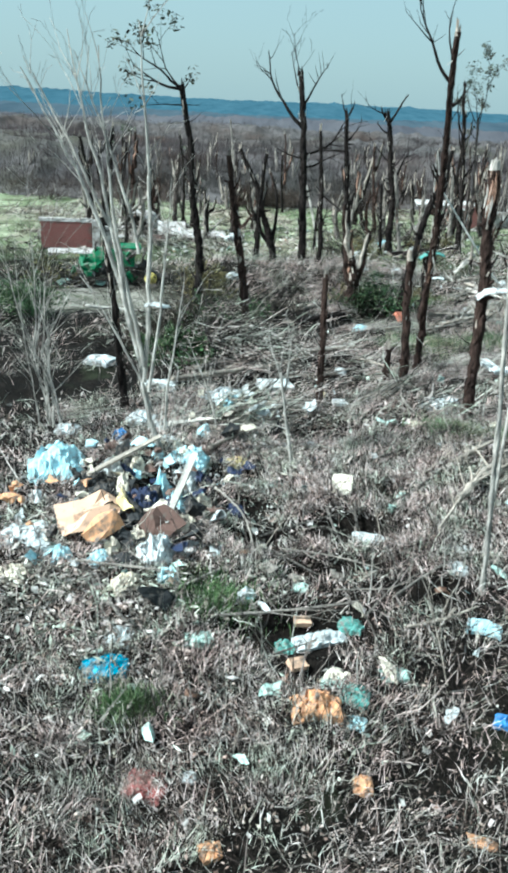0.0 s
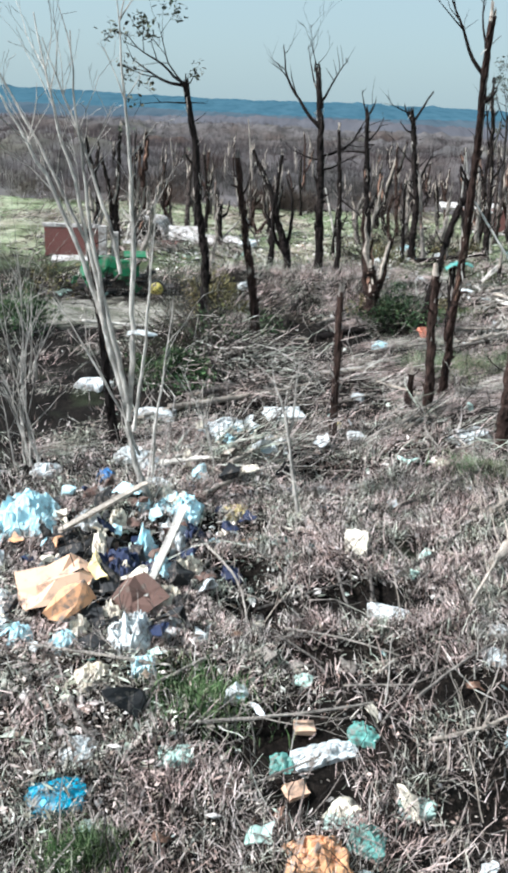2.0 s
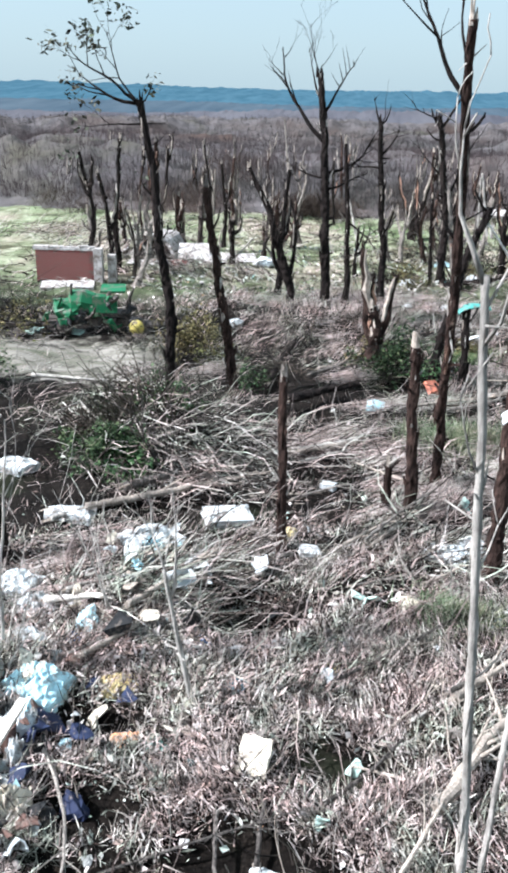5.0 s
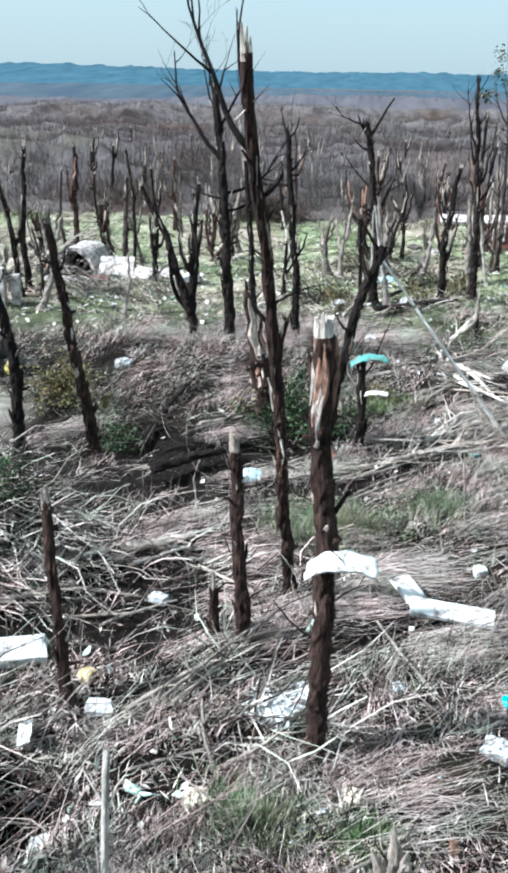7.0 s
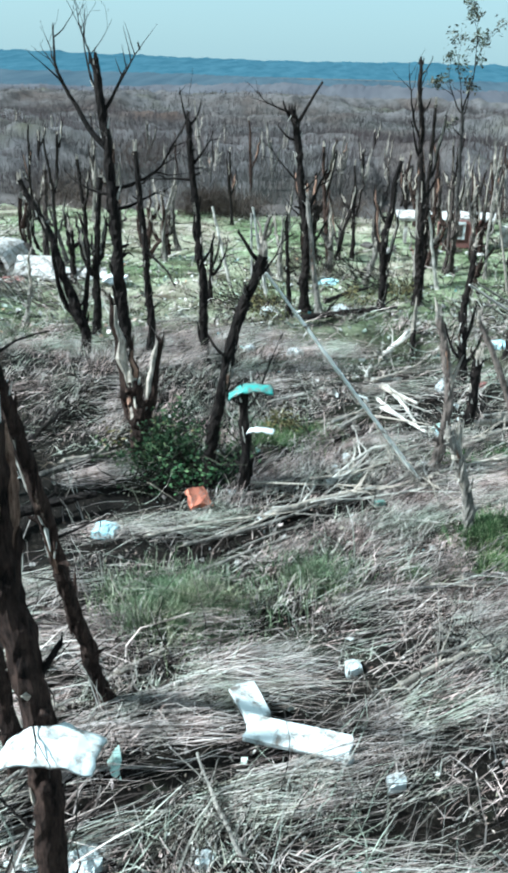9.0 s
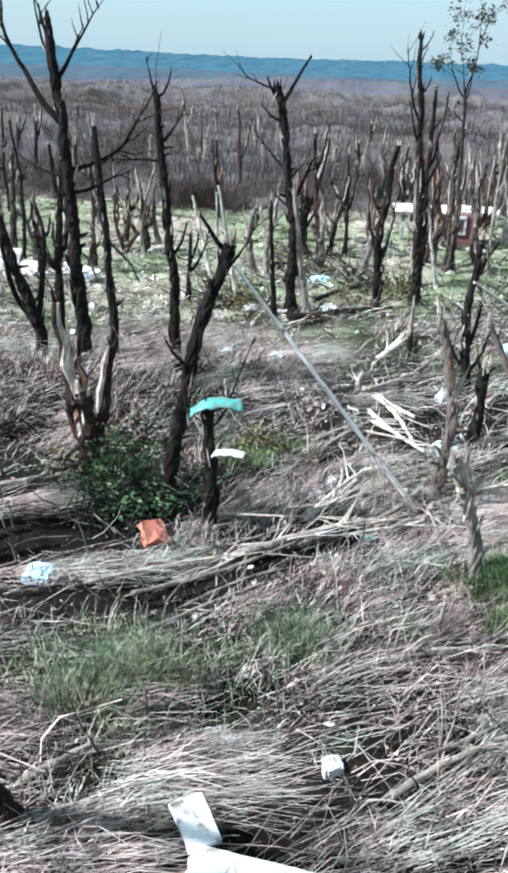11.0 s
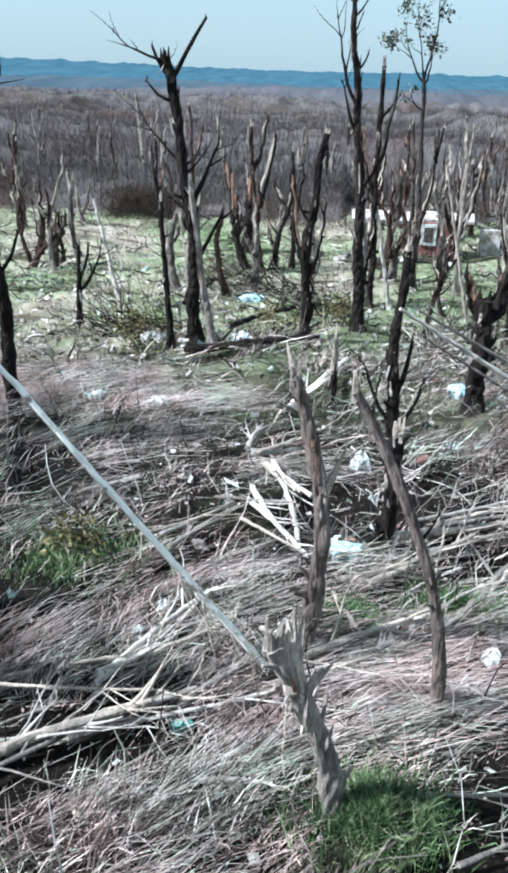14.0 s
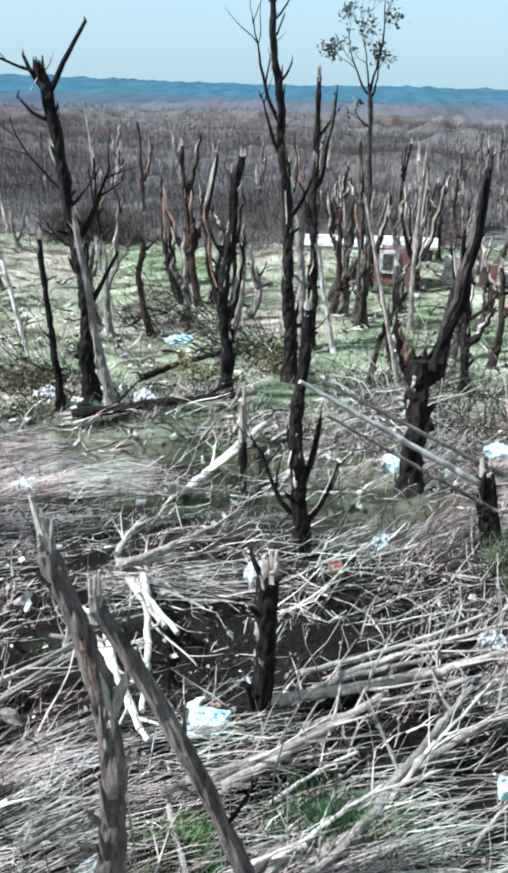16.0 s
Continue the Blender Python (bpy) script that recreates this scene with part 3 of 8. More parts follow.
    if leaves and tips:
        lv = Shape()
        for k in range(leaves):
            t = rng.choice(tips)
            lv.leaf(t + Vector((rng.gauss(0, 0.11), rng.gauss(0, 0.11), rng.gauss(0, 0.13))), rng.uniform(0.05, 0.11), rng)
        part("leaves", lv, M["greyleaf"], root, "few grey-green leaves", False)
    return root


def quick_mesh(name, verts, tris, material, smooth=True):
    me = bpy.data.meshes.new(name)
    me.vertices.add(len(verts))
    me.vertices.foreach_set("co", np.ascontiguousarray(verts, dtype=np.float32).ravel())
    me.loops.add(len(tris) * 3)
    me.loops.foreach_set("vertex_index", np.ascontiguousarray(tris, dtype=np.int32).ravel())
    me.polygons.add(len(tris))
    me.polygons.foreach_set("loop_start", np.arange(0, len(tris) * 3, 3, dtype=np.int32))
    me.polygons.foreach_set("use_smooth", np.full(len(tris), smooth))
    me.update(calc_edges=True)
    me.materials.append(material)
    return new(name, me)


def blades(name, x, y, length, width, tilt, az, material, label, category, lift=0.0, droop=0.5, kind="stuff"):
    """Grass blades: thin bent strips, one per place."""
    n = len(x)
    rg = np.random.default_rng(n)
    z = land(x, y) + lift
    ax, ay = np.cos(az), np.sin(az)
    t1, t2 = tilt, np.minimum(tilt + droop * rg.random(n), 1.65)
    h1 = np.stack([ax * np.sin(t1), ay * np.sin(t1), np.cos(t1)], 1) * (length * 0.55)[:, None]
    h2 = h1 + np.stack([ax * np.sin(t2), ay * np.sin(t2), np.cos(t2)], 1) * (length * 0.45)[:, None]
    tw = rg.random(n) * 6.3
    wv = np.stack([np.cos(tw), np.sin(tw), 0.3 * np.sin(tw * 2)], 1) * (width / 2)[:, None]
    p = np.stack([x, y, z], 1)
    v = np.stack([p - wv, p + wv, p + h1 - wv * 0.8, p + h1 + wv * 0.8, p + h2], 1).reshape(-1, 3)
    b = (np.arange(n) * 5)[:, None, None]
    t = (b + np.array([[0, 1, 3], [0, 3, 2], [2, 3, 4]])[None]).reshape(-1, 3)
    return tagged(quick_mesh(name, v, t, material), label, category, kind=kind)


def rods(name, p, d, length, radius, material, label, category, sag=0.06, kind="stuff", cuts=4):
    """Sticks: three-sided bent rods from p along d."""
    n = len(p)
    rg = np.random.default_rng(n + 5)
    d = d / np.linalg.norm(d, axis=1)[:, None]
    ref = np.where(np.abs(d[:, 2:3]) < 0.9, np.array([[0, 0, 1.0]]), np.array([[1.0, 0, 0]]))
    u = np.cross(d, ref)
    u /= np.linalg.norm(u, axis=1)[:, None]
    w = np.cross(d, u)
    bend = (rg.normal(size=(n, 1)) * u + rg.normal(size=(n, 1)) * w) * (length * sag)[:, None]
    wave = (rg.normal(size=(n, 1)) * u + rg.normal(size=(n, 1)) * w) * (length * sag * 0.6)[:, None]
    rings = []
    for k in range(cuts + 1):
        s = k / cuts
        c = p + d * (length * s)[:, None] + bend * math.sin(math.pi * s) + wave * math.sin(2 * math.pi * s)
        for a in (0, 2.094, 4.189):
            rings.append(c + (u * math.cos(a) + w * math.sin(a)) * (radius * (1 - 0.6 * s))[:, None])
    v = np.stack(rings, 1).reshape(-1, 3)
    f = []
    for i in range(0, cuts * 3, 3):
        for k in range(3):
            a, b2 = i + k, i + (k + 1) % 3
            f += [[a, b2, b2 + 3], [a, b2 + 3, a + 3]]
    e = cuts * 3
    f += [[2, 1, 0], [e, e + 1, e + 2]]
    b = (np.arange(n) * (e + 3))[:, None, None]
    return tagged(quick_mesh(name, v, (b + np.array(f)[None]).reshape(-1, 3), material, False), label, category, kind=kind)


# ---- ground: one sheet out to the horizon ----
def spread(a, b, step, far, growth=1.22):
    core = list(np.arange(a, b, step))
    lo, hi, s = a, b, step
    left, right = [], [b]
    while lo > -far:
        s *= growth
        lo -= s
        left.append(lo)
    s = step
    while hi < far:
        s *= growth
        hi += s
        right.append(hi)
    return np.array(left[::-1] + core + right)


def build_ground():
    xs, ys = spread(-12, 24, 0.2, 4000), spread(3, 62, 0.2, 4000)
    gx, gy = np.meshgrid(xs, ys)
    v = np.stack([gx, gy, land(gx, gy)], 2).reshape(-1, 3)
    nx, ny = len(xs), len(ys)
    i = (np.arange(ny - 1)[:, None] * nx + np.arange(nx - 1)[None]).ravel()
    t = np.concatenate([np.stack([i, i + 1, i + nx + 1], 1), np.stack([i, i + nx + 1, i + nx], 1)])
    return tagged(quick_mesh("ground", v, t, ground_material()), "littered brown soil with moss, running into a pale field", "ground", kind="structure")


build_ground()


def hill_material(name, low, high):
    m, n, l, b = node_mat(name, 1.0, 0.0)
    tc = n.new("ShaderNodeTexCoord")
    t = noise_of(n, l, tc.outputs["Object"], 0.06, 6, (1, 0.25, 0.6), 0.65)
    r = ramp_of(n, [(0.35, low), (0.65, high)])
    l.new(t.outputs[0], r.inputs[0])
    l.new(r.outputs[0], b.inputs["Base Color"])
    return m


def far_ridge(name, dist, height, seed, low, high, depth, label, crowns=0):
    """A wooded ridge with a ragged skyline; low and high hold its painted haze."""
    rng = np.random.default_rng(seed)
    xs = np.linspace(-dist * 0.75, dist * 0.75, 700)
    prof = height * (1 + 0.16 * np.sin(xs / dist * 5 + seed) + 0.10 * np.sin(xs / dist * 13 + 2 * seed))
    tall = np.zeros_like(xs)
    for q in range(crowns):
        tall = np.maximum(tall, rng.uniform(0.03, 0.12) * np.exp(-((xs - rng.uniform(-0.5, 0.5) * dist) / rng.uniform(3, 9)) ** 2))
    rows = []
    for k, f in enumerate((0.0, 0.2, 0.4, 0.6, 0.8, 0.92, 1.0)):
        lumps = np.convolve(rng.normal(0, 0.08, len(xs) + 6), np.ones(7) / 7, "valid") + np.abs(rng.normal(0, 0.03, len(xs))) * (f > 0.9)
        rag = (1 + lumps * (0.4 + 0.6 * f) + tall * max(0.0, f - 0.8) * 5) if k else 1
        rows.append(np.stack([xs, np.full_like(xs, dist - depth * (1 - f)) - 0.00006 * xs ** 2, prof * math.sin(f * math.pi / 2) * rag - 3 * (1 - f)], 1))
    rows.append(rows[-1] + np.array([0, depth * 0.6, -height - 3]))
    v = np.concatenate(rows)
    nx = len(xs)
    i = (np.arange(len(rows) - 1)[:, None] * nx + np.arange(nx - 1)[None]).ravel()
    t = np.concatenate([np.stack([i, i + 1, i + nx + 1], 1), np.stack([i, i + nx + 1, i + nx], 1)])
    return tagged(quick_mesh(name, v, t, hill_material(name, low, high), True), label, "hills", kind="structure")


# distance haze is painted into these blue and lilac base colours
far_ridge("backdrop_hills", 1500, 20, 3, (0.035, 0.078, 0.108), (0.055, 0.108, 0.142), 500, "wooded ridge on the horizon, blue haze in its colour", 60)
far_ridge("backdrop_woods", 430, 6.2, 5, (0.045, 0.066, 0.086), (0.07, 0.092, 0.112), 120, "winter woods with blue-grey haze in their colour")
far_ridge("backdrop_copse", 250, 4.6, 7, (0.07, 0.07, 0.082), (0.105, 0.102, 0.112), 40, "winter woods with lilac-grey haze in their colour")


# ---- winter woods beyond the field ----
def canopy(x, y):
    """Height of the leafless canopy: lumpy crowns, hedges and clearings."""
    crowns = np.maximum(1 - 2.2 * np.abs(grain(x, y, 5.0, 1) - 0.5), 0) * 0.6 + 0.4 * grain(x, y, 2.1, 2)
    mass = ease(0.3, 0.68, 0.6 * grain(x, y, 24, 3) + 0.4 * grain(x, y, 11, 4))
    h = 0.6 + (1.7 + 2.2 * crowns) * (0.35 + 0.65 * mass)
    h = h * ease(73, 90, y + 9 * (grain(x, y, 9, 5) - 0.5) - np.where(x > 12, 4.0, 0.0)) + 0.35 * grain(x, y, 1.3, 6)
    for cx, cy, rx, ry in ((-6, 168, 26, 15), (34, 205, 30, 16), (-62, 240, 40, 20), (10, 262, 40, 15)):
        h = h * (1 - 0.92 * np.exp(-(((x - cx) / rx) ** 2 + ((y - cy) / ry) ** 2) ** 3))
    h = h * (1 - 0.45 * np.exp(-(((x + 4) / 22) ** 2 + ((y - 128) / 26) ** 2) ** 2))
    return h * ease(72, 80, y)


def canopy_material():
    m, n, l, b = node_mat("leafless canopy", 1.0, 0.0)
    co = n.new("ShaderNodeTexCoord").outputs["Object"]
    hue = ramp_of(n, [(0.34, (0.078, 0.058, 0.05)), (0.45, (0.095, 0.083, 0.079)), (0.55, (0.122, 0.112, 0.112)), (0.66, (0.09, 0.084, 0.066))])
    l.new(noise_of(n, l, co, 0.05, 5, (1, 0.6, 1), 0.6).outputs[0], hue.inputs[0])
    fine = ramp_of(n, [(0.36, (0.7, 0.7, 0.7)), (0.64, (1.1, 1.09, 1.09))])
    streak = noise_of(n, l, co, 0.9, 8, (1, 1, 0.25), 0.72)
    l.new(streak.outputs[0], fine.inputs[0])
    l.new(mix_of(n, l, 1.0, hue.outputs[0], fine.outputs[0], "MULTIPLY"), b.inputs["Base Color"])
    return m


def winter_woods():
    rg = np.random.default_rng(11)
    u, d = np.linspace(-0.46, 0.62, 560), 71 * np.exp(np.arange(0, 1.15, 0.0055))
    gu, gd = np.meshgrid(u, d)
    gx, gy = gu * gd + 4, gd + 0 * gu
    v = np.stack([gx, gy, land(gx, gy) - 0.1 + canopy(gx, gy)], 2).reshape(-1, 3)
    nx, ny = len(u), len(d)
    i = (np.arange(ny - 1)[:, None] * nx + np.arange(nx - 1)[None]).ravel()
    t = np.concatenate([np.stack([i, i + 1, i + nx + 1], 1), np.stack([i, i + nx + 1, i + nx], 1)])
    tagged(quick_mesh("winter_woods", v, t, canopy_material()), "grey-brown leafless woodland beyond the field", "woodland", kind="stuff")
    # twigs that fray the crowns
    n = 95000
    d = 72 + 146 * rg.random(n) ** 1.9
    x = (rg.random(n) * 1.08 - 0.46) * d + 4
    h = canopy(x, d)
    ok = h > 0.5
    x, d, h = x[ok], d[ok], h[ok]
    n = len(x)
    az, sl = rg.random(n) * 6.283, np.abs(rg.normal(0, 0.5, n))
    rods("crown_twigs", np.stack([x, d, land(x, d) + h * rg.uniform(0.75, 1.0, n)], 1), np.stack([np.cos(az) * sl, np.sin(az) * sl, np.ones(n)], 1), rg.uniform(0.4, 1.5, n), rg.uniform(0.006, 0.014, n) * (1 + d / 110), M["scrub"], "thin bare twigs of the leafless wood", "woodland", 0.10, cuts=1)
    # dark bushes massed along the edge of the field
    n = 150
    cy = 71 + 30 * rg.random(n) ** 1.7
    cx = (rg.random(n) - 0.5) * cy * 0.95 + 4
    cx = np.round(cx / 9) * 9 + rg.normal(0, 2.2, n)
    h, k = rg.uniform(0.8, 2.4, n), 150
    cx[6:26], cy[6:26], h[6:26] = rg.uniform(-1.2, 4.2, 20), 73 + rg.normal(0, 0.5, 20), rg.uniform(1.2, 1.9, 20)
    cx[:5], cy[:5], h[:5] = -7 + rg.normal(0, 1.2, 5), 84 + rg.normal(0, 1, 5), 4.0
    x, y, hh = np.repeat(cx, k), np.repeat(cy, k), np.repeat(h, k)
    m = len(x)
    x, y = x + rg.normal(0, 0.45, m) * hh, y + rg.normal(0, 0.3, m) * hh
    p = np.stack([x, y, land(x, y) + hh * rg.random(m) * 0.8], 1)
    az, sl = rg.random(m) * 6.283, np.abs(rg.normal(0, 1.2, m))
    rods("dark_thickets", p, np.stack([np.cos(az) * sl, np.sin(az) * sl, np.ones(m)], 1), hh * rg.uniform(0.1, 0.35, m) + 0.15, rg.uniform(0.008, 0.02, m), M["far_thicket"], "dark leafless thickets at the edge of the wood", "woodland", 0.1, cuts=1)


winter_woods()

# ---- the trees of the tree line ----
snag(-1.8, 31.5, 8.1, 0.16, (-0.6, 0), (0.15, 0), seed=1, tip="none", scars=1, leaves=420, taper=0.55,
     limbs=[(0.99, 170, 5, 1.9, 0.06, 2), (0.99, 176, 24, 2.3, 0.05, 3), (0.985, 178, 45, 2.0, 0.035, 3), (0.99, 10, 25, 0.5, 0.03, 1), (0.93, 184, -6, 1.6, 0.03, 2), (0.7, 185, 20, 0.6, 0.04, 0), (0.55, 20, 35, 0.5, 0.03, 0)],
     label="dead crooked tree with a thin leafy crown above bare trunk")
snag(0.0, 32.0, 6.1, 0.17, (-0.8, 0), (0.05, 0), bark="bark_brown", seed=2, scars=2, limbs=[(0.8, 330, 40, 0.7, 0.04, 0), (0.5, 200, 50, 0.5, 0.04, 0)], label="broken brown trunk with a pale splintered top")
snag(1.2, 41.0, 5.4, 0.17, (-1.75, 0), (0.35, 0), seed=3, scars=1, limbs=[(0.22, 60, 68, 3.4, 0.09, 0), (0.16, 175, 52, 3.2, 0.10, 0), (0.3, 10, 40, 0.6, 0.04, 0)], label="forked dead tree leaning over, pale where it broke")
snag(2.5, 40.5, 8.35, 0.19, (-0.5, 0), (0.12, 0), seed=4, tip="none", taper=0.55,
     limbs=[(0.72, 172, 46, 3.9, 0.09, 2), (0.84, 10, 48, 2.0, 0.06, 1), (0.88, 160, 50, 1.9, 0.045, 2), (0.9, 170, 66, 2.4, 0.03, 3), (0.58, 178, 4, 1.7, 0.05, 1), (0.60, 8, 5, 3.2, 0.06, 1), (0.53, 12, 6, 1.6, 0.06, 1), (0.45, 200, 40, 0.6, 0.04, 0)],
     label="tall dead tree with a wide fork and long bare limbs")
snag(3.3, 40.5, 6.0, 0.13, (-0.25, 0), (0.1, 0), seed=5, scars=1, limbs=[(0.55, 350, -30, 1.6, 0.04, 0), (0.85, 20, 10, 0.5, 0.03, 0)])
snag(4.8, 42.0, 7.45, 0.16, (-0.6, 0), (0.05, 0), seed=6, tip="none", scars=1, limbs=[(0.99, 150, 55, 0.9, 0.05, 1), (0.98, 40, 40, 0.8, 0.04, 0), (0.84, 15, 30, 1.1, 0.05, 1), (0.78, 185, 5, 1.3, 0.05, 2), (0.45, 40, 40, 1.0, 0.05, 0), (0.5, 150, 50, 0.7, 0.04, 0)], label="dead standing tree stripped to a bare pole with stubs")
snag(5.5, 26.1, 9.5, 0.115, (-0.65, -3.3), (0.05, 0), bark="bark_brown", seed=7, tip="split", scars=4, taper=0.62, limbs=[(0.88, 160, 38, 2.2, 0.05, 2), (0.82, 12, 20, 0.45, 0.04, 0), (0.62, 165, 35, 0.6, 0.04, 0), (0.93, 170, 60, 1.5, 0.03, 1)], label="tall dead tree with bark peeling from its trunk")
snag(6.1, 21.8, 6.5, 0.145, (-0.2, 0), (0.1, 0), bark="bark_brown", seed=8, scars=0, taper=0.98, red_top=1.5, limbs=[(0.62, 30, 35, 0.5, 0.05, 0), (0.8, 190, 30, 0.35, 0.05, 0)], prongs=[(0.96, 200, 80, 0.35, 0.1)], label="thick broken trunk with torn reddish wood at its top")
snag(4.75, 24.3, 3.8, 0.125, (-0.15, 0), bark="bark_brown", seed=9, taper=0.8, label="short snapped brown trunk")
snag(4.25, 24.3, 1.2, 0.09, (-0.05, 0), bark="bark_brown", seed=10, taper=0.85, label="low snapped brown stump", name="tree_stump")
snag(2.15, 22.5, 3.7, 0.10, (-0.05, 0), bark="bark_brown", seed=11, taper=0.75, label="short snapped brown trunk")
snag(4.3, 34.5, 2.3, 0.24, (-0.2, 0), bark="bark_brown", seed=12, scars=3, taper=0.9, arms=[(0.55, 172, 0.55, 2.9, 0.17), (0.5, 8, 0.5, 2.2, 0.16), (0.6, 120, 0.25, 1.7, 0.13)], label="split stump with several pale shattered prongs")
snag(6.1, 33.3, 5.5, 0.15, (1.1, 0), (-0.25, 0), seed=13, scars=2, taper=0.7, limbs=[(0.97, 200, 40, 0.8, 0.05, 0), (0.9, 20, 30, 1.2, 0.03, 1), (0.6, 190, 30, 0.7, 0.04, 0)], label="leaning dead trunk with a broken head")
snag(6.9, 33.2, 2.6, 0.13, (0.0, 0), seed=14, tip="none", scars=1, taper=0.8, limbs=[(0.8, 30, 40, 1.9, 0.03, 1)], label="dark stump with a blue sheet on its top", name="tree_stump")
snag(7.8, 48.0, 7.25, 0.19, (-0.75, 0), (0.2, 0), seed=15, tip="none", scars=1, taper=0.6,
     limbs=[(0.93, 172, 40, 0.9, 0.07, 0), (0.985, 176, 10, 1.5, 0.045, 1), (0.93, 12, 52, 1.7, 0.07, 0), (0.86, 178, 8, 0.9, 0.05, 0), (0.52, 20, 40, 1.8, 0.09, 1), (0.62, 15, 22, 1.0, 0.04, 1), (0.5, 182, 10, 0.8, 0.05, 1), (0.66, 175, 40, 2.0, 0.045, 1), (0.3, 30, 70, 1.5, 0.07, 0)],
     label="large dead tree with a horned head and bare limbs")
snag(7.25, 47.4, 3.9, 0.10, (-0.3, 0), seed=16, tip="split")
snag(8.35, 47.6, 4.2, 0.12, (-0.6, 0), bark="pale", seed=17, scars=2, label="pale barkless snapped trunk")
snag(12.4, 51.2, 9.3, 0.19, (-0.75, 0), (0.1, 0), seed=18, tip="point", taper=0.35, scars=2, limbs=[(0.8, 20, 35, 0.6, 0.04, 0), (0.9, 15, 40, 0.6, 0.03, 0), (0.7, 195, 50, 2.4, 0.06, 1), (0.62, 190, 45, 1.6, 0.06, 1), (0.94, 30, 25, 0.8, 0.03, 0), (0.45, 10, 60, 1.4, 0.06, 0)], label="tall dead pole of a tree with broken limbs")
snag(10.8, 49.8, 5.9, 0.18, (0.3, 0), (-0.15, 0), seed=19, scars=1, arms=[(0.42, 172, 0.5, 2.4, 0.10), (0.35, 10, 0.45, 1.8, 0.09)], limbs=[(0.6, 200, 45, 1.0, 0.05, 0)], label="dead trunk with upright broken prongs")
snag(14.6, 58.0, 7.5, 0.10, (-0.3, 0), (0.05, 0), bark="twig", seed=20, tip="none", taper=0.6, leaves=1100, limbs=[(0.99, 60, 80, 3.0, 0.045, 3), (0.98, 168, 50, 2.1, 0.04, 3), (0.97, 15, 62, 1.6, 0.04, 3), (0.99, 180, 75, 2.2, 0.035, 2), (0.86, 200, 10, 0.8, 0.04, 1)], label="slender tree with a small leafy crown")
snag(12.9, 55.0, 7.9, 0.13, (-0.2, 0), seed=21, scars=2, arms=[(0.62, 12, 0.5, 2.6, 0.08), (0.5, 175, 0.6, 2.2, 0.08)], limbs=[(0.8, 20, 40, 1.0, 0.05, 1)], label="dead forked tree behind the tall pole")
snag(11.3, 34.8, 3.95, 0.135, (-0.2, 0), (0.34, 0), bark="bark_dun", seed=22, scars=2, taper=0.6, prongs=[(0.96, 170, 76, 0.6, 0.08), (0.6, 20, 70, 0.8, 0.07)], label="curved grey trunk with a shattered crown stub")
snag(11.85, 32.0, 2.5, 0.12, (-0.7, -0.4), (0.08, 0), prongs=[(0.8, 165, 78, 0.9, 0.11), (0.85, 60, 82, 0.7, 0.10), (0.75, 350, 60, 0.5, 0.07)], bark="pale", seed=23, scars=2, taper=0.85, limbs=[(0.4, 170, 60, 0.7, 0.05, 0)], label="leaning grey stump with a frayed pale top", name="tree_stump")
snag(12.6, 37.8, 2.1, 0.13, (0.1, 0), (-0.05, 0), seed=24, scars=3, taper=0.95, limbs=[(0.9, 190, 55, 0.5, 0.05, 0)], label="dark hollow stump with stripped bark", name="tree_stump")
snag(13.0, 42.0, 4.3, 0.15, (-0.05, 0), (-0.1, 0), seed=25, scars=2, tip="split", limbs=[(0.3, 30, 60, 1.3, 0.07, 0), (0.15, 20, 35, 1.2, 0.06, 1), (0.2, 195, 25, 1.6, 0.06, 1)], label="dead trunk with peeling bark beside fallen poles")
snag(13.08, 33.7, 4.2, 0.085, (-1.3, 0), (0.36, 0), bark="bark_dun", seed=26, tip="split", taper=0.6, label="bent grey-brown dead stem", limbs=[(0.6, 20, 30, 0.4, 0.02, 0)])
snag(15.1, 44.8, 2.7, 0.22, (0.0, 0), seed=27, tip="none", taper=0.95, scars=1, arms=[(0.8, 20, 1.0, 3.9, 0.17), (0.85, 170, 0.5, 1.0, 0.14), (0.8, 30, 0.75, 2.6, 0.11)], split="bark_mid", label="forked dead trunk with a tall broken arm")
snag(11.7, 45.0, 1.7, 0.10, (0.0, 0), prongs=[(0.95, 80, 86, 1.2, 0.09)], seed=29, scars=2, taper=0.8, label="snapped trunk with a long pale splinter")
snag(7.6, 64.0, 2.2, 0.25, (0.1, 0), seed=30, tip="none", taper=0.9, arms=[(0.7, 15, 1.1, 3.4, 0.16), (0.6, 170, 1.1, 2.6, 0.14), (0.7, 90, 0.4, 2.2, 0.12)], label="dark forked stump standing alone in the field")
snag(3.8, 50.3, 2.6, 0.10, (0.1, 0), seed=31, limbs=[(0.45, 10, 35, 1.7, 0.07, 1), (0.55, 25, 70, 1.2, 0.06, 0)], label="small forked dead tree at the field's edge")
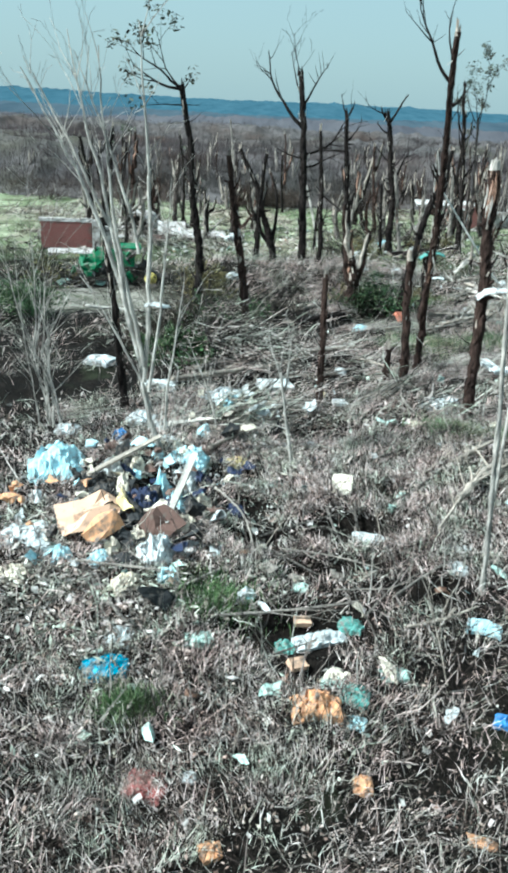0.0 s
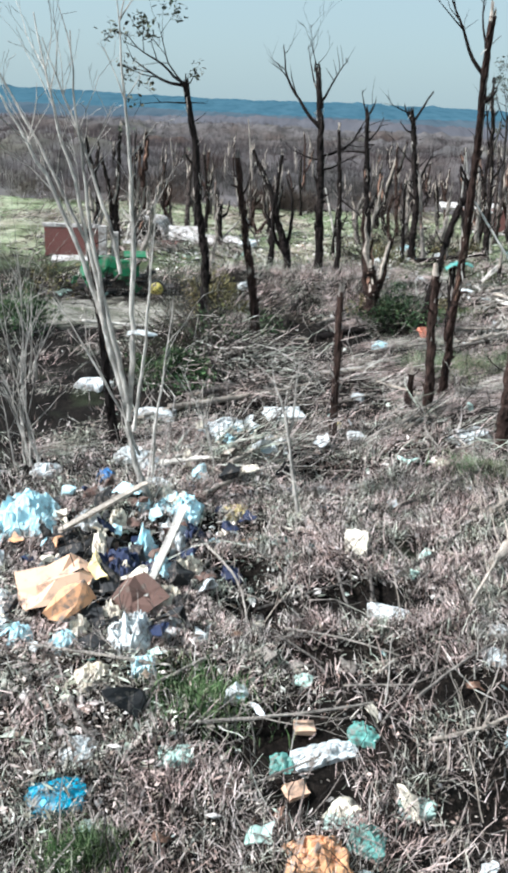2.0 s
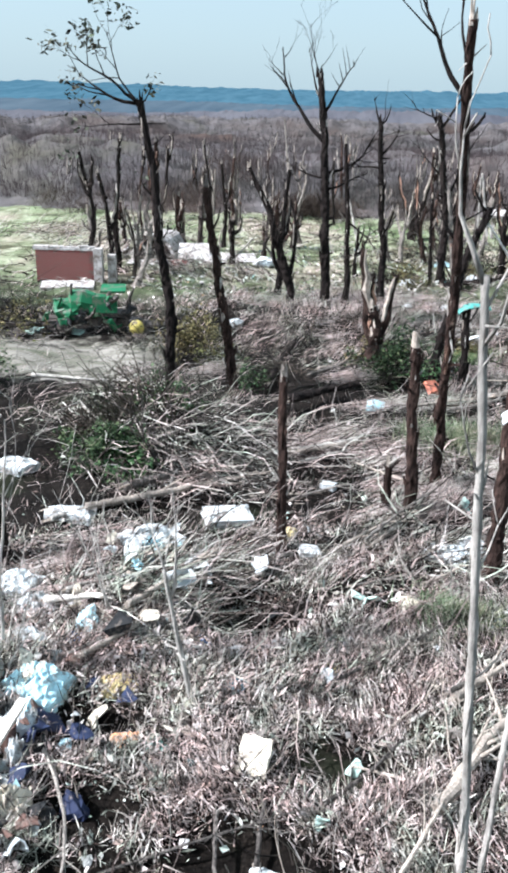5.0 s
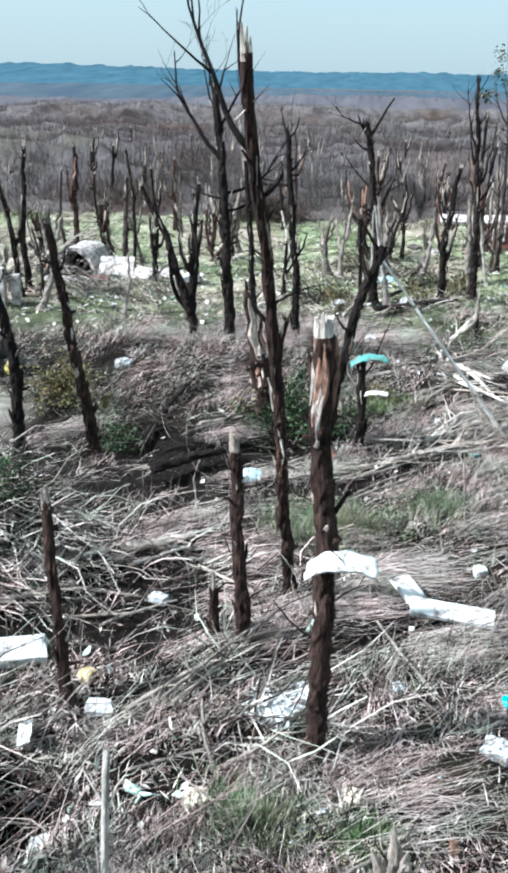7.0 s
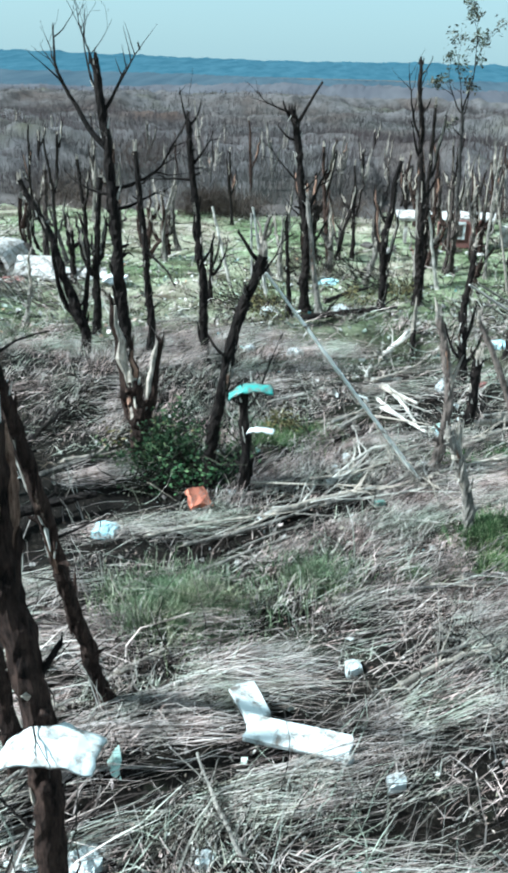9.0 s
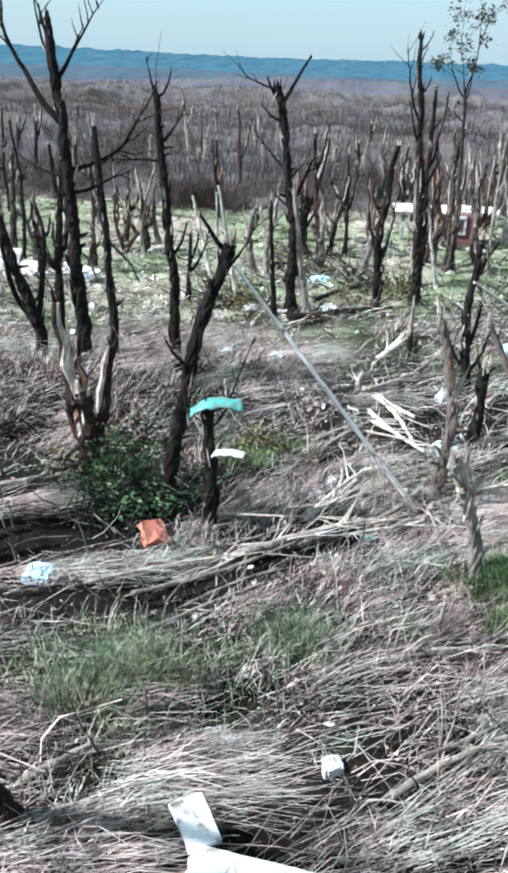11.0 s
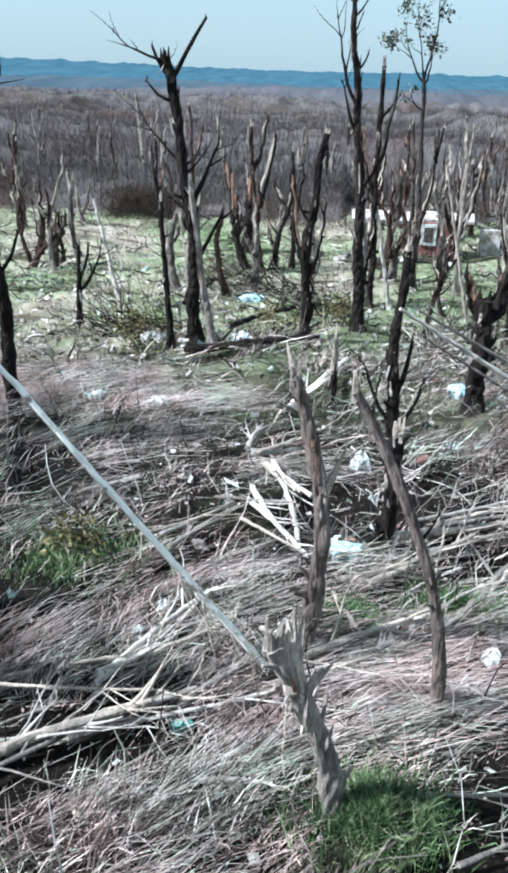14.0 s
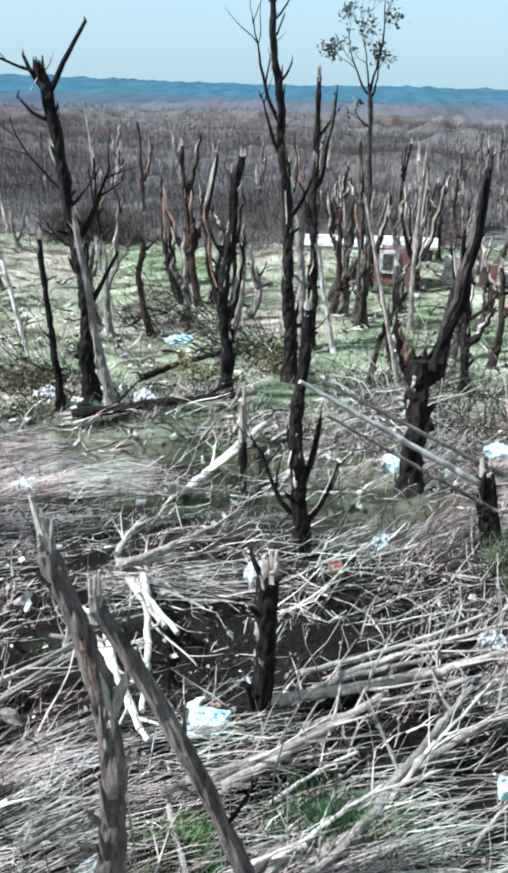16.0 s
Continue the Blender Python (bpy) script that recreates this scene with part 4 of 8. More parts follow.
snag(4.35, 13.0, 7.5, 0.045, (-0.5, 0.1), (0.05, 0.0), bark="stem", seed=32, tip="none", taper=0.6, limbs=[(0.99, 185, 66, 1.0, 0.022, 2), (0.97, 15, 58, 0.65, 0.012, 1), (0.94, 330, 40, 1.0, 0.015, 2), (0.72, 30, 50, 0.6, 0.01, 1), (0.82, 190, 45, 0.7, 0.01, 1), (0.6, 20, 40, 0.5, 0.008, 0)], label="slim pale sapling with few twigs", name="sapling")
snag(4.7, 14.3, 6.4, 0.035, (0.35, 0.75), bark="stem", seed=33, tip="none", taper=0.5, limbs=[(0.6, 20, 55, 1.0, 0.025, 1)], label="slim pale sapling stub", name="sapling")
snag(7.1, 18.6, 1.5, 0.13, (-0.1, 0), (0, 0), bark="pale", seed=34, scars=2, prongs=[(0.75, 100, 78, 0.9, 0.17), (0.7, 190, 72, 0.8, 0.15), (0.5, 10, 55, 0.7, 0.12)], taper=0.9, label="frayed pale stump among fallen branches", name="tree_stump")
snag(1.2, 17.6, 2.2, 0.045, (-0.4, 0), bark="stem", seed=35, tip="none", limbs=[(0.7, 150, 60, 1.6, 0.03, 2), (0.8, 30, 60, 1.4, 0.03, 2)], label="slim pale sapling with frayed twigs", name="sapling")

snag(15.0, 63.6, 1.5, 0.16, (0, 0), seed=71, tip="none", taper=0.9, scars=1, arms=[(0.8, 168, 0.9, 2.6, 0.12), (0.85, 20, 0.7, 2.4, 0.11), (0.7, 100, 0.3, 2.9, 0.1)], bark="bark_brown", label="dead tree split into three pale arms before a ruin")
snag(16.9, 64.1, 1.4, 0.17, (0, 0), seed=72, tip="none", taper=0.9, scars=1, arms=[(0.8, 165, 0.8, 3.2, 0.12), (0.85, 15, 0.9, 3.0, 0.12), (0.8, 60, 0.35, 3.6, 0.1), (0.7, 190, 0.4, 2.2, 0.09)], bark="bark_brown", label="dead tree split into four pale arms before a ruin")
snag(13.6, 54.6, 3.2, 0.09, (-0.7, 0), bark="white_wood", seed=73, tip="split", label="pale barkless leaning stem beside a dead trunk")

# stems further back, in front of and on the field
rs = random.Random(5)
for k in range(128):
    rs.random()
    if k < 58:
        x, y = rs.uniform(13.5, 31), rs.uniform(52, 80)
        if abs(x - 15.7) < 3 and abs(y - 65) < 5:
            y -= 9
    elif k < 74:
        x, y = rs.uniform(4.5, 14), rs.uniform(51, 62)
    elif k < 92:
        x, y = rs.uniform(-13, 3), rs.uniform(45, 72)
    elif k < 112:
        x, y = rs.uniform(-9, 1), rs.uniform(48, 62)
    else:
        x, y = rs.uniform(-4, 30), rs.uniform(76, 86)
    h = rs.uniform(1.3, 3.6) if rs.random() < 0.8 else rs.uniform(4, 6.5)
    r = rs.uniform(0.08, 0.17)
    az0 = rs.uniform(0, 360)
    arms = [(rs.uniform(0.3, 0.85), az0 + q * 130 + rs.gauss(0, 25), rs.uniform(0.15, 0.65), rs.uniform(0.5, 2.0), r * rs.uniform(0.6, 0.9)) for q in range(rs.choice((1, 2, 2, 3)))]
    limbs = [(rs.uniform(0.4, 0.9), rs.uniform(0, 360), rs.uniform(10, 50), rs.uniform(0.4, 1.1), r * 0.45, 1)]
    snag(x, y, h, r, (rs.gauss(0, 0.4), 0), (rs.gauss(0, 0.2), 0), bark=rs.choice(("bark", "bark_brown", "bark_mid", "bark_grey", "pale")), limbs=limbs[:rs.choice((0, 1))], arms=arms, scars=rs.choice((0, 1, 1)), seed=100 + k, label="snapped dead trunk standing at the edge of the field", group="snapped trunks round the field")
# far snags standing in front of the woods
rs = random.Random(9)
for k in range(46):
    y = rs.uniform(76, 110)
    x = rs.uniform(-0.28, 0.42) * y
    snag(x, y, rs.uniform(2.5, 5.0), rs.uniform(0.09, 0.17), (rs.gauss(0, 0.3), 0), bark=rs.choice(("pale", "bark_grey", "bark")), arms=[(rs.uniform(0.4, 0.8), rs.uniform(0, 360), rs.uniform(0.2, 0.7), rs.uniform(1, 2.4), 0.09) for _ in range(2)], seed=300 + k, label="snapped dead trunk before the far woods", group="snapped trunks before the woods")


# ---- sapling clump with many stems ----
def sapling_clump(x, y, stems, lo, hi, lean_az, seed, label, girth=0.045, spread=75, mat="stem", el=(64, 86), depth=2, curl=0.18):
    rng = random.Random(seed)
    root = thing("sapling_clump", x, y, label, "sapling")
    for k in range(stems):
        sh = Shape()
        ln = rng.uniform(lo, hi)
        az = rng.gauss(lean_az, spread)
        bough(sh, (rng.gauss(0, 0.16), rng.gauss(0, 0.16), -0.1), aim(az, rng.uniform(*el)), ln, rng.uniform(0.5, 1.0) * girth, depth if ln > 4 else 1, rng, curl, 6, 0.18)
        part("stem", sh, M[mat], root, "", False)
    return root


def forked_sapling(x, y, stems, seed, label):
    """Slim stems that part from one foot; each: offset, start height, lean at both ends, length, girth."""
    rng = random.Random(seed)
    root = thing("sapling_clump", x, y, label, "sapling")
    for dx, z0, lean0, lean1, ln, r in stems:
        sh, n = Shape(), max(6, int(ln / 0.3))
        p, depth = Vector((dx, rng.gauss(0, 0.03), z0)), rng.gauss(0, 3)
        pts = [p.copy()]
        for i in range(n):
            a = radians(lean0 + (lean1 - lean0) * i / n + rng.gauss(0, 3.5))
            p = p + Vector((math.sin(a), math.sin(radians(depth + rng.gauss(0, 4))), math.cos(a))) * (ln / n)
            pts.append(p.copy())
        sh.tube(pts, [max(0.009, r * (1 - 0.85 * (i / n) ** 1.3)) * rng.uniform(0.93, 1.07) for i in range(n + 1)], 9, 0.08, rng)
        part("stem", sh, M["white_stem" if rng.random() < 0.5 else "stem"], root, "", False)
        for k in range(int(ln * 1.3)):
            i = rng.randint(int(n * 0.35), n - 1)
            tw = Shape()
            bough(tw, pts[i], aim(rng.choice((0, 180)) + rng.gauss(0, 40), rng.uniform(48, 80)), rng.uniform(0.4, 1.5), max(0.008, r * 0.22), 2, rng, 0.3, 4)
            part("twig", tw, M["stem"], root, "", False)
    return root


forked_sapling(-1.77, 17.92, [(0.0, -0.1, -13, -13, 2.3, 0.085), (-0.42, 1.85, -11, -30, 6.6, 0.062), (-0.4, 1.7, 3, -4, 7.2, 0.058), (-0.4, 2.1, -13, -2, 6.4, 0.052), (-0.8, 3.4, -9, -14, 5.4, 0.046), (-0.5, 4.5, -14, -22, 4.0, 0.036), (-1.1, 5.0, -26, -33, 3.6, 0.034), (-0.3, 1.5, 8, 4, 4.6, 0.035), (0.05, 0.6, 4, 10, 3.6, 0.03), (-0.2, 1.0, -22, -36, 3.4, 0.03)], 29, "tall pale leafless sapling forking low above the litter")
sapling_clump(-2.0, 18.1, 12, 0.9, 1.9, 20, 13, "bushy pale twigs in the fork of a sapling", 0.02, 60, "stem", (35, 80))
sapling_clump(-4.6, 19.5, 9, 1.4, 3.2, 120, 4, "clump of thin pale leafless saplings", 0.035)
sapling_clump(-6.6, 26.0, 9, 2.0, 4.6, 100, 5, "clump of thin pale leafless saplings", 0.04, 110)
sapling_clump(-0.7, 25.4, 10, 1.5, 3.2, 90, 8, "thicket of thin leafless stems in fallen branches", 0.03, 120, "twig")
sapling_clump(-0.4, 19.6, 3, 1.5, 3.0, 100, 6, "low clump of thin leafless saplings", 0.03)
sapling_clump(5.4, 13.6, 7, 1.5, 3.2, 60, 7, "low clump of thin leafless saplings", 0.03)
snag(-3.1, 21.5, 5.0, 0.11, (-0.5, 0), seed=51, scars=3, label="dark broken trunk among pale saplings")


# ---- heaps of fallen branches ----
def brush_pile(x, y, rx, ry, h, n, az, seed, label, mat="stick", wild=0.28, thin=1.0):
    rg = np.random.default_rng(seed)
    a, q = rg.random(n) * 6.283, np.sqrt(rg.random(n))
    px, py = x + np.cos(a) * q * rx, y + np.sin(a) * q * ry
    pz = land(px, py) + h * (1 - q) * rg.random(n)
    d = np.radians(az + rg.normal(0, 38, n))
    up = rg.normal(0.12, wild, n)
    dr = np.stack([np.cos(d), np.sin(d), up], 1)
    rods("brush_pile", np.stack([px, py, pz], 1), dr, rg.uniform(0.6, 2.6, n), rg.uniform(0.007, 0.022, n) * thin, M[mat], label, "branches", 0.09)


brush_pile(-0.9, 26.8, 2.8, 2.2, 1.9, 900, -38, 1, "tangled heap of grey fallen branches", "stick", 0.35)
# near-black twigs added to darken the heap's shaded hollow
brush_pile(-1.5, 27.6, 2.2, 1.6, 1.9, 900, 140, 14, "dark twigs standing in for shade inside the heap", "thicket", 0.7)
brush_pile(-3.4, 29.5, 2.6, 2.5, 1.1, 260, -30, 2, "tangled heap of thin fallen branches")
brush_pile(-0.3, 20.6, 1.6, 1.3, 0.7, 200, 40, 3, "heap of broken pale branches beside the litter")
brush_pile(3.6, 27.0, 2.0, 1.6, 0.7, 170, 20, 4, "heap of fallen branches between the stumps")
brush_pile(5.2, 22.6, 1.6, 1.2, 0.6, 170, 40, 5, "heap of fallen branches at a broken trunk")
brush_pile(11.6, 41.5, 1.8, 1.3, 0.8, 120, 20, 6, "heap of pale broken branches")
brush_pile(13.3, 40.6, 1.2, 0.8, 0.5, 90, 10, 7, "heap of dark and pale broken branches")
brush_pile(15.6, 41.8, 1.5, 1.0, 0.6, 120, 25, 8, "heap of broken branches under leaning poles")
brush_pile(11.3, 44.6, 1.8, 1.0, 0.8, 70, 30, 9, "heap of pale broken branches")
brush_pile(8.6, 46.3, 2.2, 0.8, 0.6, 60, 10, 10, "heap of branches along a ditch")
brush_pile(14.8, 47.5, 2.0, 1.6, 1.4, 200, 60, 11, "tangled thicket of fallen branches")
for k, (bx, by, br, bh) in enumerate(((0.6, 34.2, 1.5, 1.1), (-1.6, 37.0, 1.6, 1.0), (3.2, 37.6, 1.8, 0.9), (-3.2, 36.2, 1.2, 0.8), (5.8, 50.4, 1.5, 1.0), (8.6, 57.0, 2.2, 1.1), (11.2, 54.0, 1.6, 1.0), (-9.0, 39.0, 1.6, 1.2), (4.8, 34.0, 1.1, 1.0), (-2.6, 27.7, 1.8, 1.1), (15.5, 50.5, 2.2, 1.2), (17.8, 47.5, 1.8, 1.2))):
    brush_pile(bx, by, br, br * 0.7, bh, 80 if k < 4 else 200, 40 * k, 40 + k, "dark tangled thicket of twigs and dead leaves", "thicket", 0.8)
brush_pile(-9.2, 52.0, 4.5, 2.6, 1.1, 420, 20, 15, "tangled brushwood at the edge of the field", "stick", 0.6)
brush_pile(-13.0, 62.0, 7.0, 4.0, 1.0, 480, 10, 18, "tangled brushwood strewn over the field", "stick", 0.5)
brush_pile(-3.0, 50.0, 3.2, 1.8, 0.8, 300, 160, 16, "tangled brushwood at the edge of the field", "stick", 0.5)
brush_pile(1.4, 20.6, 1.7, 1.5, 0.25, 240, 35, 17, "matted heap of pale fallen twigs", "reed", 0.5, thin=0.5)
brush_pile(9.0, 23.0, 1.6, 1.4, 0.4, 260, 30, 12, "matted heap of pale fallen twigs", thin=0.4)
brush_pile(10.2, 28.6, 2.4, 1.6, 0.4, 360, 35, 13, "matted heap of pale fallen twigs", thin=0.4)


# ---- logs and poles ----
def fallen(x0, y0, x1, y1, r, mat, z0=0.0, z1=0.0, name="fallen_branch", label="pale fallen branch lying in dry grass", depth=1, straight=False):
    rng = random.Random(int(x0 * 97 + y1 * 61))
    if z0 == z1 == 0.0:
        r, z0, z1 = (r * 1.25, 0.18, 0.22) if r < 0.06 else (r, 0.24, 0.30)
    a = Vector((x0, y0, ground_at(x0, y0) + r * 0.8 + z0))
    b = Vector((x1, y1, ground_at(x1, y1) + r * 0.8 + z1))
    root = new(name)
    root.location = a
    tagged(root, label, "branch" if r < 0.075 else "log", "fallen wood")
    d = b - a
    sh = Shape()
    n = max(8, int(d.length / 0.14))
    side = d.cross(Vector((0, 0, 1))).normalized()
    k = 0.0 if straight else rng.gauss(0, 0.025) * d.length
    pts = [d * (i / n) + side * k * math.sin(math.pi * i / n) + side * rng.gauss(0, r * 0.16) + Vector((0, 0, rng.uniform(0, r * 0.3))) for i in range(n + 1)]
    sh.tube(pts, [r * (1.0 - 0.45 * i / n) * rng.uniform(0.9, 1.08) for i in range(n + 1)], 10, 0.13, rng)
    part("stem", sh, M[mat], root, "", False)
    if depth:
        for j in range(rng.randint(2, 4)):
            lb = Shape()
            i = rng.randint(2, n - 1)
            bough(lb, pts[i], d.normalized() * 0.8 + side * rng.choice((-1, 1)) * rng.uniform(0.3, 0.8) + Vector((0, 0, rng.uniform(0, 0.4))), min(1.4, d.length * rng.uniform(0.2, 0.5)), r * 0.4, 1, rng, 0.25, 5)
            part("side_branch", lb, M[mat], root)
    sp = Shape()
    for j in range(4):
        o = Vector((rng.gauss(0, r * 0.4), rng.gauss(0, r * 0.4), rng.gauss(0, r * 0.3)))
        sp.tube([pts[0] + o + d.normalized() * r, pts[0] + o * 1.2 - d.normalized() * r * rng.uniform(1, 3)], [r * 0.4, 0.004], 4, 0.1, rng)
    part("splintered_end", sp, M["bare"], root, "pale splintered wood", False)
    return root


fallen(-1.42, 24.14, 1.3, 26.67, 0.099, "bark_grey", name="fallen_log", label="grey fallen branch still carrying its bark")
fallen(-2.02, 23.22, 1.35, 25.52, 0.08, "bare", name="fallen_log", label="weathered pale branch fallen on straw")
fallen(2.25, 26.88, 3.56, 27.74, 0.053, "bare", name="fallen_branch", label="weathered pale branch fallen on straw")
fallen(4.52, 15.82, 6.29, 18.23, 0.085, "bare", name="fallen_log", label="weathered pale branch fallen on straw")
fallen(4.96, 17.9, 5.96, 18.78, 0.062, "bare", name="fallen_branch", label="weathered pale branch fallen on straw")
fallen(-0.27, 19.63, 0.75, 21.46, 0.064, "bare", name="fallen_branch", label="weathered pale branch fallen on straw")
fallen(-1.79, 19.91, -0.72, 19.89, 0.056, "white_wood", name="fallen_branch", label="pale barkless broken branch on the ground")
fallen(-0.7, 18.45, 0.22, 19.54, 0.042, "bare", name="fallen_branch", label="weathered pale branch fallen on straw")
fallen(1.79, 30.62, 3.8, 32.1, 0.141, "bark", name="fallen_log", label="dark fallen log at the edge of a hollow")
fallen(3.88, 22.27, 5.03, 24.43, 0.031, "bare", name="fallen_branch", label="weathered pale branch fallen on straw")
fallen(2.08, 26.93, 3.7, 27.84, 0.058, "white_wood", name="fallen_branch", label="pale barkless broken branch on the ground")
fallen(0.73, 26.33, 1.77, 26.78, 0.056, "white_wood", name="fallen_branch", label="pale barkless broken branch on the ground")
fallen(4.82, 21.16, 5.63, 22.1, 0.032, "bare", name="fallen_branch", label="weathered pale branch fallen on straw")
fallen(3.2, 22.19, 4.65, 23.89, 0.035, "bare", name="fallen_branch", label="weathered pale branch fallen on straw")
fallen(2.27, 32.89, 3.98, 35.11, 0.067, "bark_grey", name="fallen_branch", label="grey fallen branch still carrying its bark")
fallen(7.65, 32.16, 10.1, 33.62, 0.044, "bare", name="fallen_branch", label="weathered pale branch fallen on straw")
fallen(11.21, 34.07, 13.25, 35.66, 0.061, "bare", name="fallen_branch", label="weathered pale branch fallen on straw")
fallen(2.52, 33.87, 3.87, 34.85, 0.046, "bare", name="fallen_branch", label="weathered pale branch fallen on straw")
fallen(7.5, 31.9, 9.9, 33.3, 0.062, "white_wood", name="fallen_log", label="pale barkless broken branch on the ground")
fallen(8.52, 32.51, 9.77, 33.3, 0.062, "bare", name="fallen_branch", label="weathered pale branch fallen on straw")
fallen(5.21, 30.77, 7.64, 32.03, 0.033, "bare", name="fallen_branch", label="weathered pale branch fallen on straw")
fallen(5.64, 26.54, 6.26, 26.98, 0.048, "bare", name="fallen_branch", label="weathered pale branch fallen on straw")
fallen(10.69, 27.91, 11.7, 28.13, 0.03, "bark_grey", name="fallen_branch", label="grey fallen branch still carrying its bark")
fallen(10.02, 26.7, 11.66, 27.92, 0.041, "bare", name="fallen_branch", label="weathered pale branch fallen on straw")
fallen(10.55, 40.65, 11.18, 37.44, 0.053, "white_wood", name="fallen_branch", label="pale barkless broken branch on the ground")
fallen(10.56, 44.56, 12.03, 46.64, 0.105, "white_wood", name="fallen_log", label="pale barkless broken branch on the ground")
fallen(8.79, 33.83, 9.46, 34.52, 0.05, "white_wood", name="fallen_branch", label="pale barkless broken branch on the ground")
fallen(7.17, 33.37, 8.02, 33.72, 0.038, "bare", name="fallen_branch", label="weathered pale branch fallen on straw")
fallen(6.61, 31.26, 7.58, 31.87, 0.035, "bare", name="fallen_branch", label="weathered pale branch fallen on straw")
fallen(11.73, 34.15, 13.18, 35.22, 0.051, "bare", name="fallen_branch", label="weathered pale branch fallen on straw")
fallen(10.38, 32.21, 11.15, 32.31, 0.029, "white_wood", name="fallen_branch", label="pale barkless broken branch on the ground")
fallen(11.41, 29.95, 12.7, 30.26, 0.066, "bark_grey", name="fallen_branch", label="grey fallen branch still carrying its bark")
fallen(10.82, 29.67, 12.66, 30.03, 0.035, "bare", name="fallen_branch", label="weathered pale branch fallen on straw")
fallen(10.24, 39.41, 11.24, 37.06, 0.047, "white_wood", name="fallen_branch", label="pale barkless broken branch on the ground")
fallen(7.73, 46.52, 11.27, 47.44, 0.129, "bark", name="fallen_log", label="dark fallen log at the edge of a hollow")
fallen(8.86, 33.77, 9.92, 35.85, 0.029, "white_wood", name="fallen_branch", label="pale barkless broken branch on the ground")
fallen(8.79, 32.53, 9.72, 33.26, 0.058, "bark_grey", name="fallen_branch", label="grey fallen branch still carrying its bark")
fallen(11.03, 33.77, 12.95, 35.08, 0.051, "bare", name="fallen_branch", label="weathered pale branch fallen on straw")
fallen(10.82, 33.92, 12.24, 34.86, 0.033, "bark_grey", name="fallen_branch", label="grey fallen branch still carrying its bark")
fallen(13.26, 35.45, 14.75, 37.48, 0.048, "bare", name="fallen_branch", label="weathered pale branch fallen on straw")
fallen(8.25, 33.97, 9.73, 34.61, 0.03, "bare", name="fallen_branch", label="weathered pale branch fallen on straw")
fallen(11.91, 36.38, 14.15, 38.03, 0.04, "bare", name="fallen_branch", label="weathered pale branch fallen on straw")
fallen(4.63, 43.5, 6.68, 45.53, 0.038, "white_wood", name="fallen_branch", label="pale barkless broken branch on the ground")
fallen(10.1, 40.73, 11.06, 41.46, 0.071, "white_wood", name="fallen_branch", label="pale barkless broken branch on the ground")
fallen(10.45, 40.36, 11.36, 39.09, 0.065, "white_wood", name="fallen_branch", label="pale barkless broken branch on the ground")
fallen(12.71, 37.81, 15.95, 39.19, 0.07, "bare", name="fallen_branch", label="weathered pale branch fallen on straw")
fallen(13.54, 35.74, 14.51, 36.97, 0.043, "bare", name="fallen_branch", label="weathered pale branch fallen on straw")
fallen(14.51, 36.97, 15.73, 38.03, 0.042, "bare", name="fallen_branch", label="weathered pale branch fallen on straw")
fallen(12.31, 36.4, 14.19, 38.12, 0.049, "bare", name="fallen_branch", label="weathered pale branch fallen on straw")
fallen(12.35, 36.64, 13.61, 36.98, 0.028, "bark_grey", name="fallen_branch", label="grey fallen branch still carrying its bark")
fallen(9.72, 36.55, 10.39, 37.17, 0.026, "bare", name="fallen_branch", label="weathered pale branch fallen on straw")
fallen(10.47, 35.46, 11.14, 36.04, 0.023, "bark_grey", name="fallen_branch", label="grey fallen branch still carrying its bark")
fallen(13.48, 38.35, 16.11, 40.04, 0.044, "bare", name="fallen_branch", label="weathered pale branch fallen on straw")
fallen(8.56, 49.73, 10.37, 52.75, 0.101, "bark", name="fallen_log", label="dark fallen log at the edge of a hollow")
fallen(9.98, 41.24, 10.17, 42.65, 0.051, "white_wood", name="fallen_branch", label="pale barkless broken branch on the ground")
fallen(11.86, 42.75, 12.83, 43.78, 0.04, "white_wood", name="fallen_branch", label="pale barkless broken branch on the ground")
fallen(7.70, 31.95, 9.63, 33.13, 0.075, "bare", name="fallen_log", label="pale barkless broken branch on flattened reeds")
fallen(5.97, 30.63, 8.67, 32.49, 0.035, "pale", name="fallen_branch", label="weathered pale branch fallen on flattened reeds")
fallen(6.37, 29.57, 8.12, 31.02, 0.032, "pale", name="fallen_branch", label="weathered pale branch fallen on flattened reeds")
fallen(9.12, 29.10, 12.40, 30.01, 0.042, "bark_grey", name="fallen_branch", label="grey fallen branch still carrying its bark")
fallen(8.80, 33.64, 10.05, 35.91, 0.042, "white_wood", name="fallen_branch", label="pale barkless broken branch on flattened reeds")
fallen(11.33, 33.81, 13.19, 35.03, 0.044, "pale", name="fallen_branch", label="weathered pale branch fallen on flattened reeds")
fallen(9.10, 36.92, 10.04, 38.65, 0.043, "pale", name="fallen_branch", label="weathered pale branch fallen on flattened reeds")
fallen(9.98, 33.38, 10.85, 34.42, 0.046, "pale", name="fallen_branch", label="weathered pale branch fallen on flattened reeds")
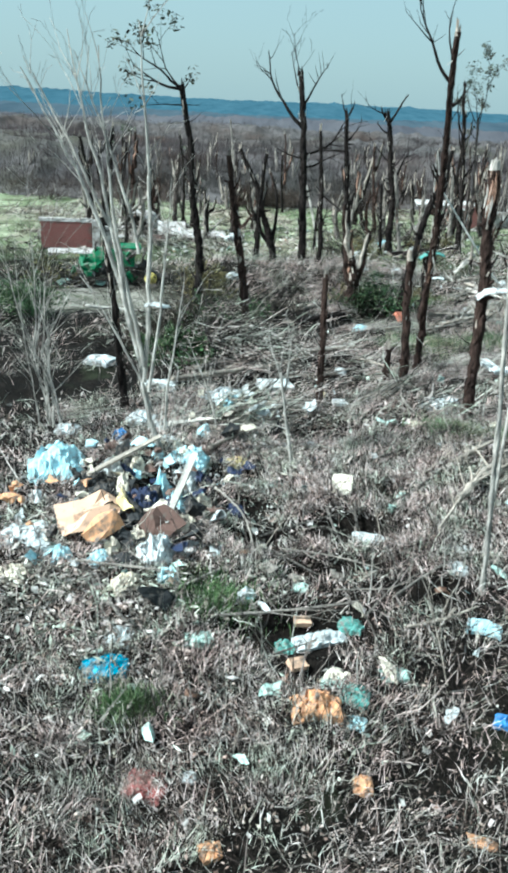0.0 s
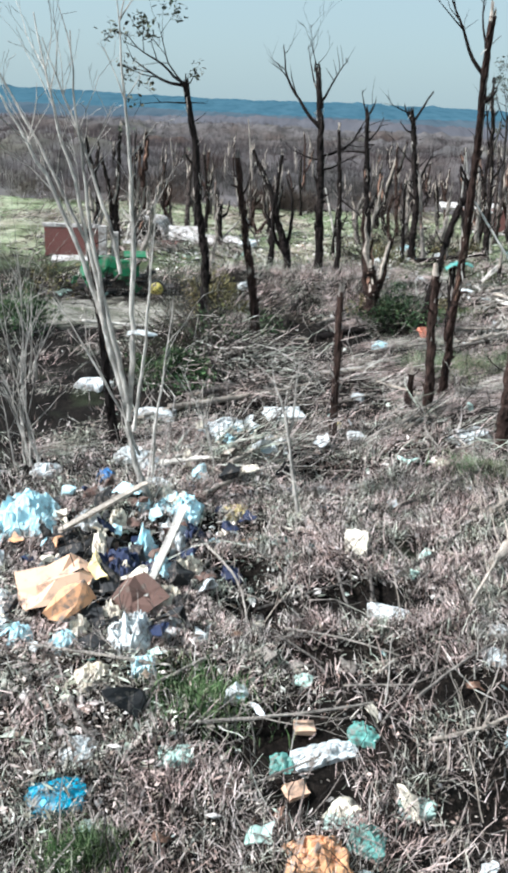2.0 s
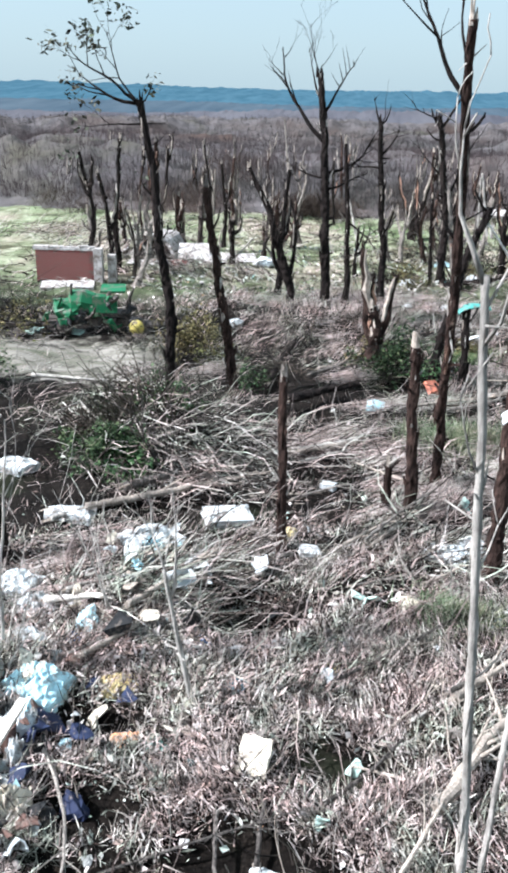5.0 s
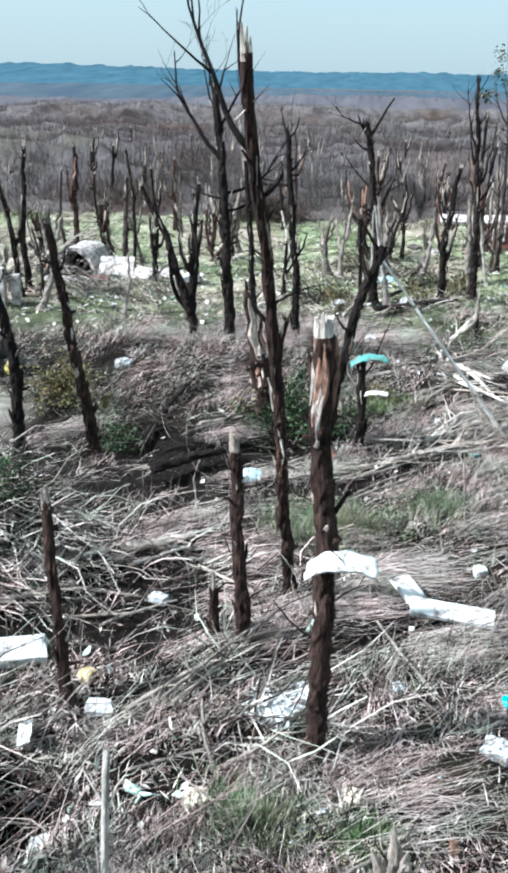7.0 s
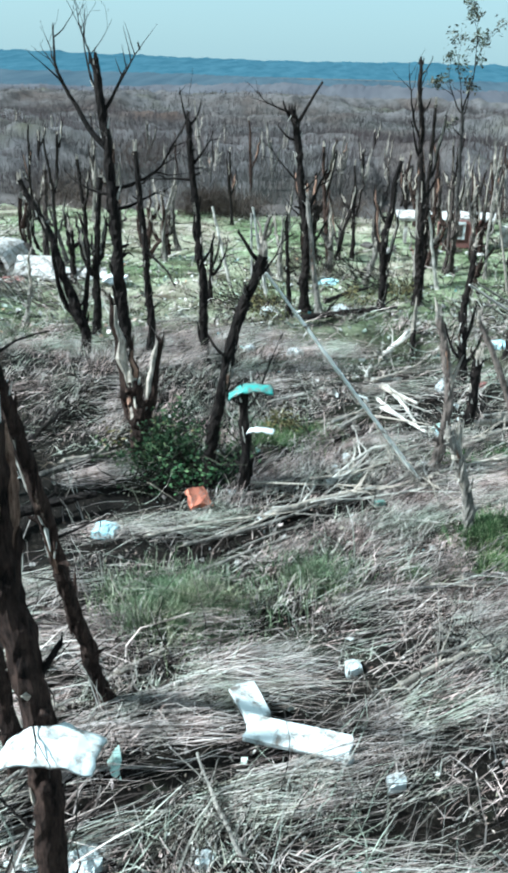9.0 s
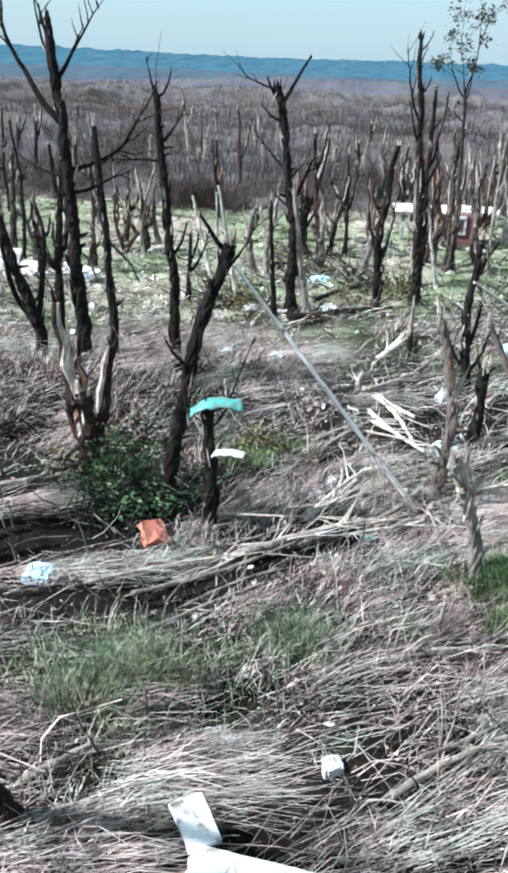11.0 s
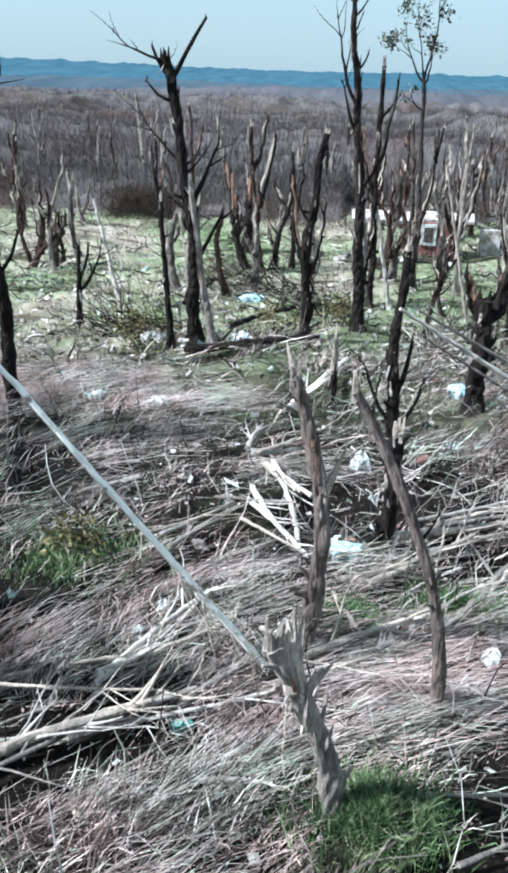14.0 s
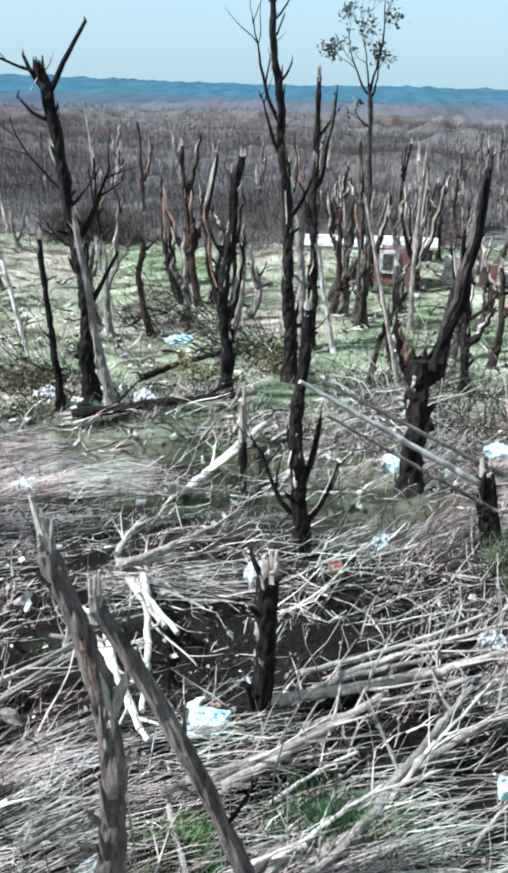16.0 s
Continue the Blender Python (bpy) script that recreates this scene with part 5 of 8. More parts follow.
fallen(10.21, 38.96, 11.37, 36.89, 0.043, "white_wood", name="fallen_branch", label="pale barkless broken branch on flattened reeds")
fallen(7.14, 38.96, 8.06, 39.57, 0.042, "white_wood", name="fallen_branch", label="pale barkless broken branch on flattened reeds")
fallen(7.31, 34.31, 7.58, 34.87, 0.031, "pale", name="fallen_branch", label="weathered pale branch fallen on flattened reeds")
fallen(7.60, 33.54, 8.49, 34.23, 0.036, "bark_grey", name="fallen_branch", label="grey fallen branch still carrying its bark")
fallen(12.83, 34.92, 13.75, 35.86, 0.052, "pale", name="fallen_branch", label="weathered pale branch fallen on flattened reeds")
fallen(13.75, 35.86, 15.31, 38.35, 0.053, "pale", name="fallen_branch", label="weathered pale branch fallen on flattened reeds")
fallen(12.17, 36.44, 14.17, 38.02, 0.047, "pale", name="fallen_branch", label="weathered pale branch fallen on flattened reeds")
fallen(13.10, 38.00, 15.66, 39.17, 0.056, "pale", name="fallen_branch", label="weathered pale branch fallen on flattened reeds")
fallen(13.18, 37.53, 15.59, 38.79, 0.035, "white_wood", name="fallen_branch", label="pale barkless broken branch on flattened reeds")
fallen(10.38, 43.70, 11.47, 45.50, 0.075, "bare", name="fallen_log", label="pale barkless broken branch on flattened reeds")
fallen(10.22, 40.71, 11.54, 42.19, 0.069, "bare", name="fallen_log", label="pale barkless broken branch on flattened reeds")
fallen(10.42, 40.36, 11.16, 39.25, 0.075, "bare", name="fallen_log", label="pale barkless broken branch on flattened reeds")
fallen(8.93, 37.34, 9.98, 38.67, 0.031, "white_wood", name="fallen_branch", label="pale barkless broken branch on flattened reeds")
fallen(12.01, 34.48, 12.61, 34.90, 0.057, "white_wood", name="fallen_branch", label="pale barkless broken branch on flattened reeds")
fallen(10.80, 34.50, 11.29, 34.81, 0.043, "pale", name="fallen_branch", label="weathered pale branch fallen on flattened reeds")
fallen(9.58, 36.52, 10.80, 37.46, 0.032, "pale", name="fallen_branch", label="weathered pale branch fallen on flattened reeds")
fallen(8.98, 36.39, 9.89, 36.91, 0.049, "bark", name="fallen_branch", label="dark fallen log in flattened reeds")
fallen(10.43, 35.25, 11.16, 35.98, 0.029, "pale", name="fallen_branch", label="weathered pale branch fallen on flattened reeds")
fallen(12.84, 35.62, 13.66, 36.63, 0.026, "pale", name="fallen_branch", label="weathered pale branch fallen on flattened reeds")
fallen(12.85, 36.33, 13.82, 37.16, 0.024, "white_wood", name="fallen_branch", label="pale barkless broken branch on flattened reeds")
fallen(-3.87, 29.04, -0.40, 24.39, 0.042, "white_wood", 0.45, 0.28, name="fallen_branch", label="pale barkless broken branch on tangled twigs")
fallen(-2.95, 30.83, 1.11, 25.09, 0.050, "white_wood", 0.5, 0.30, name="fallen_branch", label="pale barkless broken branch on tangled twigs")
fallen(-2.13, 30.96, 1.31, 26.57, 0.040, "pale", 0.5, 0.30, name="fallen_branch", label="weathered pale branch fallen on tangled twigs")
fallen(-2.72, 30.72, -1.36, 27.15, 0.058, "white_wood", 0.3, 0.20, name="fallen_branch", label="pale barkless broken branch on tangled twigs")
fallen(-5.93, 31.13, -2.95, 31.69, 0.065, "white_wood", 0.4, 0.25, name="fallen_branch", label="pale barkless broken branch on tangled twigs")
fallen(-1.04, 27.85, 0.80, 25.50, 0.042, "pale", 0.4, 0.25, name="fallen_branch", label="weathered pale branch fallen on tangled twigs")
fallen(-2.80, 27.58, -0.39, 25.11, 0.031, "pale", 0.4, 0.25, name="fallen_branch", label="weathered pale branch fallen on tangled twigs")
fallen(-2.66, 22.84, 1.34, 25.86, 0.061, "white_wood", 0.1, 0.10, name="fallen_branch", label="pale barkless broken branch on tangled twigs")
fallen(-0.94, 18.49, 0.16, 20.01, 0.031, "white_wood", 0.1, 0.10, name="fallen_branch", label="pale barkless broken branch on tangled twigs")
fallen(-0.56, 18.86, 0.97, 21.00, 0.033, "pale", 0.1, 0.10, name="fallen_branch", label="weathered pale branch fallen on tangled twigs")
fallen(4.33, 17.65, 5.60, 18.67, 0.037, "white_wood", 0.1, 0.10, name="fallen_branch", label="pale barkless broken branch on tangled twigs")
fallen(0.99, 33.09, 1.69, 36.95, 0.101, "bark", 0.2, 0.15, name="fallen_branch", label="dark fallen log in tangled twigs")
fallen(2.30, 26.41, 3.29, 27.36, 0.047, "white_wood", 0.2, 0.15, name="fallen_branch", label="pale barkless broken branch on tangled twigs")
for x0, y0, x1, y1, r, mat, z in (
        (-0.3, 11.91, 2.11, 12.42, 0.028, "pale", 0.1), (2.83, 11.82, 4.1, 12.35, 0.03, "bare", 0.12), (2.7, 12.41, 4.29, 13.85, 0.022, "pale", 0.2), (0.36, 10.88, 1.35, 11.57, 0.02, "pale", 0.1),
        (0.47, 14.76, 2.97, 15.76, 0.022, "bark_grey", 0.14), (0.92, 13.99, 2.61, 13.5, 0.02, "pale", 0.16), (3.83, 14.46, 5.42, 17.53, 0.03, "bare", 0.25), (1.76, 12.8, 2.76, 12.86, 0.018, "pale", 0.15), (-0.6, 16.34, 0.3, 13.82, 0.026, "pale", 0.2),
        (5.7, 17.61, 7.3, 19.38, 0.06, "bare", 0.45), (4.88, 18.12, 5.95, 19.12, 0.04, "pale", 0.15), (3.76, 22.32, 5.37, 25.03, 0.035, "pale", 0.3), (3.23, 18.41, 5.19, 20.05, 0.03, "bark_grey", 0.15), (-0.65, 20.86, 1.35, 20.0, 0.05, "bare", 0.25), (-1.5, 20.2, 0.9, 21.9, 0.045, "white_wood", 0.2),
        (9.28, 22.9, 11.4, 23.6, 0.1, "bark_mid", 0.02), (7.62, 32.38, 11.96, 34.23, 0.035, "white_wood", 0.2), (10.41, 27.27, 12.4, 29.0, 0.03, "pale", 0.25), (6.94, 33.25, 9.81, 33.36, 0.03, "bare", 0.3), (6.88, 30.53, 8.33, 31.5, 0.03, "pale", 0.2), (11.29, 29.79, 13.2, 30.3, 0.05, "pale", 0.15),
        (12.88, 35.34, 14.06, 36.52, 0.035, "white_wood", 0.25), (14.06, 36.52, 15.53, 38.35, 0.03, "white_wood", 0.25), (8.62, 37.33, 9.97, 38.7, 0.035, "bare", 0.2), (13.27, 38.19, 15.71, 39.33, 0.045, "pale", 0.2), (13.11, 38.43, 15.88, 40.28, 0.04, "white_wood", 0.2), (9.35, 35.4, 11.12, 36.16, 0.03, "bark_grey", 0.2)):
    fallen(x0, y0, x1, y1, r, mat, z, z + 0.05, "fallen_branch", "long crooked branch fallen on straw and litter")
# smaller branches strewn along the tree line
rs = random.Random(31)
for k in range(120):
    y = rs.uniform(12, 47)
    x = float(np.interp(y, (7, 11, 16, 23, 26, 36, 50), (0.4, 0.8, 2.6, 6.0, 7.0, 11.2, 11.5))) + rs.gauss(0, 3.2)
    a = rs.gauss(0.55, 0.35) if y > 24 and rs.random() < 0.7 else rs.uniform(0, 6.283)
    ln = rs.uniform(0.5, 2.0)
    c, wd = rs.choice((("bare", "pale barkless"), ("pale", "weathered grey"), ("pale", "weathered grey"), ("bark_grey", "grey")))
    fallen(x, y, x + math.cos(a) * ln, y + math.sin(a) * ln, rs.uniform(0.014, 0.036), c, 0.12, 0.12 + rs.uniform(0, 0.25), "fallen_branch", wd + " crooked branch fallen among straw")
# poles that lean between trees
fallen(7.28, 33.62, 6.95, 33.7, 0.042, "white_stem", 4.55, 6.3, "leaning_pole", "pale barkless splinter standing on a broken trunk", 0, True)
fallen(6.98, 33.6, 6.93, 33.68, 0.032, "white_stem", 4.7, 6.2, "leaning_pole", "pale barkless splinter standing on a broken trunk", 0, True)
fallen(14.64, 44.75, 13.8, 44.6, 0.045, "bare", 2.35, 5.7, "leaning_pole", "pale stripped pole leaning out of a forked trunk", 0, True)
fallen(10.09, 38.6, 11.33, 36.0, 0.035, "bare", 0.1, 0.75, "leaning_pole", "thin pale pole leaning against a curved trunk", 0, True)
pole = fallen(11.05, 34.1, 7.25, 33.75, 0.052, "peeled", 0.0, 4.95, "leaning_pole", "long pale pole leaning against a broken trunk", 0, True)
fallen(16.2, 42.6, 12.85, 41.8, 0.06, "white_wood", 1.15, 3.15, "leaning_pole", "thin pale pole leaning on a dead trunk", 0, True)
fallen(16.4, 42.8, 13.2, 42.0, 0.045, "pale", 1.35, 3.1, "leaning_pole", "thin pale pole leaning on a dead trunk", 0, True)
fallen(16.2, 42.2, 13.3, 41.6, 0.04, "bark_grey", 0.95, 2.6, "leaning_pole", "thin grey pole leaning on a dead trunk", 0, True)
fallen(4.3, 53.5, 3.4, 54.0, 0.09, "white_wood", 0.0, 3.4, "leaning_pole", "pale barkless pole leaning at the field's edge", 0, True)
rs = random.Random(14)
for k in range(16):
    lb, q = Shape(), rs.uniform(0.06, 0.34)
    bough(lb, (-3.8 * q, -0.35 * q, 4.95 * q), (3.0 + rs.gauss(-0.6, 1.4), rs.gauss(-0.4, 1.2), -5.0), rs.uniform(0.8, 1.7), 0.013, 1, rs, 0.2, 4)
    part("twig", lb, M["bare"], pole, "pale frayed twig")
for k in range(3):
    lb = Shape()
    bough(lb, (rs.gauss(0, 0.2), rs.gauss(0, 0.2), 0.25), aim(-62 + rs.gauss(0, 28), rs.uniform(-10, 4)), rs.uniform(1.0, 2.2), 0.016, 2, rs, 0.25, 4)
    part("twig", lb, M["bare"], pole, "pale frayed twig")
snag(16.35, 42.6, 1.45, 0.16, (-0.3, 0), seed=61, tip="split", taper=0.9, label="low dark stump that carries fallen poles", name="tree_stump")


# ---- litter ----
def crumple(x, y, w, d, h, mat, label, name="cloth_scrap", cat="cloth", turn=0.0, seed=0, z=None):
    """A crumpled sheet of cloth or plastic with folds and a thickness."""
    n = 11 if w < 0.5 else 19
    h = h * 0.6
    sh = Shape()
    o = Vector((x * 3.1 + seed, y * 2.7, seed * 1.7))
    rim = random.Random(int(x * 131 + y * 17) + seed)
    cut = [rim.uniform(0.72, 1.0) for _ in range(8)]
    zz = ground_at(x, y) if z is None else z
    top = []
    for j in range(n):
        for i in range(n):
            u, v = i / (n - 1) * 2 - 1, j / (n - 1) * 2 - 1
            a = (math.atan2(v, u) + math.pi) / (2 * math.pi) * 8
            c = cut[int(a) % 8] * (1 - a % 1) + cut[(int(a) + 1) % 8] * (a % 1)
            q = Vector((u * 1.6, v * 1.6, 0)) + o
            f1, f2 = noise.noise(q * 0.9), noise.noise(q * 2.0)
            bulge = max(0.0, 1 - (u * u + v * v) * 0.55)
            f3, f4 = noise.noise(q * 4.3), noise.noise(q * 3.1 + Vector((5, 2, 8)))
            px, py = u * w / 2 * c * (1 + 0.16 * f2) + 0.05 * w * f4, v * d / 2 * c * (1 + 0.16 * f1) + 0.05 * d * f3
            pz = h * (0.3 * bulge + 0.75 * (1 - abs(f1) * 1.9) * bulge + 0.4 * abs(f2) + 0.35 * (1 - 2.2 * abs(f3)) * bulge)
            top.append(Vector((px, py, max(pz, 0.01))))
    sh.v = top + [p - Vector((0, 0, 0.012)) if z is not None else Vector((p.x, p.y, -0.16)) for p in top]
    m = n * n
    for j in range(n - 1):
        for i in range(n - 1):
            a = j * n + i
            sh.f.append((a, a + 1, a + n + 1, a + n))
            sh.f.append((m + a + n, m + a + n + 1, m + a + 1, m + a))
    for i in range(n - 1):
        for a, b in ((i, i + 1), (m - n + i + 1, m - n + i), ((i + 1) * n, i * n), (i * n + n - 1, (i + 1) * n + n - 1)):
            sh.f.append((b, a, m + a, m + b))
    ob = part(name, sh, M[mat], None, "", False)
    ob.matrix_world = pose(x, y, zz + (0.12 if y > 20 and z is None else 0.02), 0, 0, turn)
    return tagged(ob, label, cat, "scattered litter")


def slab(x, y, w, d, t, mat, label, name="foam_board", cat="board", turn=0.0, tip=(0, 0), z=None, tagx="scattered litter"):
    """A broken board with worn corners."""
    rng = random.Random(int(x * 57 + y * 91))
    bm = bmesh.new()
    bmesh.ops.create_cube(bm, size=1)
    bmesh.ops.subdivide_edges(bm, edges=bm.edges, cuts=2, use_grid_fill=True)
    for v in bm.verts:
        j = 0.07 if w > 0.55 or name.endswith("box") else 0.3
        k, k2 = 1 + rng.uniform(-j, 0.05), 1 + rng.uniform(-j, 0.05)
        v.co = Vector((v.co.x * w * k, v.co.y * d * k2, v.co.z * t * (1 if w > 0.55 or name.endswith("box") else 0.6) + rng.uniform(-0.1, 0.1) * t))
    me = bpy.data.meshes.new(name)
    bm.to_mesh(me)
    bm.free()
    me.materials.append(M[mat])
    ob = new(name, me)
    ob.matrix_world = pose(x, y, (ground_at(x, y) + t * 0.5 + 0.05 + 0.25 * abs(math.sin(radians(tip[0]))) * d + 0.25 * abs(math.sin(radians(tip[1]))) * w) if z is None else z, tip[0], tip[1], turn)
    return tagged(ob, label, cat, tagx)


crumple(-3.89, 16.82, 1.35, 1.1, 0.85, "palecyan", "full pale blue plastic bag on the litter heap", "plastic_bag", "bag", 20, 1)
crumple(-2.55, 20.6, 0.83, 0.85, 0.26, "white", "crumpled dirty white plastic bag among fallen branches", "plastic_bag", "bag", -9, 2)
crumple(-2.95, 14.68, 0.74, 0.65, 0.19, "palecyan", "crumpled pale blue plastic bag on the litter heap", "plastic_bag", "bag", -9, 8)
crumple(-0.9, 13.84, 0.53, 0.6, 0.18, "white", "crumpled dirty white plastic bag on the litter heap", "plastic_bag", "bag", -22, 10)
crumple(-3.89, 14.15, 1.2, 1.09, 0.33, "white", "crumpled dirty white plastic bag on the litter heap", "plastic_bag", "bag", -1, 12)
crumple(-3.9, 13.02, 0.67, 0.58, 0.18, "cream", "crumpled cream cloth on the litter heap", "cloth_scrap", "cloth", -18, 13)
crumple(-0.53, 22.19, 1.06, 0.92, 0.27, "white", "crumpled dirty white plastic bag among fallen branches", "plastic_bag", "bag", 24, 14)
crumple(1.98, 19.77, 0.32, 0.36, 0.16, "white", "small crumpled dirty white plastic bag lying in dry grass", "plastic_bag", "bag", -15, 15)
crumple(2.61, 14.88, 0.75, 0.41, 0.12, "white", "crumpled dirty white plastic bag lying in dry grass", "plastic_bag", "bag", -20, 16)
crumple(5.41, 22.68, 1.08, 0.7, 0.21, "white", "crumpled dirty white plastic bag among fallen branches", "plastic_bag", "bag", -25, 17)
crumple(4.29, 14.32, 0.37, 0.39, 0.12, "white", "crumpled dirty white plastic bag lying in dry grass", "plastic_bag", "bag", -11, 18)
crumple(4.02, 13.53, 0.37, 0.42, 0.14, "white", "crumpled dirty white plastic bag lying in dry grass", "plastic_bag", "bag", -7, 19)
crumple(4.15, 11.99, 0.59, 0.48, 0.14, "palecyan", "crumpled pale blue plastic bag lying in dry grass", "plastic_bag", "bag", -17, 20)
crumple(3.94, 9.95, 0.28, 0.31, 0.11, "blue", "small crumpled blue cloth lying in dry grass", "cloth_scrap", "cloth", -24, 21)
crumple(1.97, 12.08, 0.43, 0.42, 0.13, "teal", "crumpled teal cloth lying in dry grass", "cloth_scrap", "cloth", -19, 24)
crumple(-1.78, 11.46, 0.51, 0.57, 0.18, "white", "crumpled dirty white plastic bag lying in dry grass", "plastic_bag", "bag", -9, 25)
crumple(-1.88, 10.68, 0.77, 0.57, 0.17, "brightblue", "crumpled bright blue plastic bag lying in dry grass", "plastic_bag", "bag", 13, 26)
crumple(-1.45, 10.3, 0.28, 0.31, 0.11, "palegreen", "small crumpled pale green plastic bag lying in dry grass", "plastic_bag", "bag", -23, 27)
crumple(1.21, 9.9, 0.78, 0.6, 0.34, "orange", "crumpled orange plastic sack in dry grass", "plastic_sack", "bag", 10, 31)
crumple(1.59, 10.59, 0.48, 0.43, 0.13, "palegreen", "crumpled pale green plastic bag lying in dry grass", "plastic_bag", "bag", -20, 29)
crumple(1.85, 10.27, 0.47, 0.49, 0.15, "teal", "crumpled teal cloth lying in dry grass", "cloth_scrap", "cloth", -17, 30)
crumple(1.8, 9.76, 0.28, 0.31, 0.11, "palecyan", "small crumpled pale blue plastic bag lying in dry grass", "plastic_bag", "bag", -18, 31)
crumple(2.5, 10.82, 0.48, 0.32, 0.09, "palegreen", "crumpled pale green plastic bag lying in dry grass", "plastic_bag", "bag", 10, 32)
crumple(-1.05, 8.59, 0.66, 0.54, 0.16, "red", "crumpled red cloth lying in dry grass", "cloth_scrap", "cloth", -19, 33)
crumple(-0.48, 8.67, 0.18, 0.21, 0.06, "white", "small crumpled dirty white plastic bag lying in dry grass", "plastic_bag", "bag", -13, 34)
crumple(1.74, 8.56, 0.3, 0.34, 0.13, "orange", "small crumpled orange cloth lying in dry grass", "cloth_scrap", "cloth", 1, 35)
crumple(-0.14, 7.5, 0.3, 0.29, 0.09, "orange", "small crumpled orange cloth lying in dry grass", "cloth_scrap", "cloth", 16, 36)
crumple(3.09, 7.79, 0.38, 0.2, 0.06, "orange", "crumpled orange cloth lying in dry grass", "cloth_scrap", "cloth", -16, 37)
crumple(-0.54, 11.38, 0.51, 0.39, 0.12, "palegreen", "crumpled pale green plastic bag lying in dry grass", "plastic_bag", "bag", 13, 38)
crumple(1.16, 13.07, 0.29, 0.3, 0.09, "palegreen", "small crumpled pale green plastic bag lying in dry grass", "plastic_bag", "bag", -16, 39)
crumple(-4.46, 25.59, 1.0, 0.78, 0.23, "white", "crumpled dirty white plastic bag among fallen branches", "plastic_bag", "bag", -19, 40)
crumple(-4.21, 19.31, 0.62, 0.61, 0.18, "white", "crumpled dirty white plastic bag on the litter heap", "plastic_bag", "bag", -8, 41)
crumple(-2.39, 23.25, 1.05, 0.51, 0.15, "white", "crumpled dirty white plastic bag among fallen branches", "plastic_bag", "bag", -1, 42)
crumple(-0.36, 21.74, 0.6, 0.68, 0.28, "palecyan", "crumpled pale blue plastic bag among fallen branches", "plastic_bag", "bag", -20, 43)
crumple(-1.04, 19.15, 0.31, 0.27, 0.08, "blue", "small crumpled blue cloth on the litter heap", "cloth_scrap", "cloth", -19, 44)
slab(2.3, 20.45, 0.34, 0.41, 0.08, "whitebox", "broken piece of white foam board", "foam_board", "board", 2, (25, -7))
crumple(1.04, 19.34, 0.32, 0.33, 0.1, "blue", "small crumpled blue cloth lying in dry grass", "cloth_scrap", "cloth", 22, 46)
crumple(1.77, 18.18, 0.33, 0.36, 0.11, "brightblue", "small crumpled bright blue plastic bag lying in dry grass", "plastic_bag", "bag", -14, 47)
crumple(3.29, 19.5, 0.43, 0.41, 0.12, "white", "crumpled dirty white plastic bag lying in dry grass", "plastic_bag", "bag", 0, 48)
crumple(3.15, 18.88, 0.36, 0.26, 0.08, "yellow", "crumpled faded yellow cloth lying in dry grass", "cloth_scrap", "cloth", 5, 49)
crumple(0.01, 18.07, 0.66, 0.49, 0.15, "yellow", "crumpled faded yellow cloth lying in dry grass", "cloth_scrap", "cloth", 10, 50)
crumple(0.33, 17.04, 0.61, 0.41, 0.12, "orange", "crumpled orange cloth lying in dry grass", "cloth_scrap", "cloth", 3, 51)
crumple(0.86, 16.77, 0.43, 0.33, 0.1, "teal", "crumpled teal cloth lying in dry grass", "cloth_scrap", "cloth", -17, 52)
slab(2.2, 16.54, 0.43, 0.54, 0.11, "cream", "cream coloured broken board on straw", "board", "board", -11, (26, -4))
crumple(5.84, 23.18, 0.76, 0.66, 0.2, "white", "crumpled dirty white plastic bag among fallen branches", "plastic_bag", "bag", 2, 54)
crumple(5.82, 16.28, 0.31, 0.35, 0.12, "palecyan", "small crumpled pale blue plastic bag lying in dry grass", "plastic_bag", "bag", -3, 55)
crumple(-1.16, 18.49, 0.29, 0.33, 0.15, "white", "small crumpled dirty white plastic bag on the litter heap", "plastic_bag", "bag", -25, 56)
crumple(4.49, 20.67, 0.37, 0.38, 0.11, "cream", "crumpled cream cloth among fallen branches", "cloth_scrap", "cloth", 2, 57)
crumple(7.43, 23.34, 0.23, 0.26, 0.08, "white", "small crumpled dirty white plastic bag among fallen branches", "plastic_bag", "bag", 4, 58)
crumple(8.81, 22.14, 0.48, 0.38, 0.11, "white", "crumpled dirty white plastic bag among fallen branches", "plastic_bag", "bag", -25, 60)
crumple(3.02, 25.48, 0.37, 0.24, 0.07, "white", "crumpled dirty white plastic bag among fallen branches", "plastic_bag", "bag", -17, 61)
crumple(-0.63, 38.03, 0.59, 0.6, 0.18, "white", "crumpled dirty white plastic bag among fallen branches", "plastic_bag", "bag", -3, 62)
crumple(7.65, 27.03, 0.21, 0.23, 0.1, "white", "small crumpled dirty white plastic bag among fallen branches", "plastic_bag", "bag", -13, 63)
crumple(2.25, 23.2, 0.28, 0.31, 0.1, "yellow", "small crumpled faded yellow cloth among fallen branches", "cloth_scrap", "cloth", -22, 64)
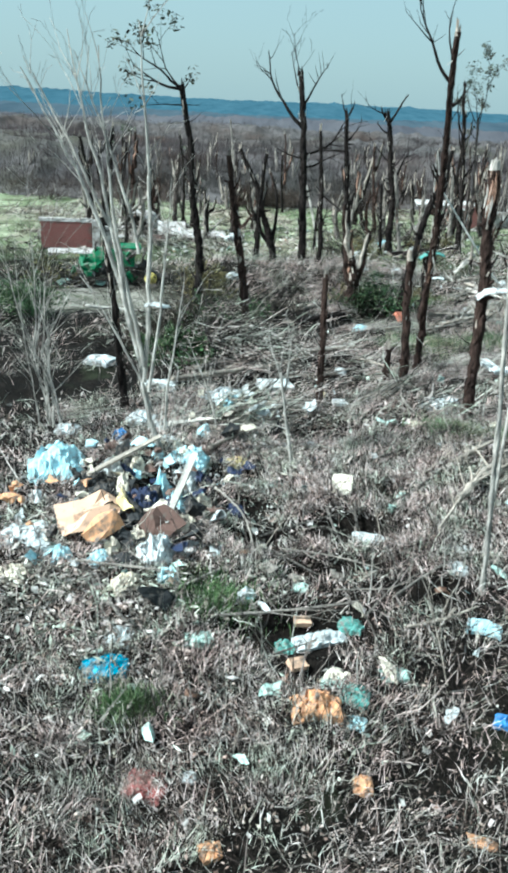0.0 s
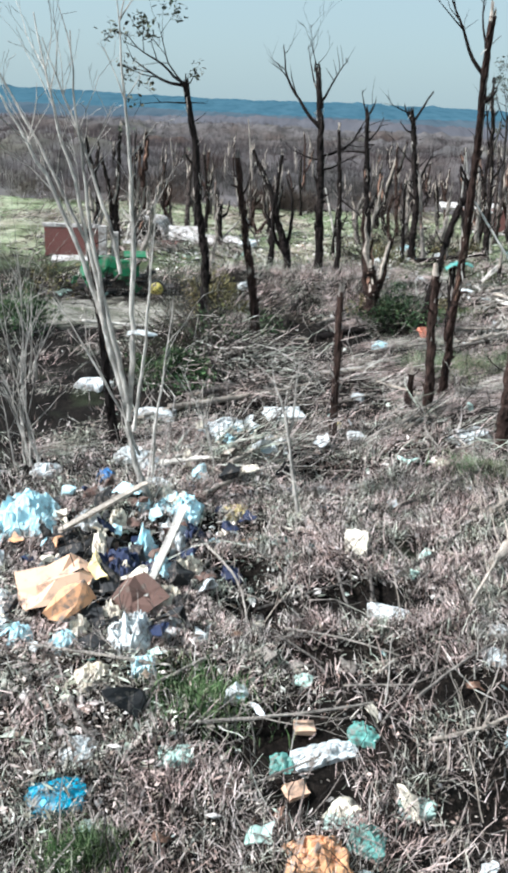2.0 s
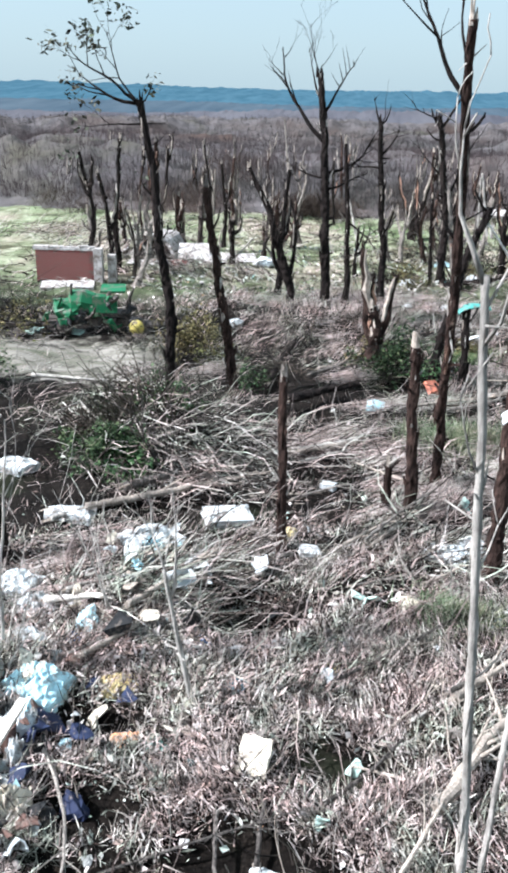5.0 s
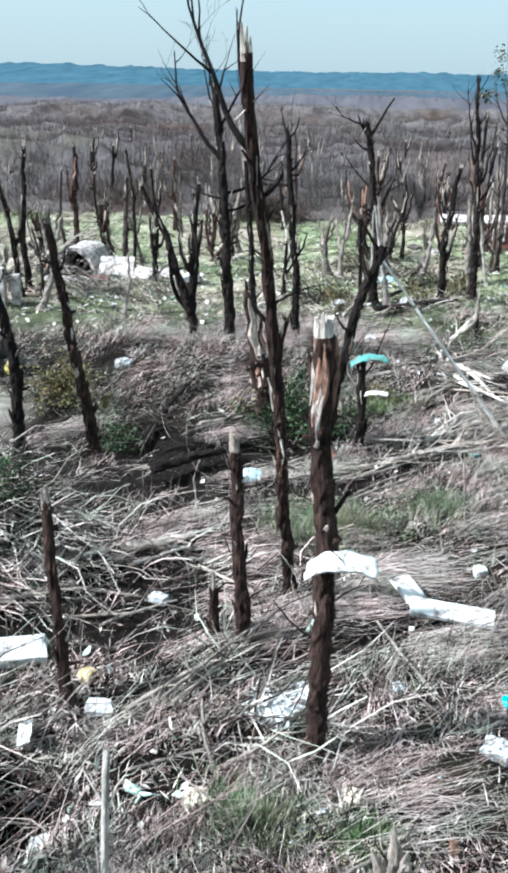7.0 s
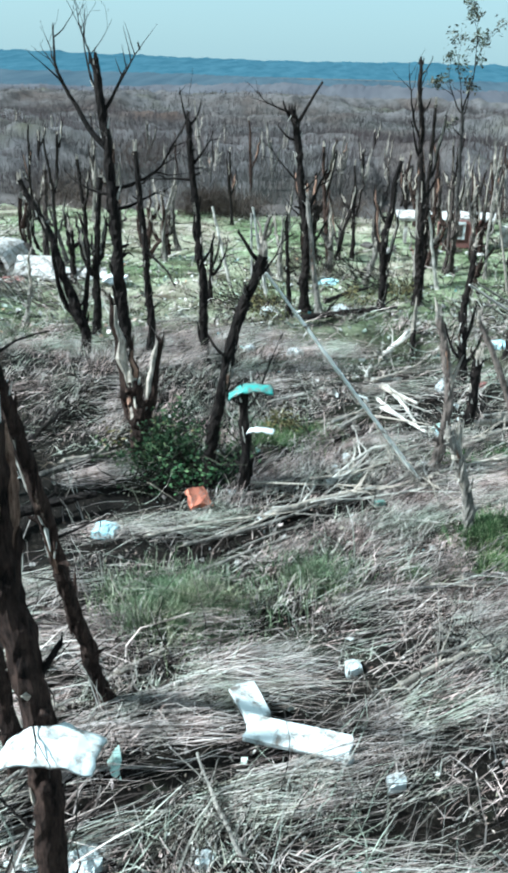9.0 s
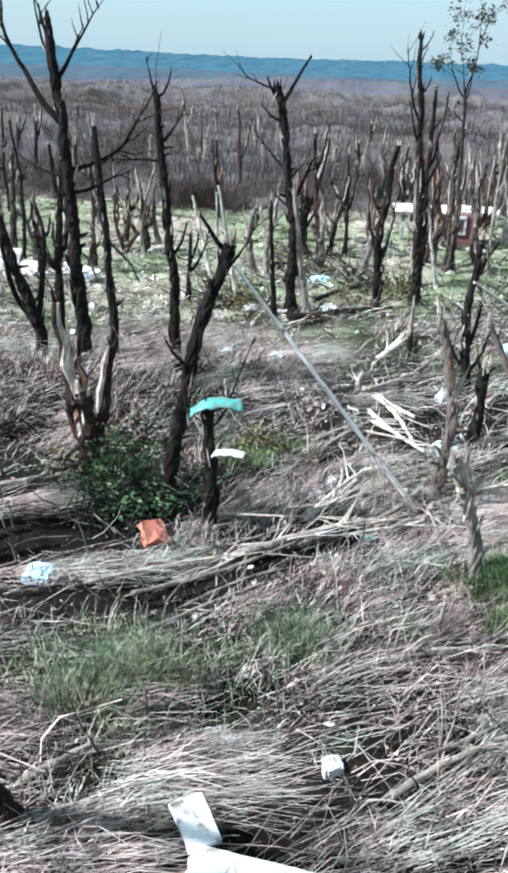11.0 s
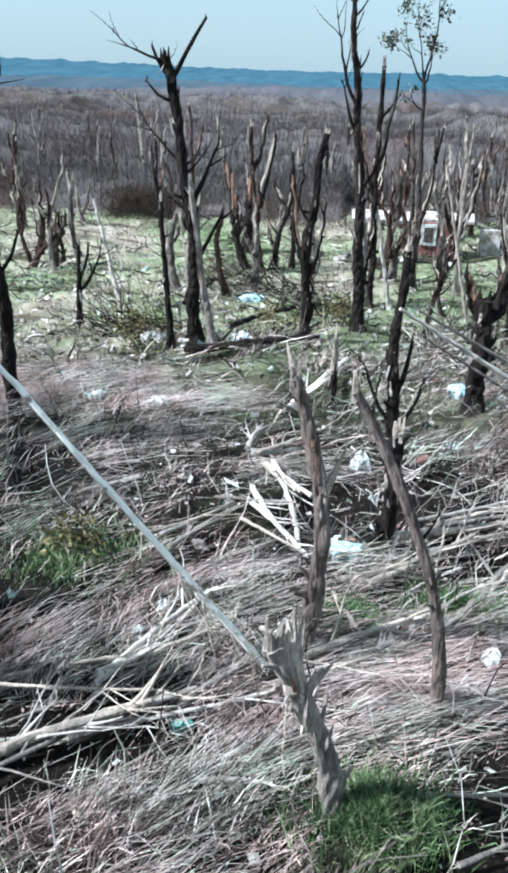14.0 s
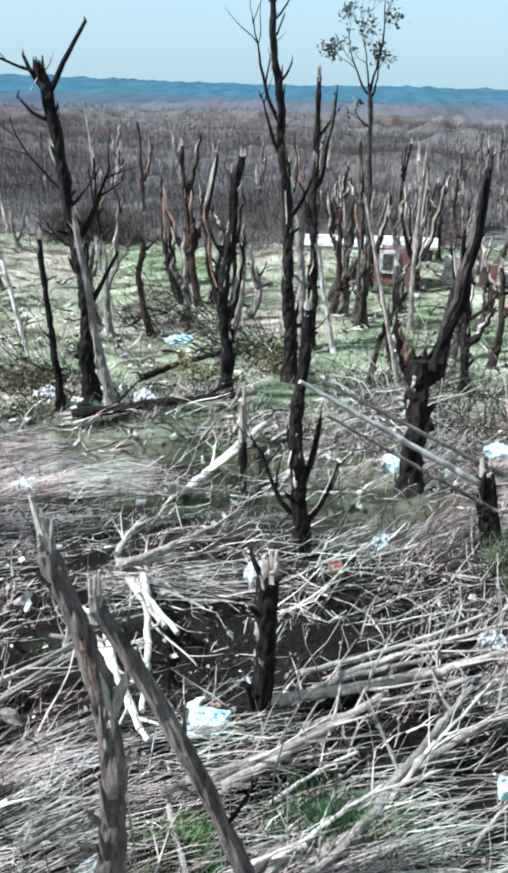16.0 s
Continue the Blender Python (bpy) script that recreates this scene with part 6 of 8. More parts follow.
crumple(0.77, 23.69, 0.45, 0.51, 0.18, "white", "crumpled dirty white plastic bag among fallen branches", "plastic_bag", "bag", -19, 65)
crumple(6.64, 20.94, 0.26, 0.29, 0.09, "cream", "small crumpled cream cloth among fallen branches", "cloth_scrap", "cloth", -5, 66)
crumple(9.87, 24.89, 0.3, 0.24, 0.07, "white", "small crumpled dirty white plastic bag among fallen branches", "plastic_bag", "bag", 18, 68)
crumple(9.33, 27.32, 0.29, 0.29, 0.09, "white", "small crumpled dirty white plastic bag among fallen branches", "plastic_bag", "bag", 15, 69)
slab(6.66, 33.18, 0.35, 0.24, 0.05, "whitebox", "broken piece of white foam board", "foam_board", "board", -5, (7, 4))
crumple(4.26, 31.06, 0.55, 0.52, 0.16, "palecyan", "crumpled pale blue plastic bag among fallen branches", "plastic_bag", "bag", -6, 71)
crumple(7.75, 28.24, 0.54, 0.35, 0.1, "white", "crumpled dirty white plastic bag among fallen branches", "plastic_bag", "bag", 5, 72)
crumple(6.41, 49.01, 0.75, 0.85, 0.27, "white", "crumpled dirty white plastic bag among fallen branches", "plastic_bag", "bag", 2, 73)
crumple(-0.65, 43.18, 0.59, 0.66, 0.23, "white", "crumpled dirty white plastic bag among fallen branches", "plastic_bag", "bag", 8, 75)
crumple(-0.0, 43.61, 0.6, 0.52, 0.16, "white", "crumpled dirty white plastic bag among fallen branches", "plastic_bag", "bag", -25, 76)
crumple(9.28, 35.64, 0.22, 0.25, 0.15, "white", "small crumpled dirty white plastic bag among fallen branches", "plastic_bag", "bag", 19, 77)
crumple(9.02, 35.07, 0.21, 0.23, 0.13, "white", "small crumpled dirty white plastic bag among fallen branches", "plastic_bag", "bag", 0, 78)
crumple(14.92, 45.87, 0.7, 0.69, 0.21, "palecyan", "crumpled pale blue plastic bag among fallen branches", "plastic_bag", "bag", -18, 79)
crumple(13.16, 35.03, 0.26, 0.3, 0.09, "cream", "small crumpled cream cloth among fallen branches", "cloth_scrap", "cloth", -5, 80)
crumple(12.43, 29.89, 0.21, 0.18, 0.05, "cream", "small crumpled cream cloth among fallen branches", "cloth_scrap", "cloth", -14, 81)
crumple(12.01, 37.57, 0.52, 0.39, 0.12, "palecyan", "crumpled pale blue plastic bag among fallen branches", "plastic_bag", "bag", 3, 82)
crumple(7.64, 43.75, 0.57, 0.52, 0.16, "white", "crumpled dirty white plastic bag among fallen branches", "plastic_bag", "bag", -18, 83)
crumple(6.06, 44.08, 0.39, 0.44, 0.14, "white", "crumpled dirty white plastic bag among fallen branches", "plastic_bag", "bag", -24, 84)
crumple(10.0, 33.14, 0.25, 0.18, 0.05, "teal", "small crumpled teal cloth among fallen branches", "cloth_scrap", "cloth", 23, 85)
crumple(15.86, 39.81, 0.39, 0.44, 0.18, "white", "crumpled dirty white plastic bag among fallen branches", "plastic_bag", "bag", -25, 86)
crumple(15.48, 36.72, 0.24, 0.27, 0.09, "palecyan", "small crumpled pale blue plastic bag among fallen branches", "plastic_bag", "bag", -10, 87)
crumple(9.15, 47.53, 0.54, 0.58, 0.18, "white", "crumpled dirty white plastic bag among fallen branches", "plastic_bag", "bag", 18, 88)
crumple(17.2, 46.85, 0.56, 0.64, 0.22, "palecyan", "crumpled pale blue plastic bag among fallen branches", "plastic_bag", "bag", 18, 89)
crumple(13.57, 41.38, 0.31, 0.33, 0.1, "red", "small crumpled red cloth among fallen branches", "cloth_scrap", "cloth", 3, 90)
crumple(8.73, 55.28, 0.82, 0.65, 0.19, "palecyan", "crumpled pale blue plastic bag among fallen branches", "plastic_bag", "bag", -17, 91)
crumple(-1.82, 14.0, 0.45, 0.42, 0.5, "cream", "crumpled cream cloth on the litter heap", "cloth_scrap", "cloth", 40, 105)
crumple(-1.44, 13.51, 0.72, 0.65, 0.65, "white", "full white plastic bag on the litter heap", "plastic_bag", "bag", 10, 106)
crumple(-1.96, 15.2, 0.95, 1.2, 0.7, "navy", "heaped dark blue cloth on the litter heap", "cloth_scrap", "cloth", 12, 107)
crumple(-1.3, 15.3, 0.7, 0.9, 0.4, "navy", "crumpled dark blue cloth on the litter heap", "cloth_scrap", "cloth", -30, 108)
crumple(-2.9, 16.0, 0.8, 0.9, 0.35, "rubber", "crumpled black plastic on the litter heap", "plastic_bag", "bag", -10, 109)
crumple(-1.62, 15.96, 0.42, 0.7, 0.75, "palecyan", "pale blue plastic bag standing in the litter heap", "plastic_bag", "bag", -15, 110)
crumple(-2.35, 15.9, 0.3, 0.8, 0.6, "cream", "cream cloth hanging in the litter heap", "cloth_scrap", "cloth", 8, 111)
crumple(-1.16, 17.68, 0.95, 0.9, 0.5, "palecyan", "crumpled pale blue plastic bag on the litter heap", "plastic_bag", "bag", -10, 112)
crumple(-1.75, 18.9, 0.7, 0.45, 0.3, "white", "crumpled white plastic behind sapling stems", "plastic_bag", "bag", -8, 113)
crumple(-2.93, 19.5, 0.42, 0.45, 0.3, "blue", "crumpled blue cloth behind the litter heap", "cloth_scrap", "cloth", 20, 114)
crumple(-1.98, 20.0, 0.75, 0.6, 0.4, "white", "crumpled white plastic bag behind the litter heap", "plastic_bag", "bag", 14, 115)
crumple(-1.15, 12.86, 0.42, 0.42, 0.25, "palecyan", "small pale blue plastic bag in dry grass", "plastic_bag", "bag", 14, 116)
crumple(0.85, 11.6, 0.36, 0.36, 0.2, "teal", "crumpled teal cloth beside a white sheet", "cloth_scrap", "cloth", 0, 118)
slab(1.02, 11.05, 0.3, 0.2, 0.09, "tan", "crushed brown cardboard box in dry grass", "cardboard_box", "box", 35, (20, 12))
slab(1.15, 12.15, 0.28, 0.18, 0.09, "tan", "small brown cardboard box in dry grass", "cardboard_box", "box", 10, (12, 5))
slab(9.2, 23.0, 0.36, 0.22, 0.1, "turquoise", "bright turquoise plastic box lying on straw", "plastic_box", "box", 30, (14, 6), 0.3)
slab(7.6, 19.4, 0.42, 0.16, 0.12, "whitebox", "small white foam block lying on straw", "foam_block", "block", 12, (6, 4))


def shard(x, y, w, mat, label, seed, lift=0.0, name="litter_piece", tip=None):
    """A torn, folded piece of sheet: ragged outline, one crease, some thickness."""
    rng = random.Random(seed)
    bm = bmesh.new()
    k = rng.randint(5, 8)
    rim = []
    for i in range(k):
        a = 2 * math.pi * (i + rng.uniform(-0.3, 0.3)) / k
        q = w * 0.5 * rng.uniform(0.45, 1.15)
        rim.append(bm.verts.new((math.cos(a) * q * 1.3, math.sin(a) * q * 0.8, rng.gauss(0, 0.13) * w)))
    hub = bm.verts.new((rng.gauss(0, 0.1) * w, rng.gauss(0, 0.1) * w, rng.uniform(0.05, 0.35) * w))
    for i in range(k):
        bm.faces.new((rim[i], rim[(i + 1) % k], hub))
    bmesh.ops.subdivide_edges(bm, edges=bm.edges[:], cuts=1, use_grid_fill=True)
    for v in bm.verts:
        v.co += Vector((rng.gauss(0, 0.03), rng.gauss(0, 0.03), rng.gauss(0, 0.04))) * w
    bmesh.ops.solidify(bm, geom=bm.faces[:], thickness=0.015)
    me = bpy.data.meshes.new(name)
    bm.to_mesh(me)
    bm.free()
    me.materials.append(M[mat])
    ob = new(name, me)
    ob.matrix_world = pose(x, y, ground_at(x, y) + 0.06 + lift, *((rng.gauss(8, 28), rng.gauss(0, 25), rng.uniform(0, 360)) if tip is None else tip))
    return tagged(ob, label, "litter", "scattered litter")


shard(-2.79, 14.39, 1.5, "tan", "large tan cardboard sheet folded in the litter heap", 101, 0.28, "cardboard_sheet", (16, -6, 24))
shard(-2.3, 13.95, 0.85, "orange", "folded orange plastic sheet on the litter heap", 102, 0.4, "plastic_sheet", (24, 8, 40))
shard(-2.14, 14.73, 0.5, "yellow", "torn faded yellow sheet on the litter heap", 103, 0.35, "plastic_sheet")
shard(-1.54, 14.28, 0.95, "brown", "folded brown cloth on the litter heap", 104, 0.3, "cloth_scrap", (14, 5, -12))
crumple(1.45, 11.78, 1.05, 0.42, 0.2, "white", "long folded white plastic sheet in dry grass", "plastic_sheet", "sheet", 18, 118)
shard(1.64, 10.78, 0.5, "cream", "torn cream sheet lying in dry grass", 119, 0.08, "plastic_sheet")
shard(2.41, 10.78, 0.4, "cream", "small torn cream sheet lying in dry grass", 120, 0.08, "plastic_sheet")
rs = random.Random(5150)
for k in range(26):
    x, y = rs.gauss(-1.75, 0.95), rs.gauss(15.6, 1.5)
    c, wd = rs.choice((("white", "dirty white plastic bag"), ("white", "dirty white plastic bag"), ("palecyan", "pale blue plastic bag"), ("cream", "cream paper bag"), ("rubber", "black plastic bag")))
    w = rs.uniform(0.28, 0.6)
    crumple(x, y, w, w * rs.uniform(0.7, 1.1), rs.uniform(0.25, 0.6), c, "crumpled " + wd + " in the litter heap", "plastic_bag" if c != "cream" else "paper_bag", "bag", rs.uniform(0, 90), 400 + k)
# pieces that fill the big heap; black ones stand in for its shaded gaps
rs = random.Random(77)
for k in range(140):
    x, y = rs.gauss(-1.7, 1.05), rs.gauss(16.0, 1.5)
    if k > 110:
        x, y = rs.gauss(-3.2, 0.9), rs.gauss(14.4, 1.0)
    c, wd = rs.choice((("white", "dirty white plastic"), ("palecyan", "pale blue plastic"), ("palecyan", "pale blue plastic"), ("cream", "cream cloth"), ("navy", "dark blue cloth"), ("navy", "dark blue cloth"), ("rubber", "black plastic"), ("rubber", "black plastic"), ("brown", "brown cloth"), ("rubber", "black plastic")))
    if k > 110 and rs.random() < 0.6:
        c, wd = rs.choice((("cream", "cream cloth"), ("orange", "faded orange plastic"), ("white", "dirty white plastic")))
    w = rs.uniform(0.15, 0.55) * (1.3 if c in ("rubber", "navy") else 0.9)
    shard(x, y, w, c, "torn folded piece of " + wd + " in the litter heap", 200 + k, rs.random() ** 2 * 0.35)
# a second, smaller heap of boards and plastic further along
for k in range(34):
    x, y = rs.gauss(0.4, 0.75), rs.gauss(20.9, 0.7)
    c, wd = rs.choice((("white", "dirty white plastic"), ("palecyan", "pale blue plastic"), ("white", "dirty white plastic"), ("cream", "cream board"), ("bare", "splintered board"), ("rubber", "black plastic")))
    shard(x, y, rs.uniform(0.2, 0.65), c, "torn piece of " + wd + " in a heap of broken boards", 800 + k, 0.1 + rs.random() ** 2 * 0.3)
# torn pieces strewn over the near bank and along the line
for k in range(70):
    y = rs.uniform(8.5, 22) if k < 50 else rs.uniform(22, 40)
    x = float(np.interp(y, (7, 11, 16, 23, 26, 36, 50), (0.4, 0.8, 2.6, 6.0, 7.0, 11.2, 11.5))) + rs.gauss(0, 2.6)
    c, wd = rs.choice((("white", "dirty white plastic"), ("cream", "cream cloth"), ("palegreen", "pale green plastic"), ("white", "dirty white plastic"), ("pale", "grey splintered wood"), ("torn", "reddish splintered wood")))
    shard(x, y, rs.uniform(0.14, 0.42), c, "torn piece of " + wd + " lying in dry grass", 500 + k, 0.08)
# planks and pieces in the big heap
slab(-2.44, 16.76, 2.1, 0.13, 0.05, "bare", "weathered wooden plank lying across the litter", "plank", "plank", 53, (0, -6), 0.62)
slab(-1.15, 15.4, 2.5, 0.14, 0.05, "white_wood", "pale wooden plank lying across the litter", "plank", "plank", 81, (0, -9), 0.55)
slab(-0.15, 22.0, 1.3, 0.11, 0.05, "white", "white board in a heap of branches", "plank", "plank", -30, (0, 10))
crumple(-1.9, 17.85, 0.6, 0.2, 0.12, "white", "white rag hanging in pale sapling stems", "cloth_scrap", "cloth", 0, 3, 3.57)
# sheet hung over the broken trunk, bright sheets on stumps and ground
def drape(x, y, z, w, d, drop, mat, label, turn=0.0, seed=0, thick=0.03):
    """A sheet hung over something, its ends hanging down."""
    sh, nu, nv = Shape(), 17, 7
    rng = random.Random(seed)
    top = []
    for j in range(nv):
        for i in range(nu):
            u, v = i / (nu - 1) * 2 - 1, j / (nv - 1) * 2 - 1
            e = 1 + 0.07 * noise.noise(Vector((u * 2, v * 2, seed)))
            top.append(Vector((u * w / 2 * e, v * d / 2 * (1 - 0.15 * u * u), -drop * abs(u) ** 2.2 * (1.0 if u < 0 else 0.3) + 0.05 * noise.noise(Vector((u * 3, v * 3, seed + 4))) - 0.12 * d * v * v)))
    sh.v = top + [p - Vector((0, 0, thick)) for p in top]
    m = nu * nv
    for j in range(nv - 1):
        for i in range(nu - 1):
            a = j * nu + i
            sh.f += [(a, a + 1, a + nu + 1, a + nu), (m + a + nu, m + a + nu + 1, m + a + 1, m + a)]
    for i in range(nu - 1):
        for a, b in ((i, i + 1), (m - nu + i + 1, m - nu + i)):
            sh.f.append((b, a, m + a, m + b))
    for j in range(nv - 1):
        for a, b in (((j + 1) * nu, j * nu), (j * nu + nu - 1, (j + 1) * nu + nu - 1)):
            sh.f.append((b, a, m + a, m + b))
    ob = part("draped_sheet", sh, M[mat])
    ob.matrix_world = pose(x, y, z, 0, 0, turn)
    return tagged(ob, label, "sheet", "scattered litter")


drape(6.32, 21.5, 3.62, 0.92, 0.5, 0.22, "whitebox", "white foam sheet draped over a broken trunk", -4, 5)
slab(7.75, 25.95, 0.62, 0.4, 0.1, "whitebox", "white foam board lying on branches", "foam_board", "board", -58, (0, 14), 0.36)
slab(8.5, 25.3, 1.5, 0.42, 0.1, "whitebox", "long white foam board lying on branches", "foam_board", "board", -8, (10, 3), 0.33)
drape(7.05, 33.1, 2.78, 0.95, 0.5, 0.22, "aqua", "turquoise plastic sheet draped on a stump", 6, 6)
drape(7.3, 32.95, 1.85, 0.6, 0.26, 0.1, "white", "white plastic strip caught on a stump", -8, 8)
slab(6.0, 32.4, 0.52, 0.52, 0.28, "terracotta", "broken red-orange plastic crate", "crate", "crate", 40, (34, 14))
slab(0.95, 23.5, 1.0, 0.55, 0.16, "whitebox", "white foam block lying on straw", "foam_block", "block", 22, (12, 4))
slab(2.7, 22.35, 0.45, 0.3, 0.16, "whitebox", "small white foam block", "foam_block", "block", 3, (8, 2))
crumple(14.5, 43.3, 0.5, 0.75, 0.6, "palecyan", "pale blue plastic sheet against a trunk", "plastic_sheet", "sheet", 20, 9)
crumple(12.3, 41.0, 0.3, 0.4, 0.4, "white", "white plastic bag in branches", "plastic_bag", "bag", 20, 10)


# ---- dry weed stems standing in the near bank ----
def dry_weed(x, y, h, lean, seed):
    rng = random.Random(seed)
    root = thing("dry_weed", x, y, "tall thin dry weed stem standing in short grass", "weed", "dry weeds of the bank")
    sh = Shape()
    bough(sh, (0, 0, -0.05), aim(lean, rng.uniform(55, 85)), h, rng.uniform(0.007, 0.014), 1, rng, 0.35, 4, 0.4)
    part("stem", sh, M[rng.choice(("pale", "bare", "bark_grey", "stem"))], root, "", False)


rs = random.Random(63)
for k in range(46):
    y = rs.uniform(8.8, 17.5)
    dry_weed(float(np.interp(y, (8, 12, 18), (0.6, 1.2, 3.6))) + rs.uniform(-3.6, 3.4), y, rs.uniform(0.5, 1.5), rs.uniform(0, 360), 900 + k)
for x, y, h, lean in ((0.95, 11.75, 0.9, 95), (3.35, 12.3, 1.1, 75), (-0.75, 10.9, 1.3, 110), (1.85, 10.3, 0.8, 115), (3.7, 13.2, 0.9, 100), (-2.4, 11.4, 1.4, 60)):
    dry_weed(x, y, h, lean, int(x * 100))


# ---- shrubs and green tufts ----
def shrub(x, y, r, h, mat, seed, label, leaves=700, stems=14):
    rng = random.Random(seed)
    root = thing("shrub", x, y, label, "shrub")
    st, tips = Shape(), []
    for k in range(stems):
        tips += bough(st, (rng.gauss(0, r * 0.25), rng.gauss(0, r * 0.25), -0.05), aim(rng.uniform(0, 360), rng.uniform(35, 80)), h * rng.uniform(0.6, 1.0), 0.015, 2, rng, 0.4, 4)
    part("branchwork", st, M["twig"], root)
    lv = Shape()
    for k in range(leaves):
        t = rng.choice(tips)
        lv.leaf(Vector((t.x * 0.9, t.y * 0.9, t.z)) + Vector((rng.gauss(0, 0.14), rng.gauss(0, 0.14), -abs(rng.gauss(0, h * 0.22)))), rng.uniform(0.03, 0.075), rng)
    part("leaves", lv, M[mat], root, "", False)
    return root


shrub(-2.2, 26.0, 1.4, 1.0, "leaf", 1, "low dark green shrub under fallen branches", 6000, 40)
shrub(-1.4, 28.2, 1.3, 1.5, "leaf", 11, "dark green shrub inside a heap of fallen branches", 2600, 30)
shrub(-8.2, 31.3, 1.5, 1.5, "leaf", 12, "dark green bush beside a bare track", 5000, 34)
shrub(5.1, 34.0, 0.8, 1.5, "leaf", 2, "dark green shrub at the foot of broken trunks", 3200, 22)
shrub(4.4, 34.9, 0.7, 1.0, "olive", 3, "olive shrub round a split stump", 600)
shrub(-1.6, 35.2, 0.8, 1.5, "olive", 4, "yellowish shrub beside a dead trunk", 2600, 22)
shrub(0.5, 33.0, 0.5, 1.0, "leaf", 5, "dark green shrub beside a dead trunk", 500)
shrub(6.6, 47.6, 1.0, 1.1, "olive", 6, "yellow-green shrub at a dead tree's foot", 900)
shrub(7.7, 37.0, 0.7, 0.7, "olive", 7, "low yellow-green shrub among branches", 500)
shrub(10.2, 50.5, 1.0, 1.0, "olive", 8, "low olive shrub among snapped trunks", 700)
shrub(12.0, 52.0, 1.2, 0.9, "olive", 9, "low olive shrub among snapped trunks", 800)
shrub(-8.5, 36.8, 1.4, 1.4, "olive", 10, "dry olive shrub beside a bare track", 700)


def tuft(cx, cy, r, n, mat, hi, label):
    rg = np.random.default_rng(int(abs(cx) * 100 + cy * 10))
    n = int(n * 2.2)
    a, q = rg.random(n) * 6.283, np.abs(rg.normal(0, 0.55, n))
    x, y = cx + np.cos(a) * q * r, cy + np.sin(a) * q * r * 0.8
    blades("grass_tuft", x, y, rg.uniform(0.5, 1.0, n) * hi * 1.25, rg.uniform(0.010, 0.022, n), rg.uniform(0.05, 0.75, n), rg.random(n) * 6.283, M[mat], label, "grass", 0.0, 0.9, kind="")


tuft(6.3, 28.5, 1.3, 4200, "mist", 0.58, "green tuft of grass among dead sticks")
tuft(8.7, 29.8, 0.9, 1300, "mist", 0.4, "thin green tuft of grass among dead sticks")
tuft(12.25, 31.8, 0.7, 1900, "green", 0.5, "lush green tuft of grass beside a stump")
tuft(12.1, 30.6, 0.6, 700, "green", 0.4, "thin green tuft of grass")
tuft(10.6, 30.3, 0.45, 600, "green", 0.35, "small green tuft of grass")
tuft(13.5, 36.1, 0.7, 1500, "green", 0.4, "green tuft of grass among fallen branches")
tuft(12.0, 35.6, 0.6, 700, "green", 0.35, "small yellow-green tuft of grass")
tuft(5.3, 20.4, 0.8, 1300, "mist", 0.4, "green tuft of grass on straw")
tuft(-1.4, 9.9, 0.5, 380, "green", 0.35, "small green tuft in dry grass")
tuft(-0.3, 12.4, 0.9, 480, "green", 0.35, "thin green tuft in dry grass")
tuft(16.8, 41.6, 0.7, 900, "green", 0.8, "yellow-green tuft of grass by a stump")
tuft(7.6, 36.8, 1.2, 1500, "green", 0.35, "green grass among fallen branches")
tuft(6.8, 20.2, 0.6, 600, "green", 0.35, "thin green tuft of grass on straw")


# ---- ruins and a wrecked machine beyond the trees ----
def bricks(parent, w, h, mat, y=0.0):
    """Courses of bricks on the face of a wall."""
    bw, bh = 0.25, 0.078
    me = None
    for j in range(int(h / bh)):
        for i in range(int(w / bw)):
            if me is None:
                s = Shape()
                s.box((bw - 0.012, 0.03, bh - 0.012))
                me = s.mesh("brick", False)
                me.materials.append(M[mat])
            ob = new("brick", me)
            ob.parent = parent
            ob.location = (-w / 2 + bw * (i + 0.5 + 0.5 * (j % 2) - 0.25), y, bh * (j + 0.5))


def slabbed(name, size, at, mat, parent, label="", turn=0.0, tip=0.0):
    s = Shape()
    s.box(size)
    ob = part(name, s, M[mat], parent, label, False)
    ob.matrix_local = pose(*at, tip, 0, turn)
    return ob


ruin = thing("ruined_wall", -9.9, 47.2, "low ruin of a red painted wall with pale coping", "ruin", turn=4)
slabbed("wall", (2.7, 0.3, 1.5), (0, 0, 0.75), "red", ruin)
slabbed("coping", (2.8, 0.36, 0.09), (0, 0, 1.55), "plaster", ruin)
slabbed("pier", (0.4, 0.42, 1.62), (1.6, -0.05, 0.81), "plaster", ruin)
slabbed("pier", (0.35, 0.42, 1.3), (2.2, 0.2, 0.65), "plaster", ruin)
slabbed("fallen_slab", (2.4, 1.2, 0.12), (0.4, -1.4, 0.12), "plaster", ruin, "", 9, 4)
for k in range(8):
    slabbed("broken_coping", (random.Random(k).uniform(0.2, 0.5), 0.3, random.Random(k + 9).uniform(0.06, 0.2)), (-1.25 + k * 0.36, 0.02, 1.62), "plaster", ruin, "", 10 * k % 37, 5 - k)
bricks(ruin, 2.6, 1.45, "red", -0.155)

